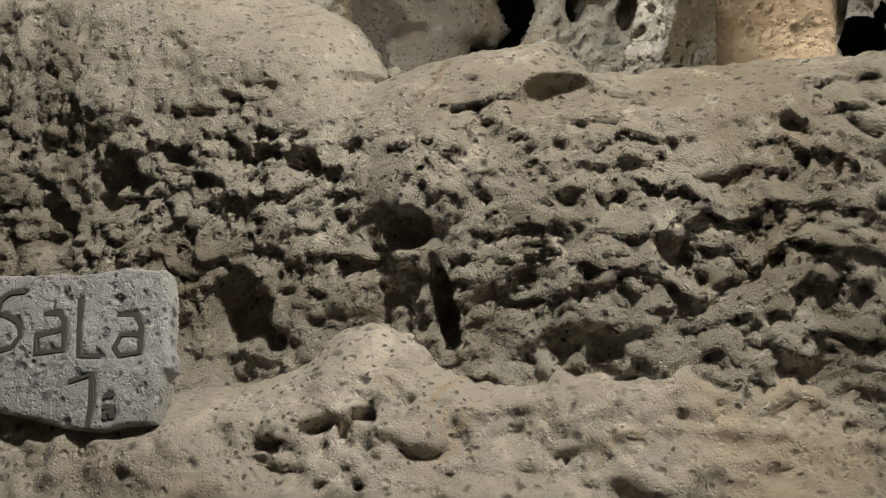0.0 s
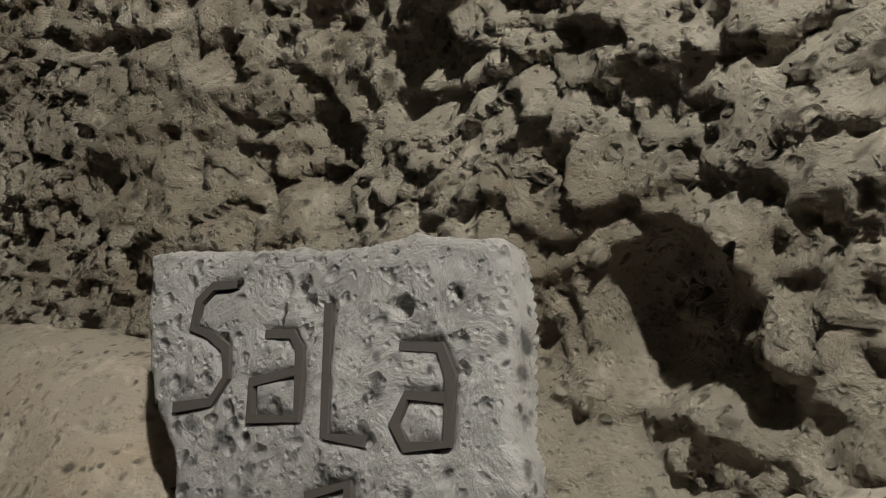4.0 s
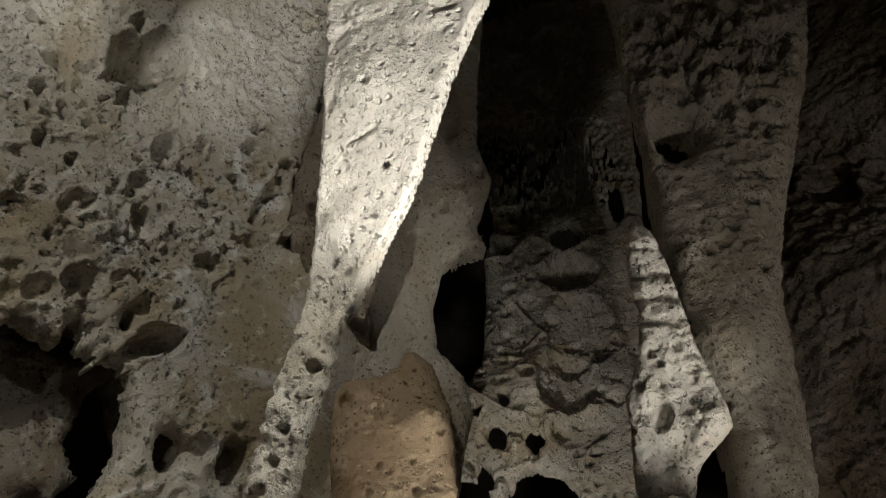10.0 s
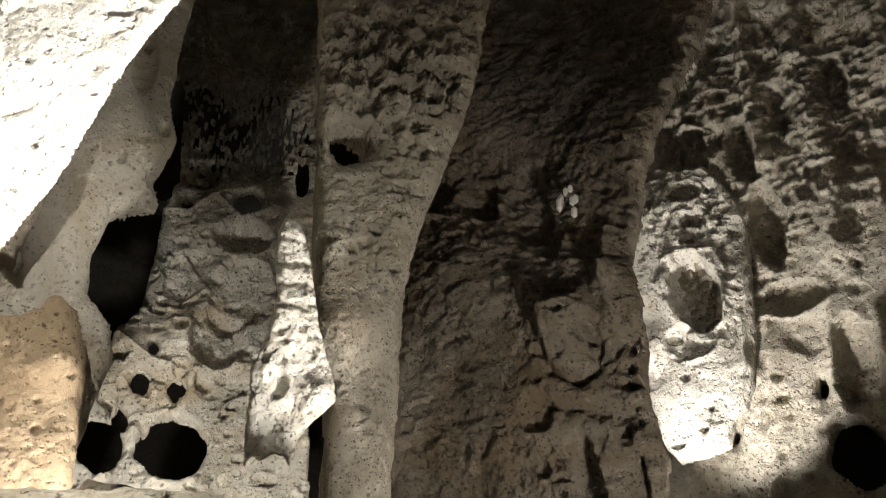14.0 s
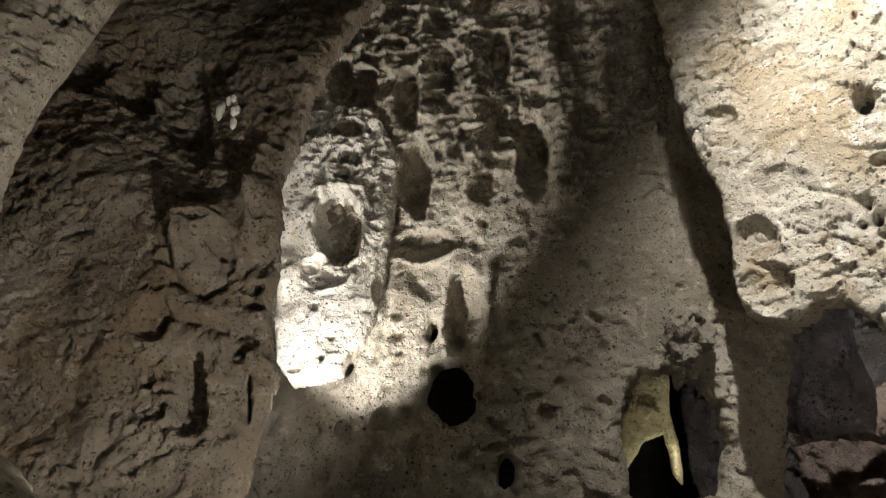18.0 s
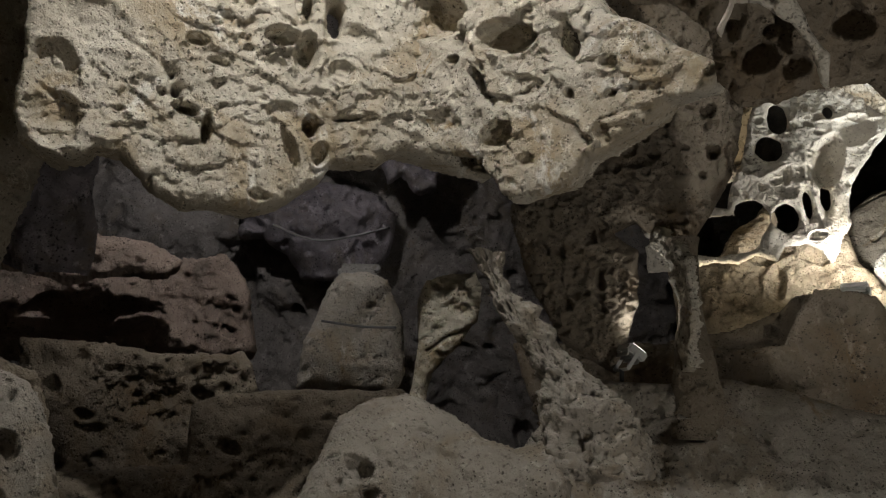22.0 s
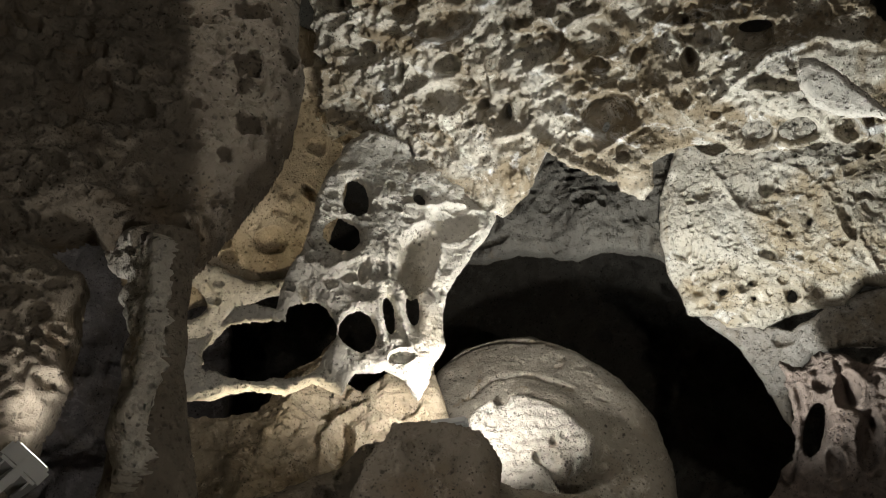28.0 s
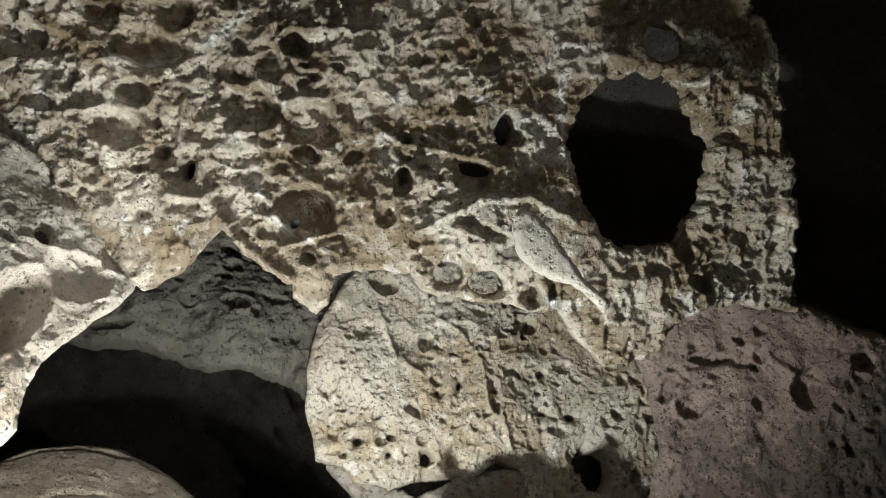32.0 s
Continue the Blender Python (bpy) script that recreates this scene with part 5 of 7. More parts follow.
slab("violet_rock_boulder", (6.3, -4.2, 3.4), (-0.8, 0.58, -0.1), [(-0.91, -0.012), (-0.931, 0.26), (-0.723, 0.412), (-0.421, 0.487), (-0.019, 0.467), (0.319, 0.393), (0.46, 0.272), (0.396, -0.116), (0.292, -0.28), (0.001, -0.383), (-0.363, -0.345), (-0.524, -0.151), (-0.72, -0.027)],
     pits=[(-0.815, 0.092, 0.171, 0.053, -26, 0.12), (0.167, 0.069, 0.09, 0.167, -23, 0.08)],
     bumps=[(-0.331, 0.159, 0.377, 0.25), (0.214, 0.149, 0.159, 0.12)],
     cracks=[(0.03, -0.06, [(0.126, 0.372), (0.125, 0.031), (-0.008, -0.126)]), (0.03, -0.05, [(-0.613, 0.23), (-0.234, 0.324), (0.101, 0.16)])],
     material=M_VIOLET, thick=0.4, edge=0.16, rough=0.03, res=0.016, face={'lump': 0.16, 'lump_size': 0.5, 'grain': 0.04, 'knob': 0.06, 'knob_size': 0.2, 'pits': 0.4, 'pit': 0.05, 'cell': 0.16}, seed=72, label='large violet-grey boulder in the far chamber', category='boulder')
slab("violet_rock_spire", (4.6, -1.3, 2.9), (-0.92, 0.38, 0), [(-0.424, -0.132), (-0.348, -0.012), (-0.218, 0.093), (-0.145, 0.202), (-0.047, 0.26), (0.025, 0.232), (0.041, 0.097), (0.021, -0.065), (0.067, -0.224), (0.047, -0.427), (-0.23, -0.424), (-0.416, -0.318)],
     bumps=[(-0.071, 0.019, 0.064, 0.08)],
     cracks=[(0.02, -0.03, [(0.025, 0.126), (-0.005, -0.064), (0.009, -0.248)]), (0.02, -0.03, [(-0.216, 0.024), (-0.186, -0.139), (-0.235, -0.269)])],
     material=M_VIOLET, thick=0.25, edge=0.09, rough=0.02, res=0.011, face={'lump': 0.08, 'lump_size': 0.3, 'grain': 0.03, 'knob': 0.03, 'knob_size': 0.12, 'droop': 0.4, 'pits': 0.3, 'pit': 0.03, 'cell': 0.1}, seed=71, label='violet-grey upright rock spire in the far chamber', category='rock')
slab("greenish_rock_lobe", (4.78, -2.96, 2.47), (-0.784, 0.62, -0.025), [(-0.244, -0.453), (-0.212, -0.149), (-0.091, 0.132), (-0.012, 0.277), (0.161, 0.303), (0.303, 0.256), (0.4, 0.013), (0.429, -0.331), (0.366, -0.469)],
     material=M_GREY, thick=0.3, edge=0.12, res=0.014, face={'lump': 0.06, 'pits': 0.2, 'fine': 0}, seed=21, label='smooth greenish-grey rock lobe below the steps', category='rock')
slab("reddish_rock_ledge", (5.76, -1.87, 2.87), (-0.925, 0.38, 0.009), [(-0.695, -0.209), (-0.668, 0.028), (-0.468, 0.069), (-0.311, 0.018), (-0.1, 0.078), (0.002, 0.019), (0.263, 0.03), (0.51, -0.071), (0.416, -0.171), (0.085, -0.167), (-0.157, -0.259), (-0.408, -0.181)],
     material=M_RUST, thick=0.3, edge=0.06, rough=0.03, res=0.014, face={'lump': 0.08, 'lump_size': 0.35, 'grain': 0.025, 'knob': 0.045, 'knob_size': 0.16, 'droop': 0.4, 'pits': 0.4, 'pit': 0.03, 'cell': 0.11}, seed=20, label='pinkish layered rock ledge', category='rock ledge')
slab("brown_layered_rock", (6.26, -2.21, 2.49), (-0.911, 0.397, -0.11), [(-0.962, 0.293), (-0.377, 0.312), (0.44, 0.389), (0.703, 0.454), (0.875, 0.308), (1.005, -0.248), (0.395, -0.317), (-0.889, -0.343)],
     pits=[(-0.172, -0.009, 0.461, 0.15, 4, 0.3)],
     material=M_RUST, thick=0.3, edge=0.1, rough=0.03, res=0.016, face={'lump': 0.15, 'lump_size': 0.35, 'grain': 0.025, 'knob': 0.045, 'knob_size': 0.16, 'droop': 0.4, 'pits': 0.4, 'pit': 0.03, 'cell': 0.11}, seed=51, label='dark brown layered rock under the ledge', category='rock')
slab("rock_bench", (5.1, -1.89, 2.1), (-0.901, 0.432, 0.044), [(-0.617, 0.115), (-0.402, 0.104), (-0.151, 0.088), (0.109, 0.058), (0.529, 0.092), (0.596, 0.026), (0.68, -0.314), (0.676, -0.734), (-0.487, -0.721)],
     material=M_BROWN, thick=0.3, edge=0.05, rough=0.02, res=0.014, face={'lump': 0.08, 'lump_size': 0.35, 'grain': 0.025, 'knob': 0.045, 'knob_size': 0.16, 'droop': 0.4, 'pits': 0.4, 'pit': 0.03, 'cell': 0.11}, seed=52, label='low brown rock bench', category='rock ledge')
slab("lower_rock_bench", (4.61, -1.92, 1.7), (-0.819, 0.45, 0.357), [(-0.901, -0.169), (-0.439, -0.127), (0.012, -0.096), (0.015, 0.207), (0.121, 0.271), (0.404, 0.313), (0.823, 0.328), (1.138, 0.34), (1.25, 0.116), (1.012, -0.829), (-0.784, -0.755)],
     material=M_BROWN, thick=0.3, edge=0.08, rough=0.02, res=0.014, face={'lump': 0.08, 'lump_size': 0.35, 'grain': 0.025, 'knob': 0.045, 'knob_size': 0.16, 'droop': 0.4, 'pits': 0.4, 'pit': 0.03, 'cell': 0.11}, seed=53, label='lower brown rock bench beside a dark recess', category='rock ledge')
slab("low_rock_mound", (3.11, -1.82, 1.7), (-0.662, 0.576, 0.479), [(-0.319, -0.272), (-0.259, -0.135), (-0.196, 0.034), (-0.127, 0.195), (-0.005, 0.282), (0.123, 0.298), (0.293, 0.23), (0.437, 0.117), (0.538, 0.074), (0.715, 0.147), (0.751, -0.353), (0.431, -0.845), (-0.253, -0.843)],
     material=M_GREY, thick=0.4, edge=0.12, rough=0.02, res=0.009, face={'lump': 0.08, 'lump_size': 0.35, 'grain': 0.025, 'knob': 0.035, 'knob_size': 0.16, 'droop': 0.4, 'pits': 0.4, 'pit': 0.03, 'cell': 0.11}, seed=28, label='low grey dusty rock mound', category='rock')
slab("pitted_rock_ledge", (2.92, -3.4, 1.84), (-0.469, 0.802, 0.371), [(-0.515, 0.042), (-0.408, 0.195), (-0.297, 0.289), (-0.158, 0.244), (0.14, 0.233), (0.378, 0.272), (0.652, 0.21), (0.885, 0.13), (1.328, 0.032), (1.119, -0.967), (-0.605, -1.118), (-0.617, -0.135)],
     pits=[(0.129, -0.014, 0.153, 0.068, 1, 0.1), (-0.294, 0.077, 0.081, 0.059, 1, 0.06)],
     material=M_GREY, thick=0.4, edge=0.08, rough=0.02, res=0.0095, face={'lump': 0.08, 'lump_size': 0.35, 'grain': 0.025, 'knob': 0.045, 'knob_size': 0.16, 'droop': 0.4, 'pits': 0.4, 'pit': 0.03, 'cell': 0.11}, seed=29, label='grey-brown pitted rock ledge in half shadow', category='rock ledge')
slab("brown_rock_bank", (2.87, -4.86, 2.4), (-0.373, 0.923, 0.096), [(-0.956, -0.32), (-0.847, -0.137), (-0.596, 0.006), (-0.287, 0.037), (0.014, 0.137), (0.116, 0.241), (0.307, 0.27), (0.485, 0.193), (0.679, 0.052), (1.224, -0.024), (2.367, -0.269), (2.73, -0.48), (2.551, -1.327), (-0.959, -1.05)],
     material=M_BROWN, thick=0.3, edge=0.08, rough=0.02, res=0.011, face={'lump': 0.08, 'lump_size': 0.35, 'grain': 0.025, 'knob': 0.045, 'knob_size': 0.16, 'droop': 0.4, 'pits': 0.4, 'pit': 0.03, 'cell': 0.11}, seed=54, label='brown rock bank below the floodlit sheet', category='rock ledge')
slab("smooth_rock_mound", (3.55, -0.7, 1.81), (-0.878, 0.205, 0.432), [(-0.204, 0.026), (-0.173, 0.138), (-0.1, 0.197), (-0.003, 0.226), (0.102, 0.172), (0.157, 0.077), (0.187, -0.034), (0.218, -0.207), (0.265, -0.774), (-0.242, -0.74), (-0.309, -0.146)],
     material=M_GREY, thick=0.35, edge=0.1, rough=0.015, res=0.009, face={'lump': 0.05, 'knob': 0.025, 'pits': 0.3, 'fine': 0.4}, seed=30, label='rounded dusty grey rock mound', category='rock')
slab("broad_rock_ledge", (4.47, -0.66, 2.03), (-0.91, 0.145, 0.389), [(-0.856, 0.042), (-0.522, 0.164), (-0.313, 0.195), (-0.027, 0.228), (0.174, 0.17), (0.29, 0.086), (0.474, 0.007), (0.522, -0.166), (0.509, -0.697), (-0.68, -0.669)],
     material=M_BROWN, thick=0.35, edge=0.08, rough=0.015, res=0.012, face={'lump': 0.08, 'knob': 0.03, 'pits': 0.3}, seed=31, label='broad flat brown rock ledge', category='rock ledge')
slab("leaning_rock_blade", (3.64, -2.74, 2.31), (-0.696, 0.702, -0.148), [(-0.18, -0.393), (-0.144, -0.098), (-0.155, 0.103), (-0.106, 0.227), (0.018, 0.261), (0.127, 0.27), (0.173, 0.193), (0.155, 0.021), (0.05, -0.1), (-0.064, -0.221), (-0.112, -0.393)],
     pits=[(0.08, 0.296, 0.053, 0.061, -2, 0.1)],
     cracks=[(0.008, 0.04, [(-0.096, -0.123), (0.004, -0.05), (0.126, -0.003)])],
     material=M_PALE, thick=0.2, edge=0.06, rough=0.02, res=0.009, face={'lump': 0.05, 'knob': 0.02, 'pits': 0.4}, seed=22, label='leaning pale rock blade under the curtain', category='rock')
loft("knobbly_rock_rib", [(2.972, -2.279, 2.535, 0.068, 0.068), (2.965, -2.325, 2.402, 0.059, 0.059), (2.905, -2.342, 2.307, 0.063, 0.063), (2.819, -2.395, 2.172, 0.08, 0.08), (2.739, -2.434, 2.063, 0.109, 0.109), (2.665, -2.474, 1.936, 0.171, 0.171), (2.673, -2.554, 1.643, 0.236, 0.236)],
     material=M_GREY, res=0.009, face={'lump': 0.05, 'lump_size': 0.15, 'grain': 0.03, 'knob': 0.04, 'knob_size': 0.1, 'pits': 0.6, 'pit': 0.03, 'cell': 0.07}, seed=24, label='knobbly slanting rib of pitted rock', category='rock')
slab("spongy_hanging_rock", (2.84, -3.66, 3.08), (-0.5, 0.83, -0.15), [(0.587, 2.149), (0.29, 0.9), (0.291, 0.551), (0.325, 0.426), (0.294, 0.194), (0.253, 0.052), (0.168, -0.106), (0.087, -0.237), (0.033, -0.301), (-0.087, -0.279), (-0.245, -0.171), (-0.364, -0.217), (-0.229, -0.325), (-0.244, -0.601), (-0.366, -0.998), (-0.659, -0.803), (-0.832, -0.481), (-0.929, -0.107), (-0.808, 0.365), (-0.748, 0.844), (-0.626, 1.655)],
     pits=[(-0.276, 0.35, 0.022, 0.031, 10, 0.07), (-0.188, 0.345, 0.025, 0.028, 12, 0.07), (-0.341, 0.269, 0.027, 0.031, 10, 0.05), (-0.028, 0.511, 0.023, 0.025, 10, 0.05), (0.159, 0.418, 0.024, 0.021, 9, 0.05), (-0.235, 0.171, 0.091, 0.069, 9, 0.05)],
     material=M_BROWN, thick=0.3, edge=0.1, rough=0.015, res=0.008, face={'lump': 0.06, 'lump_size': 0.4, 'grain': 0.018, 'knob': 0.02, 'pits': 0.9, 'pit': 0.035, 'cell': 0.09, 'sponge': 0.02, 'sponge_size': 0.05}, seed=25, label='dark brown spongy rock mass hanging from the roof', category='hanging rock')
loft("slim_rock_column", [(2.82, -3.579, 2.799, 0.088, 0.088), (2.805, -3.59, 2.7, 0.052, 0.052), (2.798, -3.595, 2.573, 0.047, 0.047), (2.791, -3.6, 2.395, 0.056, 0.056), (2.79, -3.601, 2.233, 0.079, 0.079), (2.779, -3.609, 2.037, 0.109, 0.109), (2.76, -3.622, 1.779, 0.157, 0.157)],
     material=M_BROWN, res=0.008, face={'lump': 0.02, 'grain': 0.012, 'pits': 0.3, 'pit': 0.015, 'cell': 0.06}, seed=26, label='slim brown rock column below the spongy mass', category='rock column')
slab("bright_rock_flake", (2.85, -3.5, 2.63), (0.65, 0.76, 0), [(-0.705, 0.563), (-0.372, 0.374), (0.078, 0.105), (0.231, -0.007), (0.253, -0.083), (0.282, -0.218), (0.273, -0.338), (0.251, -0.446), (0.208, -0.511), (0.071, -0.531), (0.08, -0.441), (0.108, -0.377), (0.139, -0.262), (0.086, -0.13), (-0.053, 0.025), (-0.236, 0.15), (-0.425, 0.304)],
     pits=[(0.159, -0.107, 0.033, 0.012, -44, 0.02), (-0.057, 0.126, 0.07, 0.014, -32, 0.02)],
     material=M_WHITE, thick=0.05, edge=0.02, rough=0.02, res=0.005, face={'lump': 0.03, 'lump_size': 0.1, 'grain': 0.016, 'knob': 0.012, 'knob_size': 0.06, 'pits': 0.4, 'pit': 0.02, 'cell': 0.05}, seed=27, label='thin pale rock flake catching the light', category='rock')
slab("sandy_rock_mound", (2.09, 1.29, 2.11), (-0.55, -0.25, 0.8), [(-1.128, 0.531), (-0.497, 0.296), (-0.303, 0.21), (-0.117, 0.18), (0.065, 0.189), (0.174, 0.115), (0.335, -0.03), (0.473, -0.213), (0.607, -0.736), (-0.137, -0.738)],
     material=M_WALL, thick=0.4, edge=0.1, rough=0.01, res=0.009, face={'lump': 0.04, 'knob': 0.012, 'pits': 0.15, 'fine': 0.2, 'grain': 0.006}, seed=32, label="rounded sandy rock mound at the wall's foot", category='rock')
slab("spongework_roof", (2, -5.02, 4.02), (0.17, 0.72, -0.67), [(-0.487, 1.939), (-0.823, 0.956), (-0.889, 0.605), (-1.012, 0.467), (-0.992, 0.262), (-0.818, 0.214), (-0.701, 0.12), (-0.598, -0.018), (-0.41, -0.249), (-0.269, -0.321), (-0.118, -0.265), (0.03, -0.081), (0.107, -0.188), (0.199, -0.278), (0.312, -0.331), (0.294, -0.395), (0.391, -0.459), (0.436, -0.421), (0.474, -0.305), (0.602, -0.305), (0.707, -0.323), (0.779, -0.297), (0.807, -0.394), (1.077, -0.456), (1.369, -0.513), (1.438, -0.628), (1.543, -0.74), (1.733, -0.735), (1.86, -0.556), (2.102, -0.524), (2.416, -0.591), (2.38, -0.212), (2.356, 0.14), (2.319, 0.488), (2.22, 0.72), (2.145, 1.286)],
     holes=[(1.183, -0.251, 0.048, 0.023, 0), (0.32, -0.096, 0.02, 0.022, -15), (1.183, 0.242, 0.038, 0.067, -14), (-0.078, 0.133, 0.026, 0.041, -16), (1.049, 0.086, 0.065, 0.025, -17), (0.922, -0.325, 0.066, 0.051, -16), (1.078, -0.375, 0.073, 0.051, -16), (1.744, 0.086, 0.287, 0.371, 7), (1.87, 0.576, 0.089, 0.082, 0)],
     pits=[(1.249, -0.43, 0.055, 0.054, -34, 0.1), (1.335, -0.411, 0.021, 0.042, -14, 0.08), (1.031, 0.041, 0.078, 0.051, -18, 0.1), (0.758, 0.049, 0.04, 0.06, -14, 0.09), (0.78, 0.228, 0.038, 0.028, -19, 0.07), (0.907, 0.056, 0.023, 0.019, -20, 0.05), (0.362, -0.027, 0.142, 0.093, -16, 0.13), (0.376, 0.605, 0.065, 0.057, -25, 0.11), (0.191, 0.363, 0.125, 0.093, -18, 0.1), (0.406, 0.297, 0.122, 0.099, -20, 0.08), (0.384, 0.178, 0.062, 0.04, -17, 0.08), (-0.259, 0.447, 0.075, 0.055, -17, 0.1), (-0.336, 0.312, 0.126, 0.074, -16, 0.06), (-0.171, 0.212, 0.031, 0.03, -17, 0.06), (-0.351, 0.78, 0.08, 0.087, -8, 0.09), (-0.084, 0.752, 0.081, 0.074, -28, 0.11)] + [(-0.222, 0.62, 0.192, 0.073, -18, 0.05), (-0.496, 0.507, 0.022, 0.056, -16, 0.09), (-0.611, 0.424, 0.07, 0.035, -16, 0.06), (-0.835, 0.362, 0.036, 0.024, -15, 0.05), (-0.626, 0.99, 0.125, 0.129, 17, 0.1), (0.685, -0.08, 0.051, 0.056, -12, 0.06), (0.854, 0.221, 0.015, 0.015, 16, 0.05), (0.533, 0.509, 0.026, 0.017, -20, 0.06), (0.435, 0.483, 0.035, 0.02, -18, 0.06), (1.053, -0.153, 0.122, 0.029, -27, 0.04), (-0.443, 0.206, 0.049, 0.028, -16, 0.05), (-0.623, 0.647, 0.149, 0.059, 1, 0.05), (0.104, 0.308, 0.032, 0.036, -12, 0.08), (0.374, -0.232, 0.031, 0.022, -15, 0.05), (0.832, -0.423, 0.033, 0.047, -15, 0.05), (-0.257, 0.153, 0.038, 0.021, 3, 0.05)],
     bumps=[(0.383, -0.281, 0.132, 0.08), (1.223, -0.136, 0.285, 0.1), (-0.407, -0.021, 0.261, 0.03), (0.559, 0.603, 0.196, 0.06)],
     sponge_at=[(-0.508, 0.685, 0.456, 0.05), (0.198, 0.303, 0.27, 0.05), (0.589, 0.548, 0.239, 0.04), (0.889, 0.428, 0.232, 0.04), (1.319, 0.225, 0.222, 0.04), (-0.551, 0.188, 0.217, 0.025), (-0.401, 0.001, 0.19, 0.02)],
     calm_at=[(0.383, -0.281, 0.132, 0.6), (1.267, -0.127, 0.183, 0.5), (-0.314, -0.046, 0.212, 0.55), (-0.308, 0.407, 0.141, 0.7), (0.357, -0.044, 0.133, 0.7), (0.663, -0.243, 0.129, 0.6), (1.024, 0.054, 0.083, 0.6), (-0.71, 0.355, 0.146, 0.5), (1.42, -0.237, 0.12, 0.5)],
     cracks=[(0.013, -0.035, [(-0.058, 0.415), (-0.113, 0.207), (-0.14, 0.044)]), (0.012, -0.03, [(0.07, 0.482), (0.206, 0.416), (0.378, 0.363), (0.44, 0.294)]), (0.012, -0.03, [(0.563, 0.306), (0.55, 0.117), (0.543, -0.028)]), (0.012, -0.025, [(0.634, 0.303), (0.744, 0.217), (0.865, 0.18), (1.023, 0.131)]), (0.016, -0.03, [(0.796, -0.157), (0.895, -0.107), (1.063, -0.035), (1.249, -0.04), (1.425, -0.142)]), (0.012, -0.03, [(-0.806, 0.728), (-0.897, 0.533), (-0.94, 0.372)]), (0.012, -0.03, [(0.296, 0.735), (0.316, 0.556), (0.392, 0.371)]), (0.012, -0.025, [(0.543, 0.79), (0.61, 0.541), (0.69, 0.425)]), (0.02, -0.04, [(-0.142, 0.038), (-0.005, 0.007), (0.131, -0.185), (0.304, -0.317)]), (0.012, -0.03, [(0.192, -0.137), (0.273, -0.182), (0.48, -0.136)])],
     material=M_SPONGE, thick=0.25, edge=0.045, rough=0.03, res=0.007, face={'lump': 0.1, 'lump_size': 0.4, 'grain': 0.03, 'grain_size': 0.06, 'knob': 0.02, 'knob_size': 0.12, 'pits': 0.45, 'pit': 0.03, 'cell': 0.12, 'fine': 0.9, 'lace': 0.035}, seed=33, label='pale spongework roof sheet full of holes', category='cave roof', kind='structure')
slab("lacy_rock_sheet", (2.6, -5.1, 3.7), (-0.46, 0.87, -0.11), [(-0.318, 0.432), (-0.214, 0.52), (-0.071, 0.501), (0.058, 0.388), (0.233, 0.274), (0.444, 0.174), (0.363, -0.008), (0.243, -0.179), (0.152, -0.311), (0.136, -0.446), (0.138, -0.561), (0.094, -0.637), (0.06, -0.747), (0.014, -0.816), (-0.041, -0.729), (-0.13, -0.685), (-0.257, -0.692), (-0.312, -0.784), (-0.44, -0.738), (-0.542, -0.807), (-0.69, -0.787), (-0.861, -0.83), (-1.127, -0.841), (-1.145, -0.66), (-0.848, -0.537), (-0.775, -0.438), (-0.695, -0.415), (-0.605, -0.431), (-0.588, -0.346), (-0.547, -0.23), (-0.504, -0.154), (-0.47, -0.017), (-0.444, 0.126), (-0.401, 0.255)],
     holes=[(-0.267, 0.137, 0.063, 0.095, 3), (0.039, 0.168, 0.032, 0.043, -6), (-0.324, -0.052, 0.077, 0.088, 42), (-0.45, -0.498, 0.109, 0.131, 15), (-0.65, -0.613, 0.244, 0.14, 5), (-0.247, -0.51, 0.083, 0.096, 9), (-0.114, -0.429, 0.029, 0.094, 7), (-0.004, -0.395, 0.034, 0.082, 5)],
     pits=[(0.175, 0.032, 0.126, 0.107, 17, 0.05), (0.022, -0.159, 0.096, 0.187, -17, 0.14), (-0.292, -0.273, 0.043, 0.026, 11, 0.04), (-0.45, -0.189, 0.057, 0.031, 24, 0.03), (-0.111, 0.206, 0.021, 0.025, -23, 0.02), (-0.384, 0.141, 0.029, 0.025, 27, 0.015), (-0.061, -0.635, 0.057, 0.035, 7, 0.04), (-0.227, -0.239, 0.028, 0.067, -9, 0.04), (-0.373, -0.681, 0.014, 0.03, 11, 0.03)],
     bumps=[(-0.116, 0.047, 0.14, 0.03)],
     calm_at=[(-0.164, 0.275, 0.149, 0.5), (0.13, 0.022, 0.145, 0.5)],
     cracks=[(0.012, -0.02, [(-0.203, 0.054), (-0.121, -0.102), (-0.123, -0.266), (-0.064, -0.432), (-0.026, -0.611)]), (0.01, -0.015, [(-0.034, 0.104), (0.078, 0.115), (0.195, 0.088), (0.336, 0.105)]), (0.012, -0.02, [(-0.432, 0.053), (-0.325, 0.027), (-0.224, 0.049)]), (0.012, -0.02, [(-0.524, -0.203), (-0.383, -0.244), (-0.256, -0.175)])],
     material=M_WHITE, thick=0.1, edge=0.03, rough=0.018, res=0.0055, face={'lump': 0.04, 'lump_size': 0.2, 'grain': 0.016, 'grain_size': 0.05, 'pits': 0.3, 'pit': 0.016, 'cell': 0.07}, seed=34, label='white lacy rock sheet with eye-like holes', category='hanging rock')
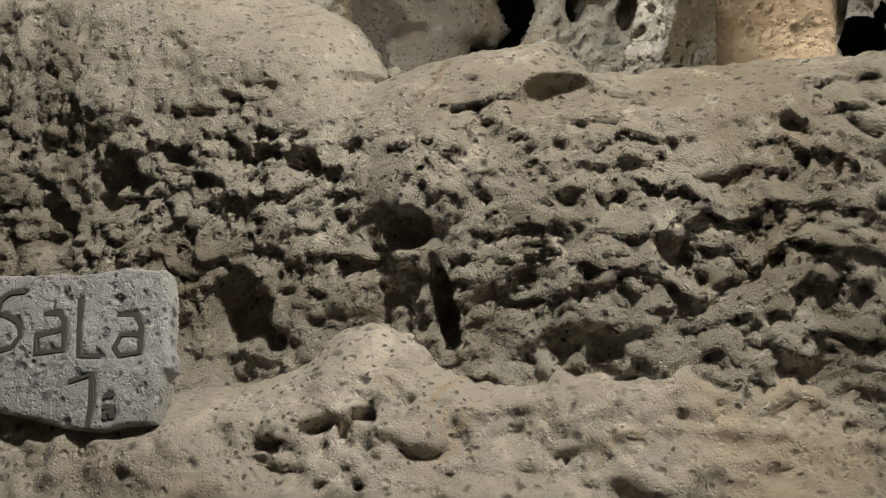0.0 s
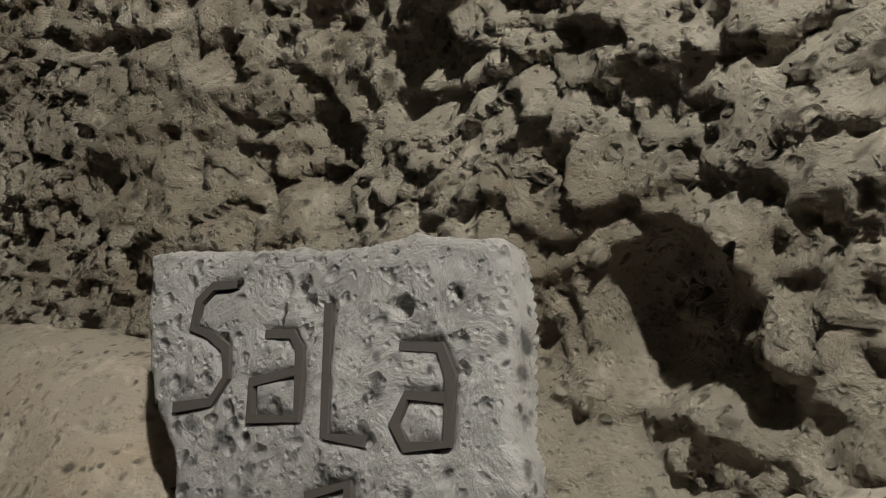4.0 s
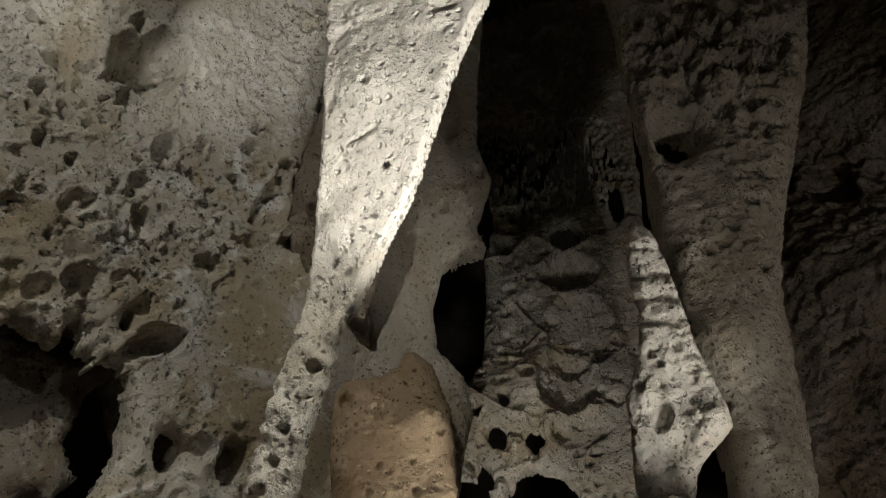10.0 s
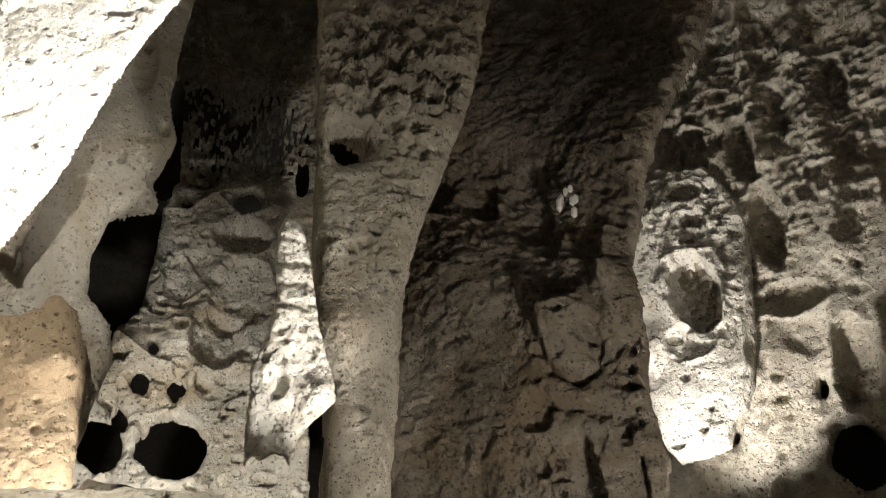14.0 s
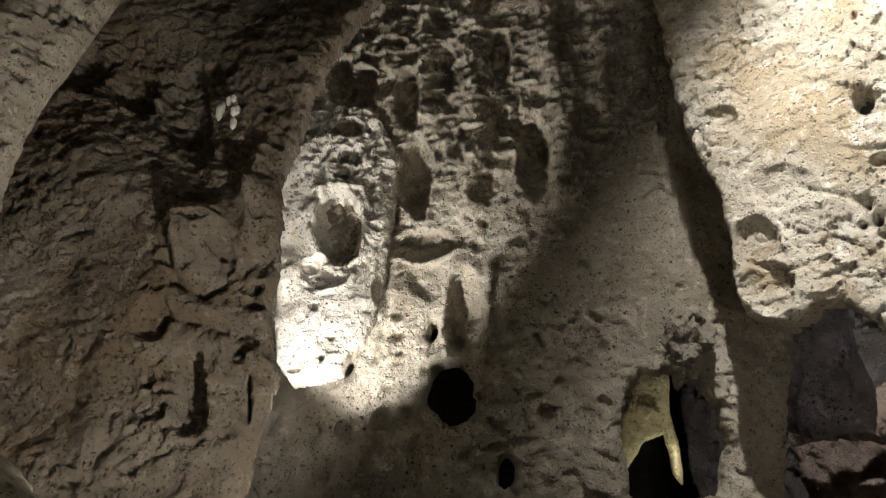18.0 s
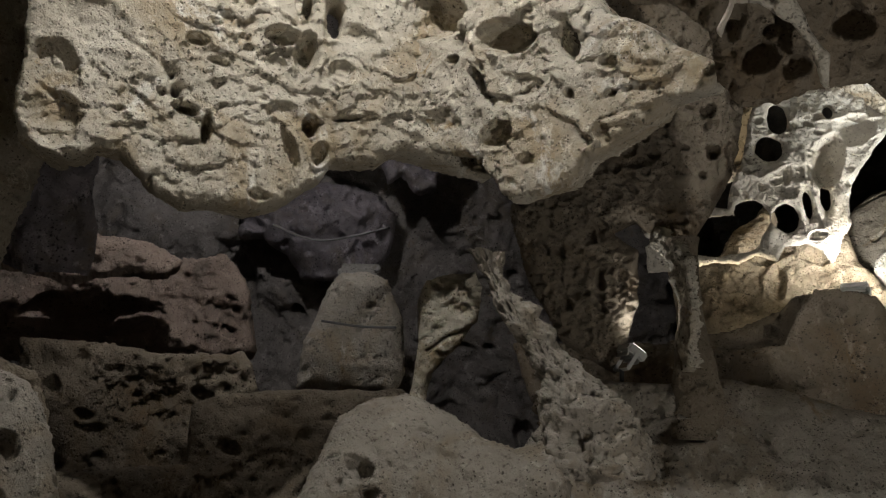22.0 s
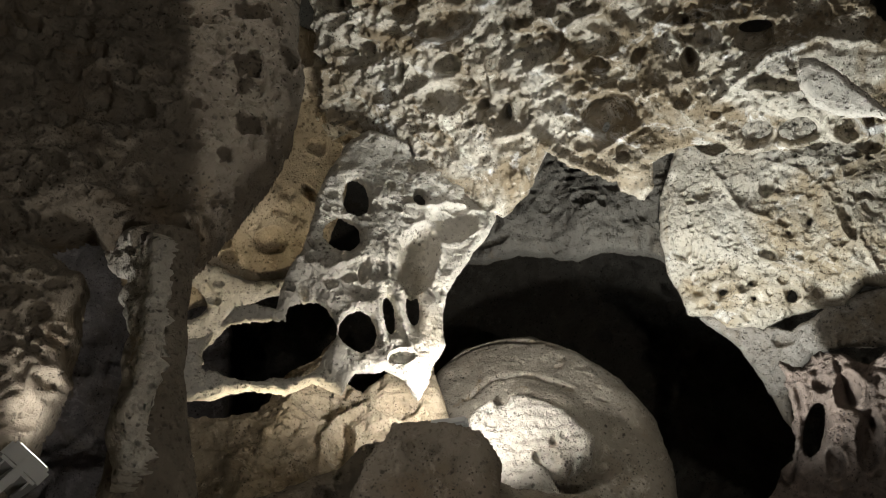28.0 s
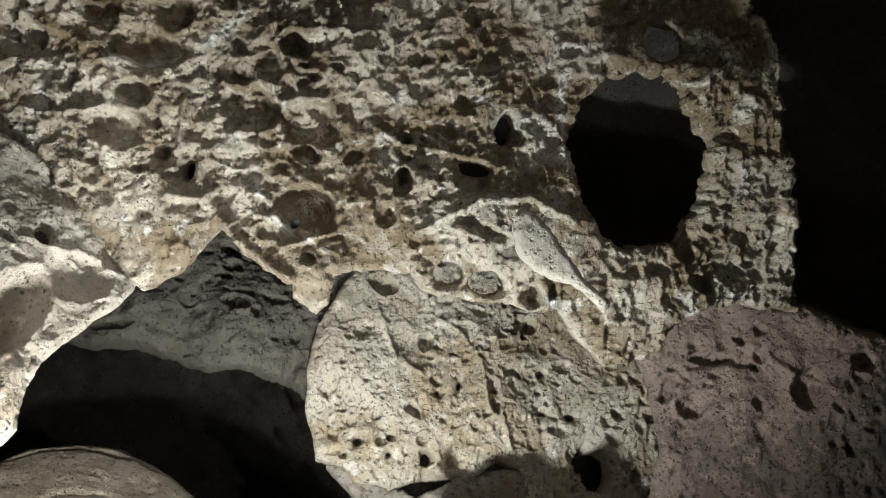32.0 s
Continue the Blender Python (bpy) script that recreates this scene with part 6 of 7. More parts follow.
slab("brown_rock_recess", (3.3, -5.2, 3.9), (-0.394, 0.708, -0.586), [(-1.143, 1.213), (-0.584, 1.422), (0.057, 0.999), (0.298, 0.553), (0.283, 0.175), (0.176, -0.184), (-0.173, -0.379), (-0.731, -0.509)],
     holes=[(-0.4, 0.113, 0.101, 0.117, 13)],
     pits=[(-0.074, -0.064, 0.086, 0.069, 11, 0.06), (-0.255, 0.357, 0.072, 0.037, 14, 0.06), (-0.39, 0.478, 0.084, 0.059, 15, 0.08), (-0.032, 0.973, 0.078, 0.148, 16, 0.15), (-0.579, 1.026, 0.105, 0.084, 18, 0.1)],
     material=M_TAN, thick=0.15, edge=0.05, rough=0.02, res=0.01, face={'lump': 0.07, 'lump_size': 0.5, 'grain': 0.006, 'pits': 0.12, 'fine': 0.2}, seed=35, label='smooth tan rock recess beside the lacy sheet', category='rock wall', kind='structure')
slab("white_rock_web", (3.28, -5.12, 3.86), (-0.398, 0.703, -0.59), [(-0.6, -0.22), (-0.511, -0.177), (-0.392, -0.187), (-0.262, -0.233), (-0.151, -0.275), (-0.025, -0.276), (0.173, -0.196), (0.273, -0.295), (0.139, -0.339), (-0.022, -0.338), (-0.123, -0.393), (-0.214, -0.44), (-0.252, -0.532), (-0.294, -0.602), (-0.438, -0.642), (-0.58, -0.7)],
     holes=[(-0.454, -0.413, 0.112, 0.084, 9)],
     pits=[(-0.287, -0.299, 0.031, 0.017, 9, 0.04)],
     material=M_WHITE, thick=0.1, edge=0.03, rough=0.02, res=0.008, face={'lump': 0.04, 'lump_size': 0.2, 'grain': 0.014, 'pits': 0.35, 'pit': 0.02, 'cell': 0.1}, seed=64, label='white rock web between the tan recess and a dark cavity', category='hanging rock')
# the arch's deep shade is put into the colour of these two walls
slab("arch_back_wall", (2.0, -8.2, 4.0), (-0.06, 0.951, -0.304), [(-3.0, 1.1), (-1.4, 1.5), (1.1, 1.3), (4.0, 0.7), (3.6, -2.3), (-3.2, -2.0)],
     material=M_SHADE, thick=0.3, edge=0.1, rough=0.03, res=0.022, face={'lump': 0.15, 'lump_size': 0.35, 'grain': 0.025, 'knob': 0.045, 'knob_size': 0.16, 'droop': 0.4, 'pits': 0.6, 'pit': 0.04, 'cell': 0.2}, seed=61, label='lumpy rock at the back of the arch, with shade put into its colour', category='rock wall', kind='structure')
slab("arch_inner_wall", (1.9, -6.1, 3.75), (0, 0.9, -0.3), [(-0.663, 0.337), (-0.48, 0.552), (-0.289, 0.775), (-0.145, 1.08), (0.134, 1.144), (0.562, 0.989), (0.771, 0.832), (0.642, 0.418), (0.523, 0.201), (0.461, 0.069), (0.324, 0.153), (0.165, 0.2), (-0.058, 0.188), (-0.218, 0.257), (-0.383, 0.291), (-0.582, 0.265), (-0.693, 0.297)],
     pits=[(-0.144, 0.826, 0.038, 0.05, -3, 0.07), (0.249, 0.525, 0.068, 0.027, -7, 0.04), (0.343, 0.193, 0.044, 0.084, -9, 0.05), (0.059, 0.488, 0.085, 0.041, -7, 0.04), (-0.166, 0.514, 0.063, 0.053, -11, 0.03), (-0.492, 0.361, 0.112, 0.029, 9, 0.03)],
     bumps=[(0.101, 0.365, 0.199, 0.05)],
     material=M_SHADE, thick=0.3, edge=0.06, rough=0.02, res=0.0085, face={'lump': 0.09, 'lump_size': 0.25, 'grain': 0.02, 'knob': 0.03, 'knob_size': 0.1, 'pits': 0.5, 'pit': 0.025, 'cell': 0.09}, seed=36, label='grey inner wall beneath the rock arch, with shade put into its colour', category='rock wall', kind='structure')
slab("pitted_hanging_panel", (1.25, -6, 3.75), (0.15, 0.92, -0.3), [(-0.237, -0.027), (-0.23, 0.179), (-0.177, 0.398), (-0.074, 0.554), (0.099, 0.825), (0.526, 0.941), (1.282, 0.742), (1.845, 0.248), (1.435, -0.781), (1.11, -0.727), (0.974, -0.658), (0.839, -0.601), (0.773, -0.554), (0.779, -0.35), (0.658, -0.315), (0.539, -0.392), (0.41, -0.374), (0.314, -0.364), (0.151, -0.421), (-0.013, -0.373), (-0.073, -0.302), (-0.193, -0.26)],
     holes=[(1.073, -0.331, 0.029, 0.066, -21), (0.326, -0.283, 0.026, 0.038, -19), (0.912, -0.099, 0.023, 0.013, -9), (1.047, -0.116, 0.028, 0.015, -9), (0.148, -0.181, 0.012, 0.013, -44), (0.147, -0.258, 0.013, 0.012, 42), (0.504, 0.054, 0.012, 0.021, -17), (0.393, 0.023, 0.012, 0.013, -35), (0.005, -0.185, 0.023, 0.018, -6), (0.922, 0.101, 0.019, 0.016, -1), (1.147, -0.38, 0.078, 0.096, -18)],
     pits=[(-0.13, 0.097, 0.055, 0.073, -13, 0.035), (0.356, 0.281, 0.044, 0.059, -17, 0.07), (0.005, -0.185, 0.033, 0.028, -4, 0.04), (0.326, -0.283, 0.031, 0.043, -20, 0.06), (0.148, -0.181, 0.01, 0.01, -44, 0.03), (0.147, -0.258, 0.01, 0.01, 42, 0.03), (0.664, -0.006, 0.04, 0.102, 1, 0.06), (0.477, 0.288, 0.153, 0.095, -11, 0.03), (0.875, 0.358, 0.06, 0.05, -4, 0.05), (0.229, 0.309, 0.047, 0.079, -14, 0.025), (0.504, 0.054, 0.015, 0.021, -19, 0.04), (0.393, 0.023, 0.012, 0.013, -35, 0.03), (0.907, -0.098, 0.023, 0.013, -9, 0.04), (1.044, -0.124, 0.028, 0.018, -7, 0.04), (0.975, -0.187, 0.069, 0.032, -9, 0.03), (0.048, 0.349, 0.043, 0.057, -13, 0.03)] + [(0.812, 0.07, 0.071, 0.081, -35, 0.02), (0.126, 0.105, 0.077, 0.108, -15, 0.015), (0.559, -0.195, 0.072, 0.06, 1, 0.02), (0.922, 0.101, 0.025, 0.023, 33, 0.04), (0.159, 0.591, 0.082, 0.059, -14, 0.05), (1.031, 0.132, 0.048, 0.037, -4, 0.04)],
     bumps=[(0.213, -0.075, 0.23, 0.06), (-0.04, 0.196, 0.135, 0.03), (0.751, -0.129, 0.271, 0.06)],
     cracks=[(0.012, -0.02, [(0.391, 0.418), (0.527, 0.328), (0.613, 0.168), (0.64, -0.001)]), (0.012, -0.02, [(0.646, 0.106), (0.697, -0.145), (0.73, -0.278)]), (0.012, -0.018, [(0.126, 0.449), (0.203, 0.201), (0.315, 0.121)])],
     material=M_PALE, thick=0.3, edge=0.05, rough=0.014, res=0.0068, face={'lump': 0.07, 'lump_size': 0.35, 'grain': 0.016, 'grain_size': 0.05, 'knob': 0.014, 'knob_size': 0.08, 'pits': 0.75, 'pit': 0.03, 'cell': 0.08, 'fine': 0.9}, seed=37, label='pale pitted rock panel with scalloped lower edge', category='hanging rock')
slab("knobbly_rock_flank", (-0.29, -5.41, 3.46), (0.558, 0.713, -0.425), [(-0.3, 0.64), (-0.09, 0.686), (0.254, 0.516), (0.559, 0.309), (0.769, 0.114), (1.093, -0.108), (0.753, -0.963), (-0.664, -0.671), (-0.315, -0.122), (-0.28, 0.187), (-0.29, 0.41)],
     pits=[(0.046, 0.211, 0.111, 0.028, -16, 0.06), (-0.106, 0.031, 0.074, 0.061, -9, 0.06), (0.248, 0.167, 0.033, 0.041, -25, 0.05), (0.388, -0.029, 0.068, 0.098, -24, 0.06), (0.646, 0.024, 0.058, 0.048, -7, 0.08), (-0.19, 0.134, 0.035, 0.078, -38, 0.05)],
     bumps=[(0.03, -0.058, 0.171, 0.06)],
     cracks=[(0.012, 0.04, [(-0.061, 0.205), (0.113, 0.181), (0.219, 0.123)]), (0.014, -0.02, [(0.23, 0.225), (0.346, 0.06), (0.497, -0.06)])],
     material=M_RUST, thick=0.3, edge=0.08, rough=0.02, res=0.0085, face={'lump': 0.08, 'lump_size': 0.3, 'grain': 0.02, 'knob': 0.025, 'knob_size': 0.12, 'pits': 0.5, 'pit': 0.03, 'cell': 0.08, 'fine': 0.5}, seed=62, label='reddish-grey knobbly rock flank beside the pitted panel', category='rock')
slab("grey_sloping_rock", (1.05, -6.2, 3.1), (0.15, 0.95, -0.25), [(-0.312, 0.407), (-0.231, 0.413), (-0.063, 0.312), (0.109, 0.233), (0.229, 0.277), (0.407, 0.35), (0.707, 0.332), (0.62, 0.045), (0.337, 0.103), (0.18, 0.101), (0.111, 0.045), (0.024, -0.079), (-0.001, -0.268), (-0.043, -0.178), (-0.089, 0.001), (-0.151, 0.189), (-0.233, 0.312)],
     pits=[(0.059, 0.2, 0.058, 0.04, -11, 0.05), (0.376, 0.242, 0.03, 0.022, -10, 0.03)],
     material=M_GREY, thick=0.15, edge=0.05, rough=0.02, res=0.008, face={'lump': 0.06, 'lump_size': 0.25, 'grain': 0.02, 'pits': 0.4, 'pit': 0.02, 'cell': 0.08}, seed=74, label='grey rock leg sloping down from the arch', category='rock')
slab("cracked_rock_dome", (2.05, -6.15, 3.0), (-0.12, 0.9, 0.25), [(-0.95, -0.919), (-0.979, -0.051), (-0.896, 0.336), (-0.768, 0.579), (-0.635, 0.687), (-0.433, 0.744), (-0.203, 0.728), (0.038, 0.57), (0.252, 0.341), (0.386, 0.102), (0.422, -0.205), (0.397, -0.503), (0.309, -1.011)],
     bumps=[(-0.209, -0.001, 0.35, 0.22), (-0.413, -0.426, 0.5, 0.15)],
     cracks=[(0.012, 0.06, [(-0.818, 0.545), (-0.671, 0.545), (-0.506, 0.605), (-0.408, 0.608), (-0.282, 0.565), (-0.153, 0.568), (-0.03, 0.53), (0.088, 0.473), (0.186, 0.408)]), (0.02, 0.03, [(-0.585, 0.185), (-0.458, 0.273), (-0.275, 0.258), (-0.049, 0.12)])],
     material=M_WALL, thick=0.35, edge=0.2, rough=0.006, res=0.009, face={'lump': 0.04, 'lump_size': 0.3, 'grain': 0.01, 'pits': 0.15, 'pit': 0.02, 'fine': 0.3}, seed=38, label='smooth rock dome with a long open crack', category='rock')
slab("rock_shelf_lip", (2.12, -5.75, 2.9), (-0.15, 0.88, 0.35), [(-0.436, 0.036), (-0.417, 0.132), (-0.309, 0.2), (-0.142, 0.198), (0.036, 0.087), (0.15, -0.08), (0.118, -0.189), (-0.004, -0.235), (-0.097, -0.214), (-0.024, -0.4), (-0.146, -0.403), (-0.285, -0.301), (-0.325, -0.11)],
     material=M_WHITE, thick=0.15, edge=0.05, rough=0.008, res=0.007, face={'lump': 0.03, 'lump_size': 0.15, 'grain': 0.01, 'pits': 0.2, 'ribs': 0.004}, seed=39, label='white overhanging rock shelf under the dome', category='rock')
slab("floodlit_rock_base", (2.75, -5.6, 3), (-0.2, 0.9, 0.3), [(-1.169, 0.09), (-0.946, 0.053), (-0.812, 0.086), (-0.747, 0.221), (-0.65, 0.368), (-0.538, 0.427), (-0.437, 0.577), (-0.405, 0.453), (-0.425, 0.328), (-0.29, 0.151), (-0.154, 0.291), (0.012, 0.305), (0.037, 0.465), (0.068, 0.262), (0.135, -0.008), (0.236, -0.122), (0.293, -0.26), (0.329, -0.438), (0.301, -0.799), (-1.002, -0.709)],
     pits=[(-0.381, -0.158, 0.063, 0.14, 6, 0.07), (-0.865, -0.102, 0.166, 0.094, -12, 0.04), (-0.63, -0.275, 0.105, 0.059, -10, 0.04), (-0.121, 0.031, 0.11, 0.067, -9, 0.06), (-0.478, 0.063, 0.14, 0.068, -8, 0.05)],
     bumps=[(-0.828, -0.168, 0.176, 0.06), (0.016, 0.123, 0.094, 0.05), (-0.629, 0.181, 0.13, 0.03)],
     cracks=[(0.015, -0.03, [(-0.462, -0.289), (-0.464, -0.104), (-0.392, 0.005), (-0.285, 0.046)])],
     material=M_TAN, thick=0.3, edge=0.05, rough=0.012, res=0.007, face={'lump': 0.06, 'lump_size': 0.2, 'grain': 0.024, 'grain_size': 0.06, 'knob': 0.03, 'knob_size': 0.08, 'pits': 0.5, 'pit': 0.025, 'cell': 0.06}, seed=40, label='jagged pale rock base lit from below', category='rock')
slab("dark_foreground_ledge", (2.48, -4.77, 2.53), (-0.2, 0.95, 0.2), [(-2.139, -0.101), (-1.308, -0.131), (-0.542, -0.187), (-0.309, -0.174), (-0.237, 0.013), (-0.137, 0.155), (0.01, 0.174), (0.192, 0.092), (0.254, -0.027), (0.236, -0.133), (0.264, -0.247), (0.894, -0.341), (1.967, -0.49), (1.702, -0.976), (-1.801, -0.792)],
     pits=[(-0.024, 0.018, 0.072, 0.055, -5, 0.05)],
     material=M_BROWN, thick=0.12, edge=0.07, rough=0.015, res=0.011, face={'lump': 0.05, 'knob': 0.03, 'pits': 0.3}, seed=48, label='dark brown rock ledge hiding the floodlight', category='rock ledge')
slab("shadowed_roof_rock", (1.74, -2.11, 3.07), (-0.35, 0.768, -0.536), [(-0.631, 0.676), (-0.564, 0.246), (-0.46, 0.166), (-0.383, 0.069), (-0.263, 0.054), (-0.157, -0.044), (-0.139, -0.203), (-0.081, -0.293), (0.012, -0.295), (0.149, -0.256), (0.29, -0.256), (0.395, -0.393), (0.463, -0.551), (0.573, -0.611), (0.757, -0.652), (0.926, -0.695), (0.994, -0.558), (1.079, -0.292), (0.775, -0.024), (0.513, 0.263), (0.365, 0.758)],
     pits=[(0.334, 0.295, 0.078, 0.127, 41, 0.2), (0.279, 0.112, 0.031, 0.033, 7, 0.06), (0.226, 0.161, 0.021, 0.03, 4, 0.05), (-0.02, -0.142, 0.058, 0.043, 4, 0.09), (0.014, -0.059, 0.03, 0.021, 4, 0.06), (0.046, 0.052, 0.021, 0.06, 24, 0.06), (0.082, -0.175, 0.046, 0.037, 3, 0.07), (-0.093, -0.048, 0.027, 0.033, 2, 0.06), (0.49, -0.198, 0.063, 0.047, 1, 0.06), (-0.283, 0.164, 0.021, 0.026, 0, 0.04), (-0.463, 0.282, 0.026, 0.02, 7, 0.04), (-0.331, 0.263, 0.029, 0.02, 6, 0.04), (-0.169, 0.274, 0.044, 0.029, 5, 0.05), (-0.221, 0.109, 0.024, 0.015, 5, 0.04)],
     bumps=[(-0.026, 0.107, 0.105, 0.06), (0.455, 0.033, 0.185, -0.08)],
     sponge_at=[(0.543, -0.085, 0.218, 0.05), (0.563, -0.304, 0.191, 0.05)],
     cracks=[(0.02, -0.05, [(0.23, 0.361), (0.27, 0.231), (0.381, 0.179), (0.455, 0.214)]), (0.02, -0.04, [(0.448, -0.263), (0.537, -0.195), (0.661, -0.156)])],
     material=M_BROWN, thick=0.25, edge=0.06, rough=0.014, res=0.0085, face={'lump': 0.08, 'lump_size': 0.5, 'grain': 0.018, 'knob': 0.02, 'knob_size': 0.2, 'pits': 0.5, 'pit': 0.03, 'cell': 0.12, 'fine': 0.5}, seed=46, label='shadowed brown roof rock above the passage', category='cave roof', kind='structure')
slab("jagged_rock_spur", (1.65, -1.96, 2.96), (-0.341, 0.772, -0.536), [(-0.094, 0.178), (-0.07, 0.166), (-0.042, 0.09), (-0.005, 0.038), (0.022, 0.053), (-0.014, 0.139), (-0.024, 0.172), (0.026, 0.101), (0.073, -0.005), (0.106, -0.086), (0.139, -0.126), (0.132, -0.225), (0.113, -0.212), (0.086, -0.101), (0.04, -0.028), (-0.003, 0.004), (-0.046, 0.036), (-0.102, 0.046), (-0.146, -0.045), (-0.161, -0.019), (-0.122, 0.052)],
     material=M_WHITE, thick=0.05, edge=0.02, rough=0.012, res=0.006, face={'lump': 0.02, 'pits': 0.4, 'pit': 0.01, 'cell': 0.05}, seed=41, label='thin jagged rock spur edge catching light', category='rock')
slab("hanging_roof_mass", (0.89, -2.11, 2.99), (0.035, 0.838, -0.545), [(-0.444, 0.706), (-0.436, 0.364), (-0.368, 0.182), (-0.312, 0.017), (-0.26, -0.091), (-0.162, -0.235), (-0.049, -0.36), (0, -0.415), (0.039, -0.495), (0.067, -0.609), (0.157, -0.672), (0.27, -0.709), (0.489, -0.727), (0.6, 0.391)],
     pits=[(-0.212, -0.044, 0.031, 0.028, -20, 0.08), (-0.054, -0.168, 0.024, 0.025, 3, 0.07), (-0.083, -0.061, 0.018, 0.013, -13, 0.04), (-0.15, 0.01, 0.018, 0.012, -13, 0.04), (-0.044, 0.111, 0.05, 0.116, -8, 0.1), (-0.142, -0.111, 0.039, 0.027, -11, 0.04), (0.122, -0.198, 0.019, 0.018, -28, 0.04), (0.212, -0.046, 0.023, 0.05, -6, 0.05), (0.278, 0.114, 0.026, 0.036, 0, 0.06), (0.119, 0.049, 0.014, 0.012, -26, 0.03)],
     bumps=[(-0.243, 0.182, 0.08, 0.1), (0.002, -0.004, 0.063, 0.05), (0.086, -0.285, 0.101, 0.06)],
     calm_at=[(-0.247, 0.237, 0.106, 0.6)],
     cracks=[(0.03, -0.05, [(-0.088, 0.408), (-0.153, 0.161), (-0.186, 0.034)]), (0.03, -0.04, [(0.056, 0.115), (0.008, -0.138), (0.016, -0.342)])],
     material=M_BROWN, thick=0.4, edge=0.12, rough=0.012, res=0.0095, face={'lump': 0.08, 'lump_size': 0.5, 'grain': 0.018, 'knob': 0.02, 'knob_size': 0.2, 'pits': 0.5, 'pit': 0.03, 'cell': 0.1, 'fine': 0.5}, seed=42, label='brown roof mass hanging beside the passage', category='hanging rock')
slab("lit_rock_pillar", (1, -2.75, 2.4), (0.04, 0.99, -0.11), [(-0.022, 0.251), (0.001, 0.314), (0.039, 0.335), (0.066, 0.373), (0.121, 0.386), (0.122, 0.358), (0.076, 0.33), (0.124, 0.3), (0.168, 0.295), (0.183, 0.269), (0.179, 0.199), (0.206, 0.165), (0.223, 0.043), (0.247, -0.061), (0.236, -0.214), (0.041, -0.209), (0.076, -0.052), (0.052, -0.02), (0.044, 0.086), (0.014, 0.143), (-0.025, 0.155), (-0.012, 0.209)],
     holes=[(0.07, 0.061, 0.015, 0.042, 1)],
     pits=[(0.081, 0.256, 0.03, 0.022, -4, 0.04), (0.129, 0.172, 0.017, 0.063, -17, 0.05), (0.168, 0.047, 0.019, 0.06, -18, 0.06)],
     material=M_WHITE, thick=0.12, edge=0.035, rough=0.02, res=0.0065, face={'lump': 0.06, 'lump_size': 0.15, 'grain': 0.03, 'knob': 0.03, 'knob_size': 0.08, 'pits': 0.6, 'pit': 0.03, 'cell': 0.06}, seed=43, label='pale ragged rock pillar beside the passage', category='rock column')
slab("pale_rock_spike", (0.75, -4.6, 3.4), (0.286, 0.789, -0.543), [(-0.184, 0.281), (-0.151, 0.331), (-0.101, 0.318), (-0.034, 0.187), (0.04, 0.046), (0.134, -0.05), (0.088, -0.081), (-0.014, 0.038), (-0.124, 0.099), (-0.177, 0.168)],
     material=M_WHITE, thick=0.1, edge=0.03, rough=0.02, res=0.009, face={'lump': 0.03, 'pits': 0.4, 'pit': 0.015, 'cell': 0.06}, seed=44, label='pale jagged rock spike under the roof', category='rock')
slab("dark_rock_stalagmite", (1, -5.7, 2.75), (0.18, 0.95, -0.27), [(-0.111, 0.255), (-0.028, 0.199), (0.06, 0.266), (0.142, 0.234), (0.23, 0.153), (0.328, 0.191), (0.552, 0.104), (0.316, -0.645), (-0.446, -0.549), (-0.264, -0.228), (-0.144, -0.13), (-0.104, 0.055)],
     holes=[(-0.054, -0.052, 0.043, 0.119, -26)],
     pits=[(0.12, 0.081, 0.055, 0.085, -20, 0.1), (0.143, -0.136, 0.054, 0.137, -18, 0.12), (0.031, 0.124, 0.044, 0.038, -1, 0.08), (-0.007, -0.201, 0.042, 0.069, -20, 0.08)],
     cracks=[(0.012, 0.05, [(-0.073, 0.122), (-0.086, -0.045), (-0.204, -0.261)]), (0.012, 0.05, [(0.111, 0.204), (0.121, 0.009), (0.197, -0.1)])],
     material=M_RED, thick=0.25, edge=0.06, rough=0.05, res=0.008, face={'lump': 0.1, 'lump_size': 0.25, 'grain': 0.03, 'knob': 0.05, 'knob_size': 0.12, 'pits': 0.6, 'pit': 0.03, 'cell': 0.09}, seed=45, label='dark reddish-brown pitted rock stump', category='rock')
# ---- the cave's shell and floor ----
def shell():
    rows, cols = 150, 260
    ph = np.linspace(-0.12, 0.985, rows) * math.pi / 2
    th = np.linspace(0, 2 * math.pi, cols, endpoint=False)
    P, T = np.meshgrid(ph, th, indexing="ij")
    d = np.stack([np.cos(P) * np.cos(T), np.cos(P) * np.sin(T), np.sin(P)], -1).reshape(-1, 3)
    p = (d * np.array([10.2, 10.2, 7.4])).astype(F32)
    p *= (1 + 0.10 * fbm(p, 2.2, 4, 77))[:, None]
    p += np.array([2.8, -1.6, 0.4], F32)
    idx = np.arange(rows * cols).reshape(rows, cols)
    nxt = np.roll(idx, -1, 1)
    q = np.stack([idx[:-1], idx[1:], nxt[1:], nxt[:-1]], -1).reshape(-1, 4)
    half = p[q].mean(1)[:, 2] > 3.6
    # the shell's colour is lowered so that it looks unlit
    for name, pick, label in (("cave_wall", ~half, "outer rock wall of the cave, coloured dark as if unlit"), ("ceiling", half, "uneven rock ceiling of the cave, coloured dark as if unlit")):
        tagged(new(name, mesh_of(name, p, q[pick], M_SHADE)), label, "cave wall" if name == "cave_wall" else "ceiling", kind="structure")


shell()


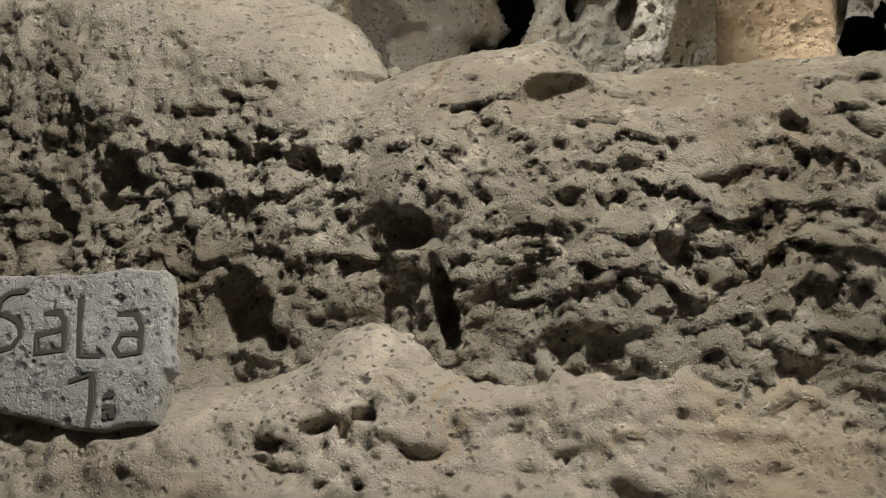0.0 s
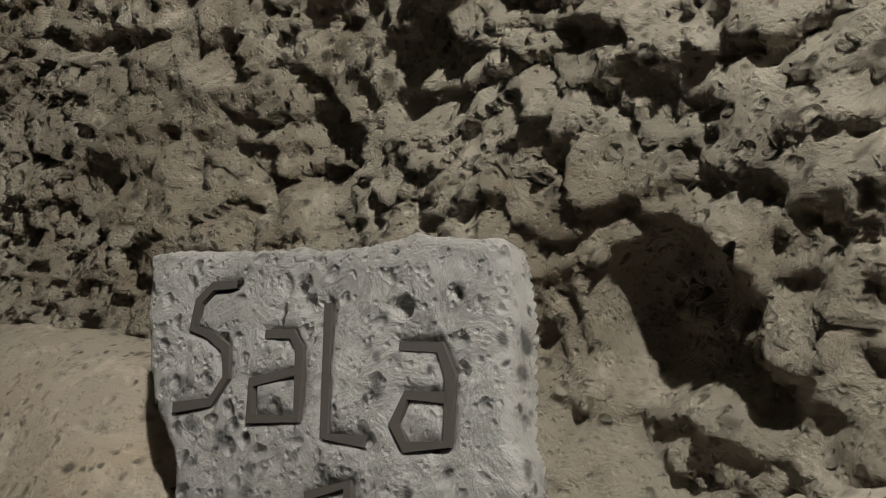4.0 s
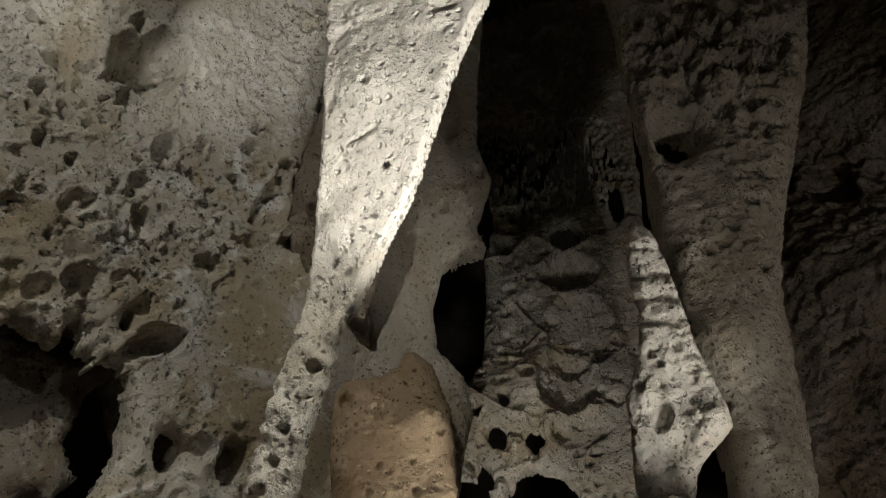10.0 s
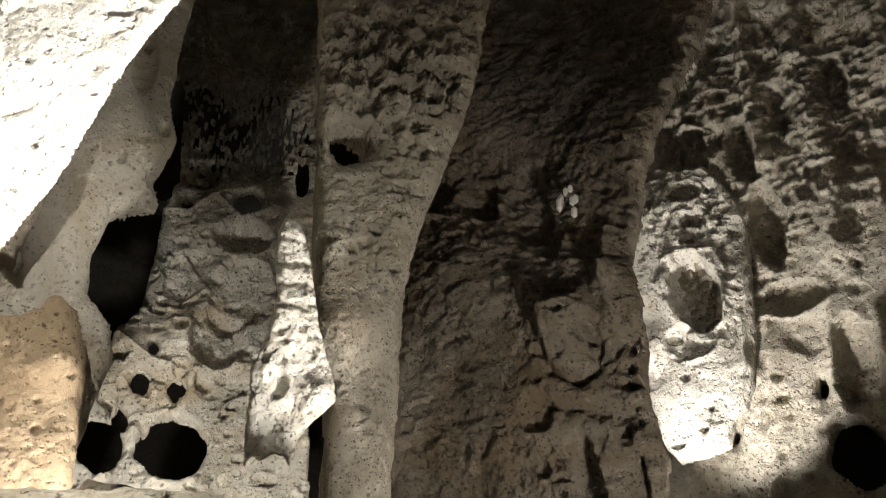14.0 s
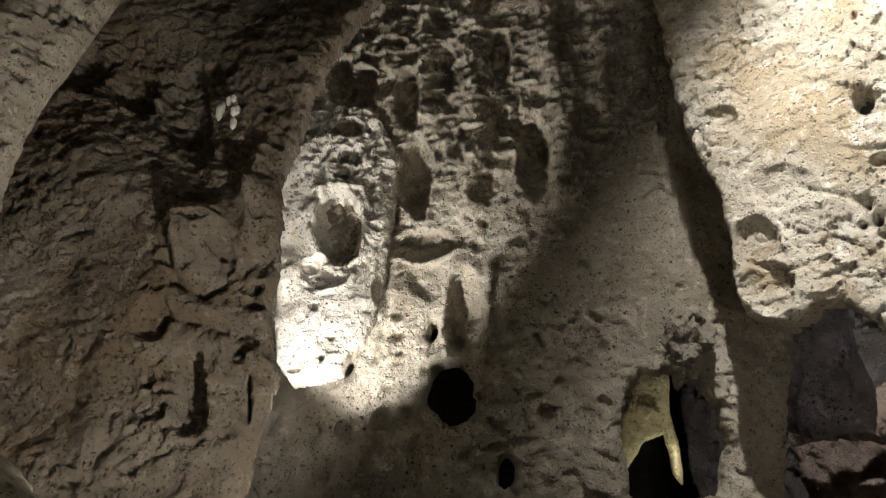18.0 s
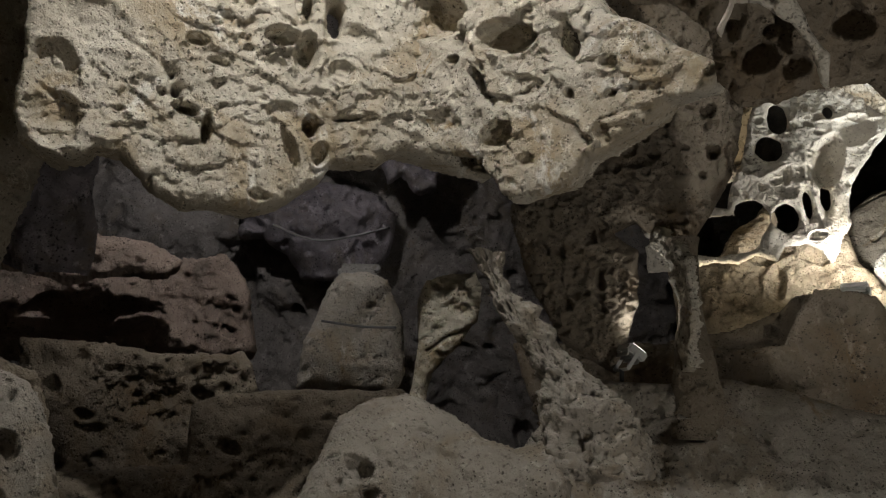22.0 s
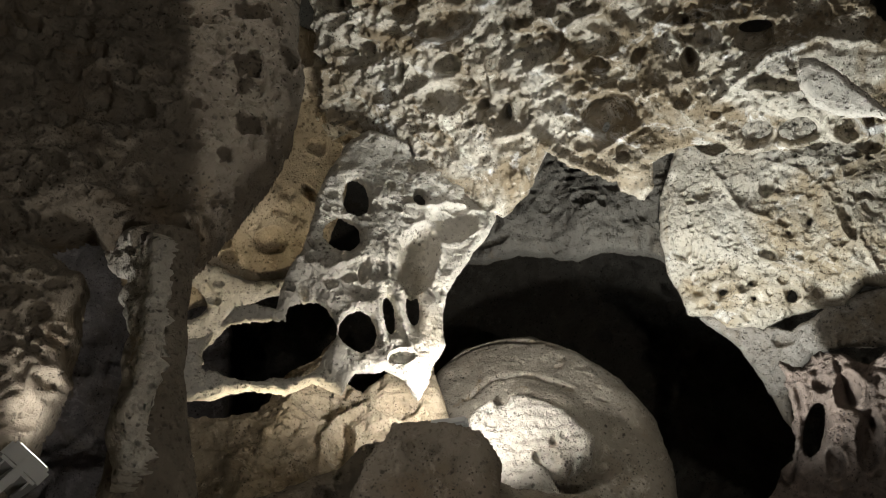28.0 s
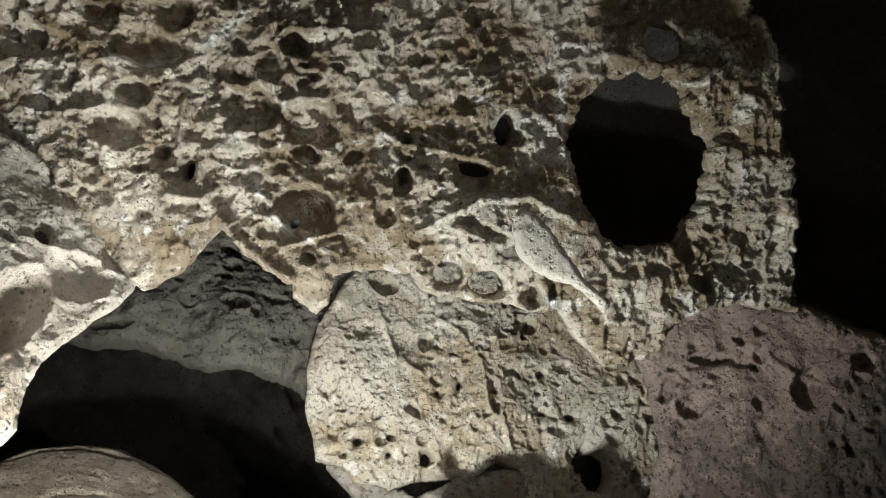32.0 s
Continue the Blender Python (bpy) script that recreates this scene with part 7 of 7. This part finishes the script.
def ground():
    g = np.arange(-9, 13, 0.12)
    x, y = (a.ravel() for a in np.meshgrid(g, g - 3))
    p = np.stack([x, y, np.zeros_like(x)], 1).astype(F32)
    p[:, 2] = 0.10 * fbm(p, 1.4, 4, 90) + 0.02 * fbm(p, 0.2, 3, 95)
    n = len(g)
    idx = np.arange(n * n).reshape(n, n)
    q = np.stack([idx[:-1, :-1], idx[:-1, 1:], idx[1:, 1:], idx[1:, :-1]], -1).reshape(-1, 4)
    tagged(new("ground", mesh_of("ground", p, q, M_BROWN)), "uneven trodden earth and rock floor of the cave", "ground", kind="structure")


ground()


# ---- floodlights ----
def floodlight(eye, target):
    top = new("floodlight")
    base = look(eye, target) @ pose(0, 0, 0.05)
    top.matrix_world = base
    part("housing", box(0.15, 0.11, 0.05, 0.008), M_CASE, top)
    part("lens", box(0.125, 0.085, 0.006, 0.002, (0, 0, -0.026)), M_LENS, top, "glowing glass lens")
    for k in range(4):
        part("cooling_fin", box(0.13, 0.004, 0.025, 0.001, (0, -0.036 + 0.024 * k, 0.036)), M_CASE, top)
    for sx in (-1, 1):
        part("bracket_arm", box(0.006, 0.02, 0.12, 0.002, (0.081 * sx, 0, 0.045)), M_CASE, top)
    part("bracket_foot", box(0.168, 0.02, 0.006, 0.002, (0, 0, 0.106)), M_CASE, top)
    up = base.inverted().to_3x3() @ Vector((0, 0, 1))
    reach = -(eye[2] + 0.05) if eye[2] < 3.0 else 0.7
    bm = bmesh.new()
    bmesh.ops.create_cone(bm, cap_ends=True, segments=10, radius1=0.012, radius2=0.012, depth=abs(reach))
    bmesh.ops.rotate(bm, matrix=up.to_track_quat("Z", "Y").to_matrix(), verts=bm.verts)
    away = Vector((0, 0, 0.10))
    bmesh.ops.translate(bm, vec=away + up * (reach / 2), verts=bm.verts)
    part("stand_pole" if reach < 0 else "hanging_rod", bm, M_POLE, top)
    return tagged(top, "small grey metal floodlight on a bracket among the rocks", "floodlight", "floodlights of the cave")


for n_, e_, t_, w_, a_, c_ in LAMPS:
    floodlight(e_, t_)


# ---- steps, cables and crystals ----
def stone_steps(x, y, z, turn, width):
    top = new("stone_steps")
    top.matrix_world = pose(x, y, z, 0, 0, turn)
    for k in range(5):
        part("step", box(width * (1 + 0.04 * (-1) ** k), 0.12, 0.06, 0.012, (0.015 * (-1) ** k, 0.06 + 0.09 * k, 0.03 + 0.052 * k)), M_STEP, top)
    return tagged(top, "narrow worn grey stone steps on the far rock", "steps")


stone_steps(5.45, -3.61, 2.78, -135, 0.29)


def cable(points, radius=0.006):
    bm = bmesh.new()
    pts = [Vector(q) for q in points]
    n = 8 * (len(pts) - 1)
    rings = []
    for k in range(n + 1):
        f = k / 8
        i = min(int(f), len(pts) - 2)
        a, b, c = pts[max(i - 1, 0)], pts[i], pts[i + 1]
        d = pts[min(i + 2, len(pts) - 1)]
        u = f - i
        q = 0.5 * ((2 * b) + (c - a) * u + (2 * a - 5 * b + 4 * c - d) * u * u + (3 * b - a - 3 * c + d) * u ** 3)
        rings.append([bm.verts.new(q + Vector((0.4 * math.cos(t * math.pi / 3), 0.9 * math.cos(t * math.pi / 3), math.sin(t * math.pi / 3))) * radius) for t in range(6)])
    for r0, r1 in zip(rings, rings[1:]):
        for t in range(6):
            bm.faces.new((r0[t], r0[(t + 1) % 6], r1[(t + 1) % 6], r1[t]))
    me = bpy.data.meshes.new("cable")
    bm.to_mesh(me)
    bm.free()
    me.materials.append(M_CABLE)
    return tagged(new("cable", me), "thin black cable slung between the rocks", "cable", "cables of the cave")


cable([(4.66, -2.37, 2.91), (4.48, -2.57, 2.83), (4.20, -2.83, 2.91)])
cable([(3.81, -2.10, 2.28), (3.69, -2.23, 2.26), (3.58, -2.34, 2.26)])


def crystals(x, y, z):
    rng = random.Random(5)
    top = new("calcite_crystals")
    top.location = (x, y, z)
    for k in range(9):
        bm = bmesh.new()
        bmesh.ops.create_icosphere(bm, subdivisions=1, radius=0.012 + 0.012 * rng.random())
        bmesh.ops.scale(bm, vec=(0.8, 0.8, 1.3 + rng.random()), verts=bm.verts)
        bmesh.ops.translate(bm, vec=(rng.uniform(-0.02, 0.02), rng.uniform(-0.05, 0.05), rng.uniform(-0.09, 0.09)), verts=bm.verts)
        part("crystal", bm, M_CRYSTAL, top)
    return tagged(top, "small cluster of white calcite crystals on the wall", "crystals")


crystals(3.75, 1.47, 3.93)
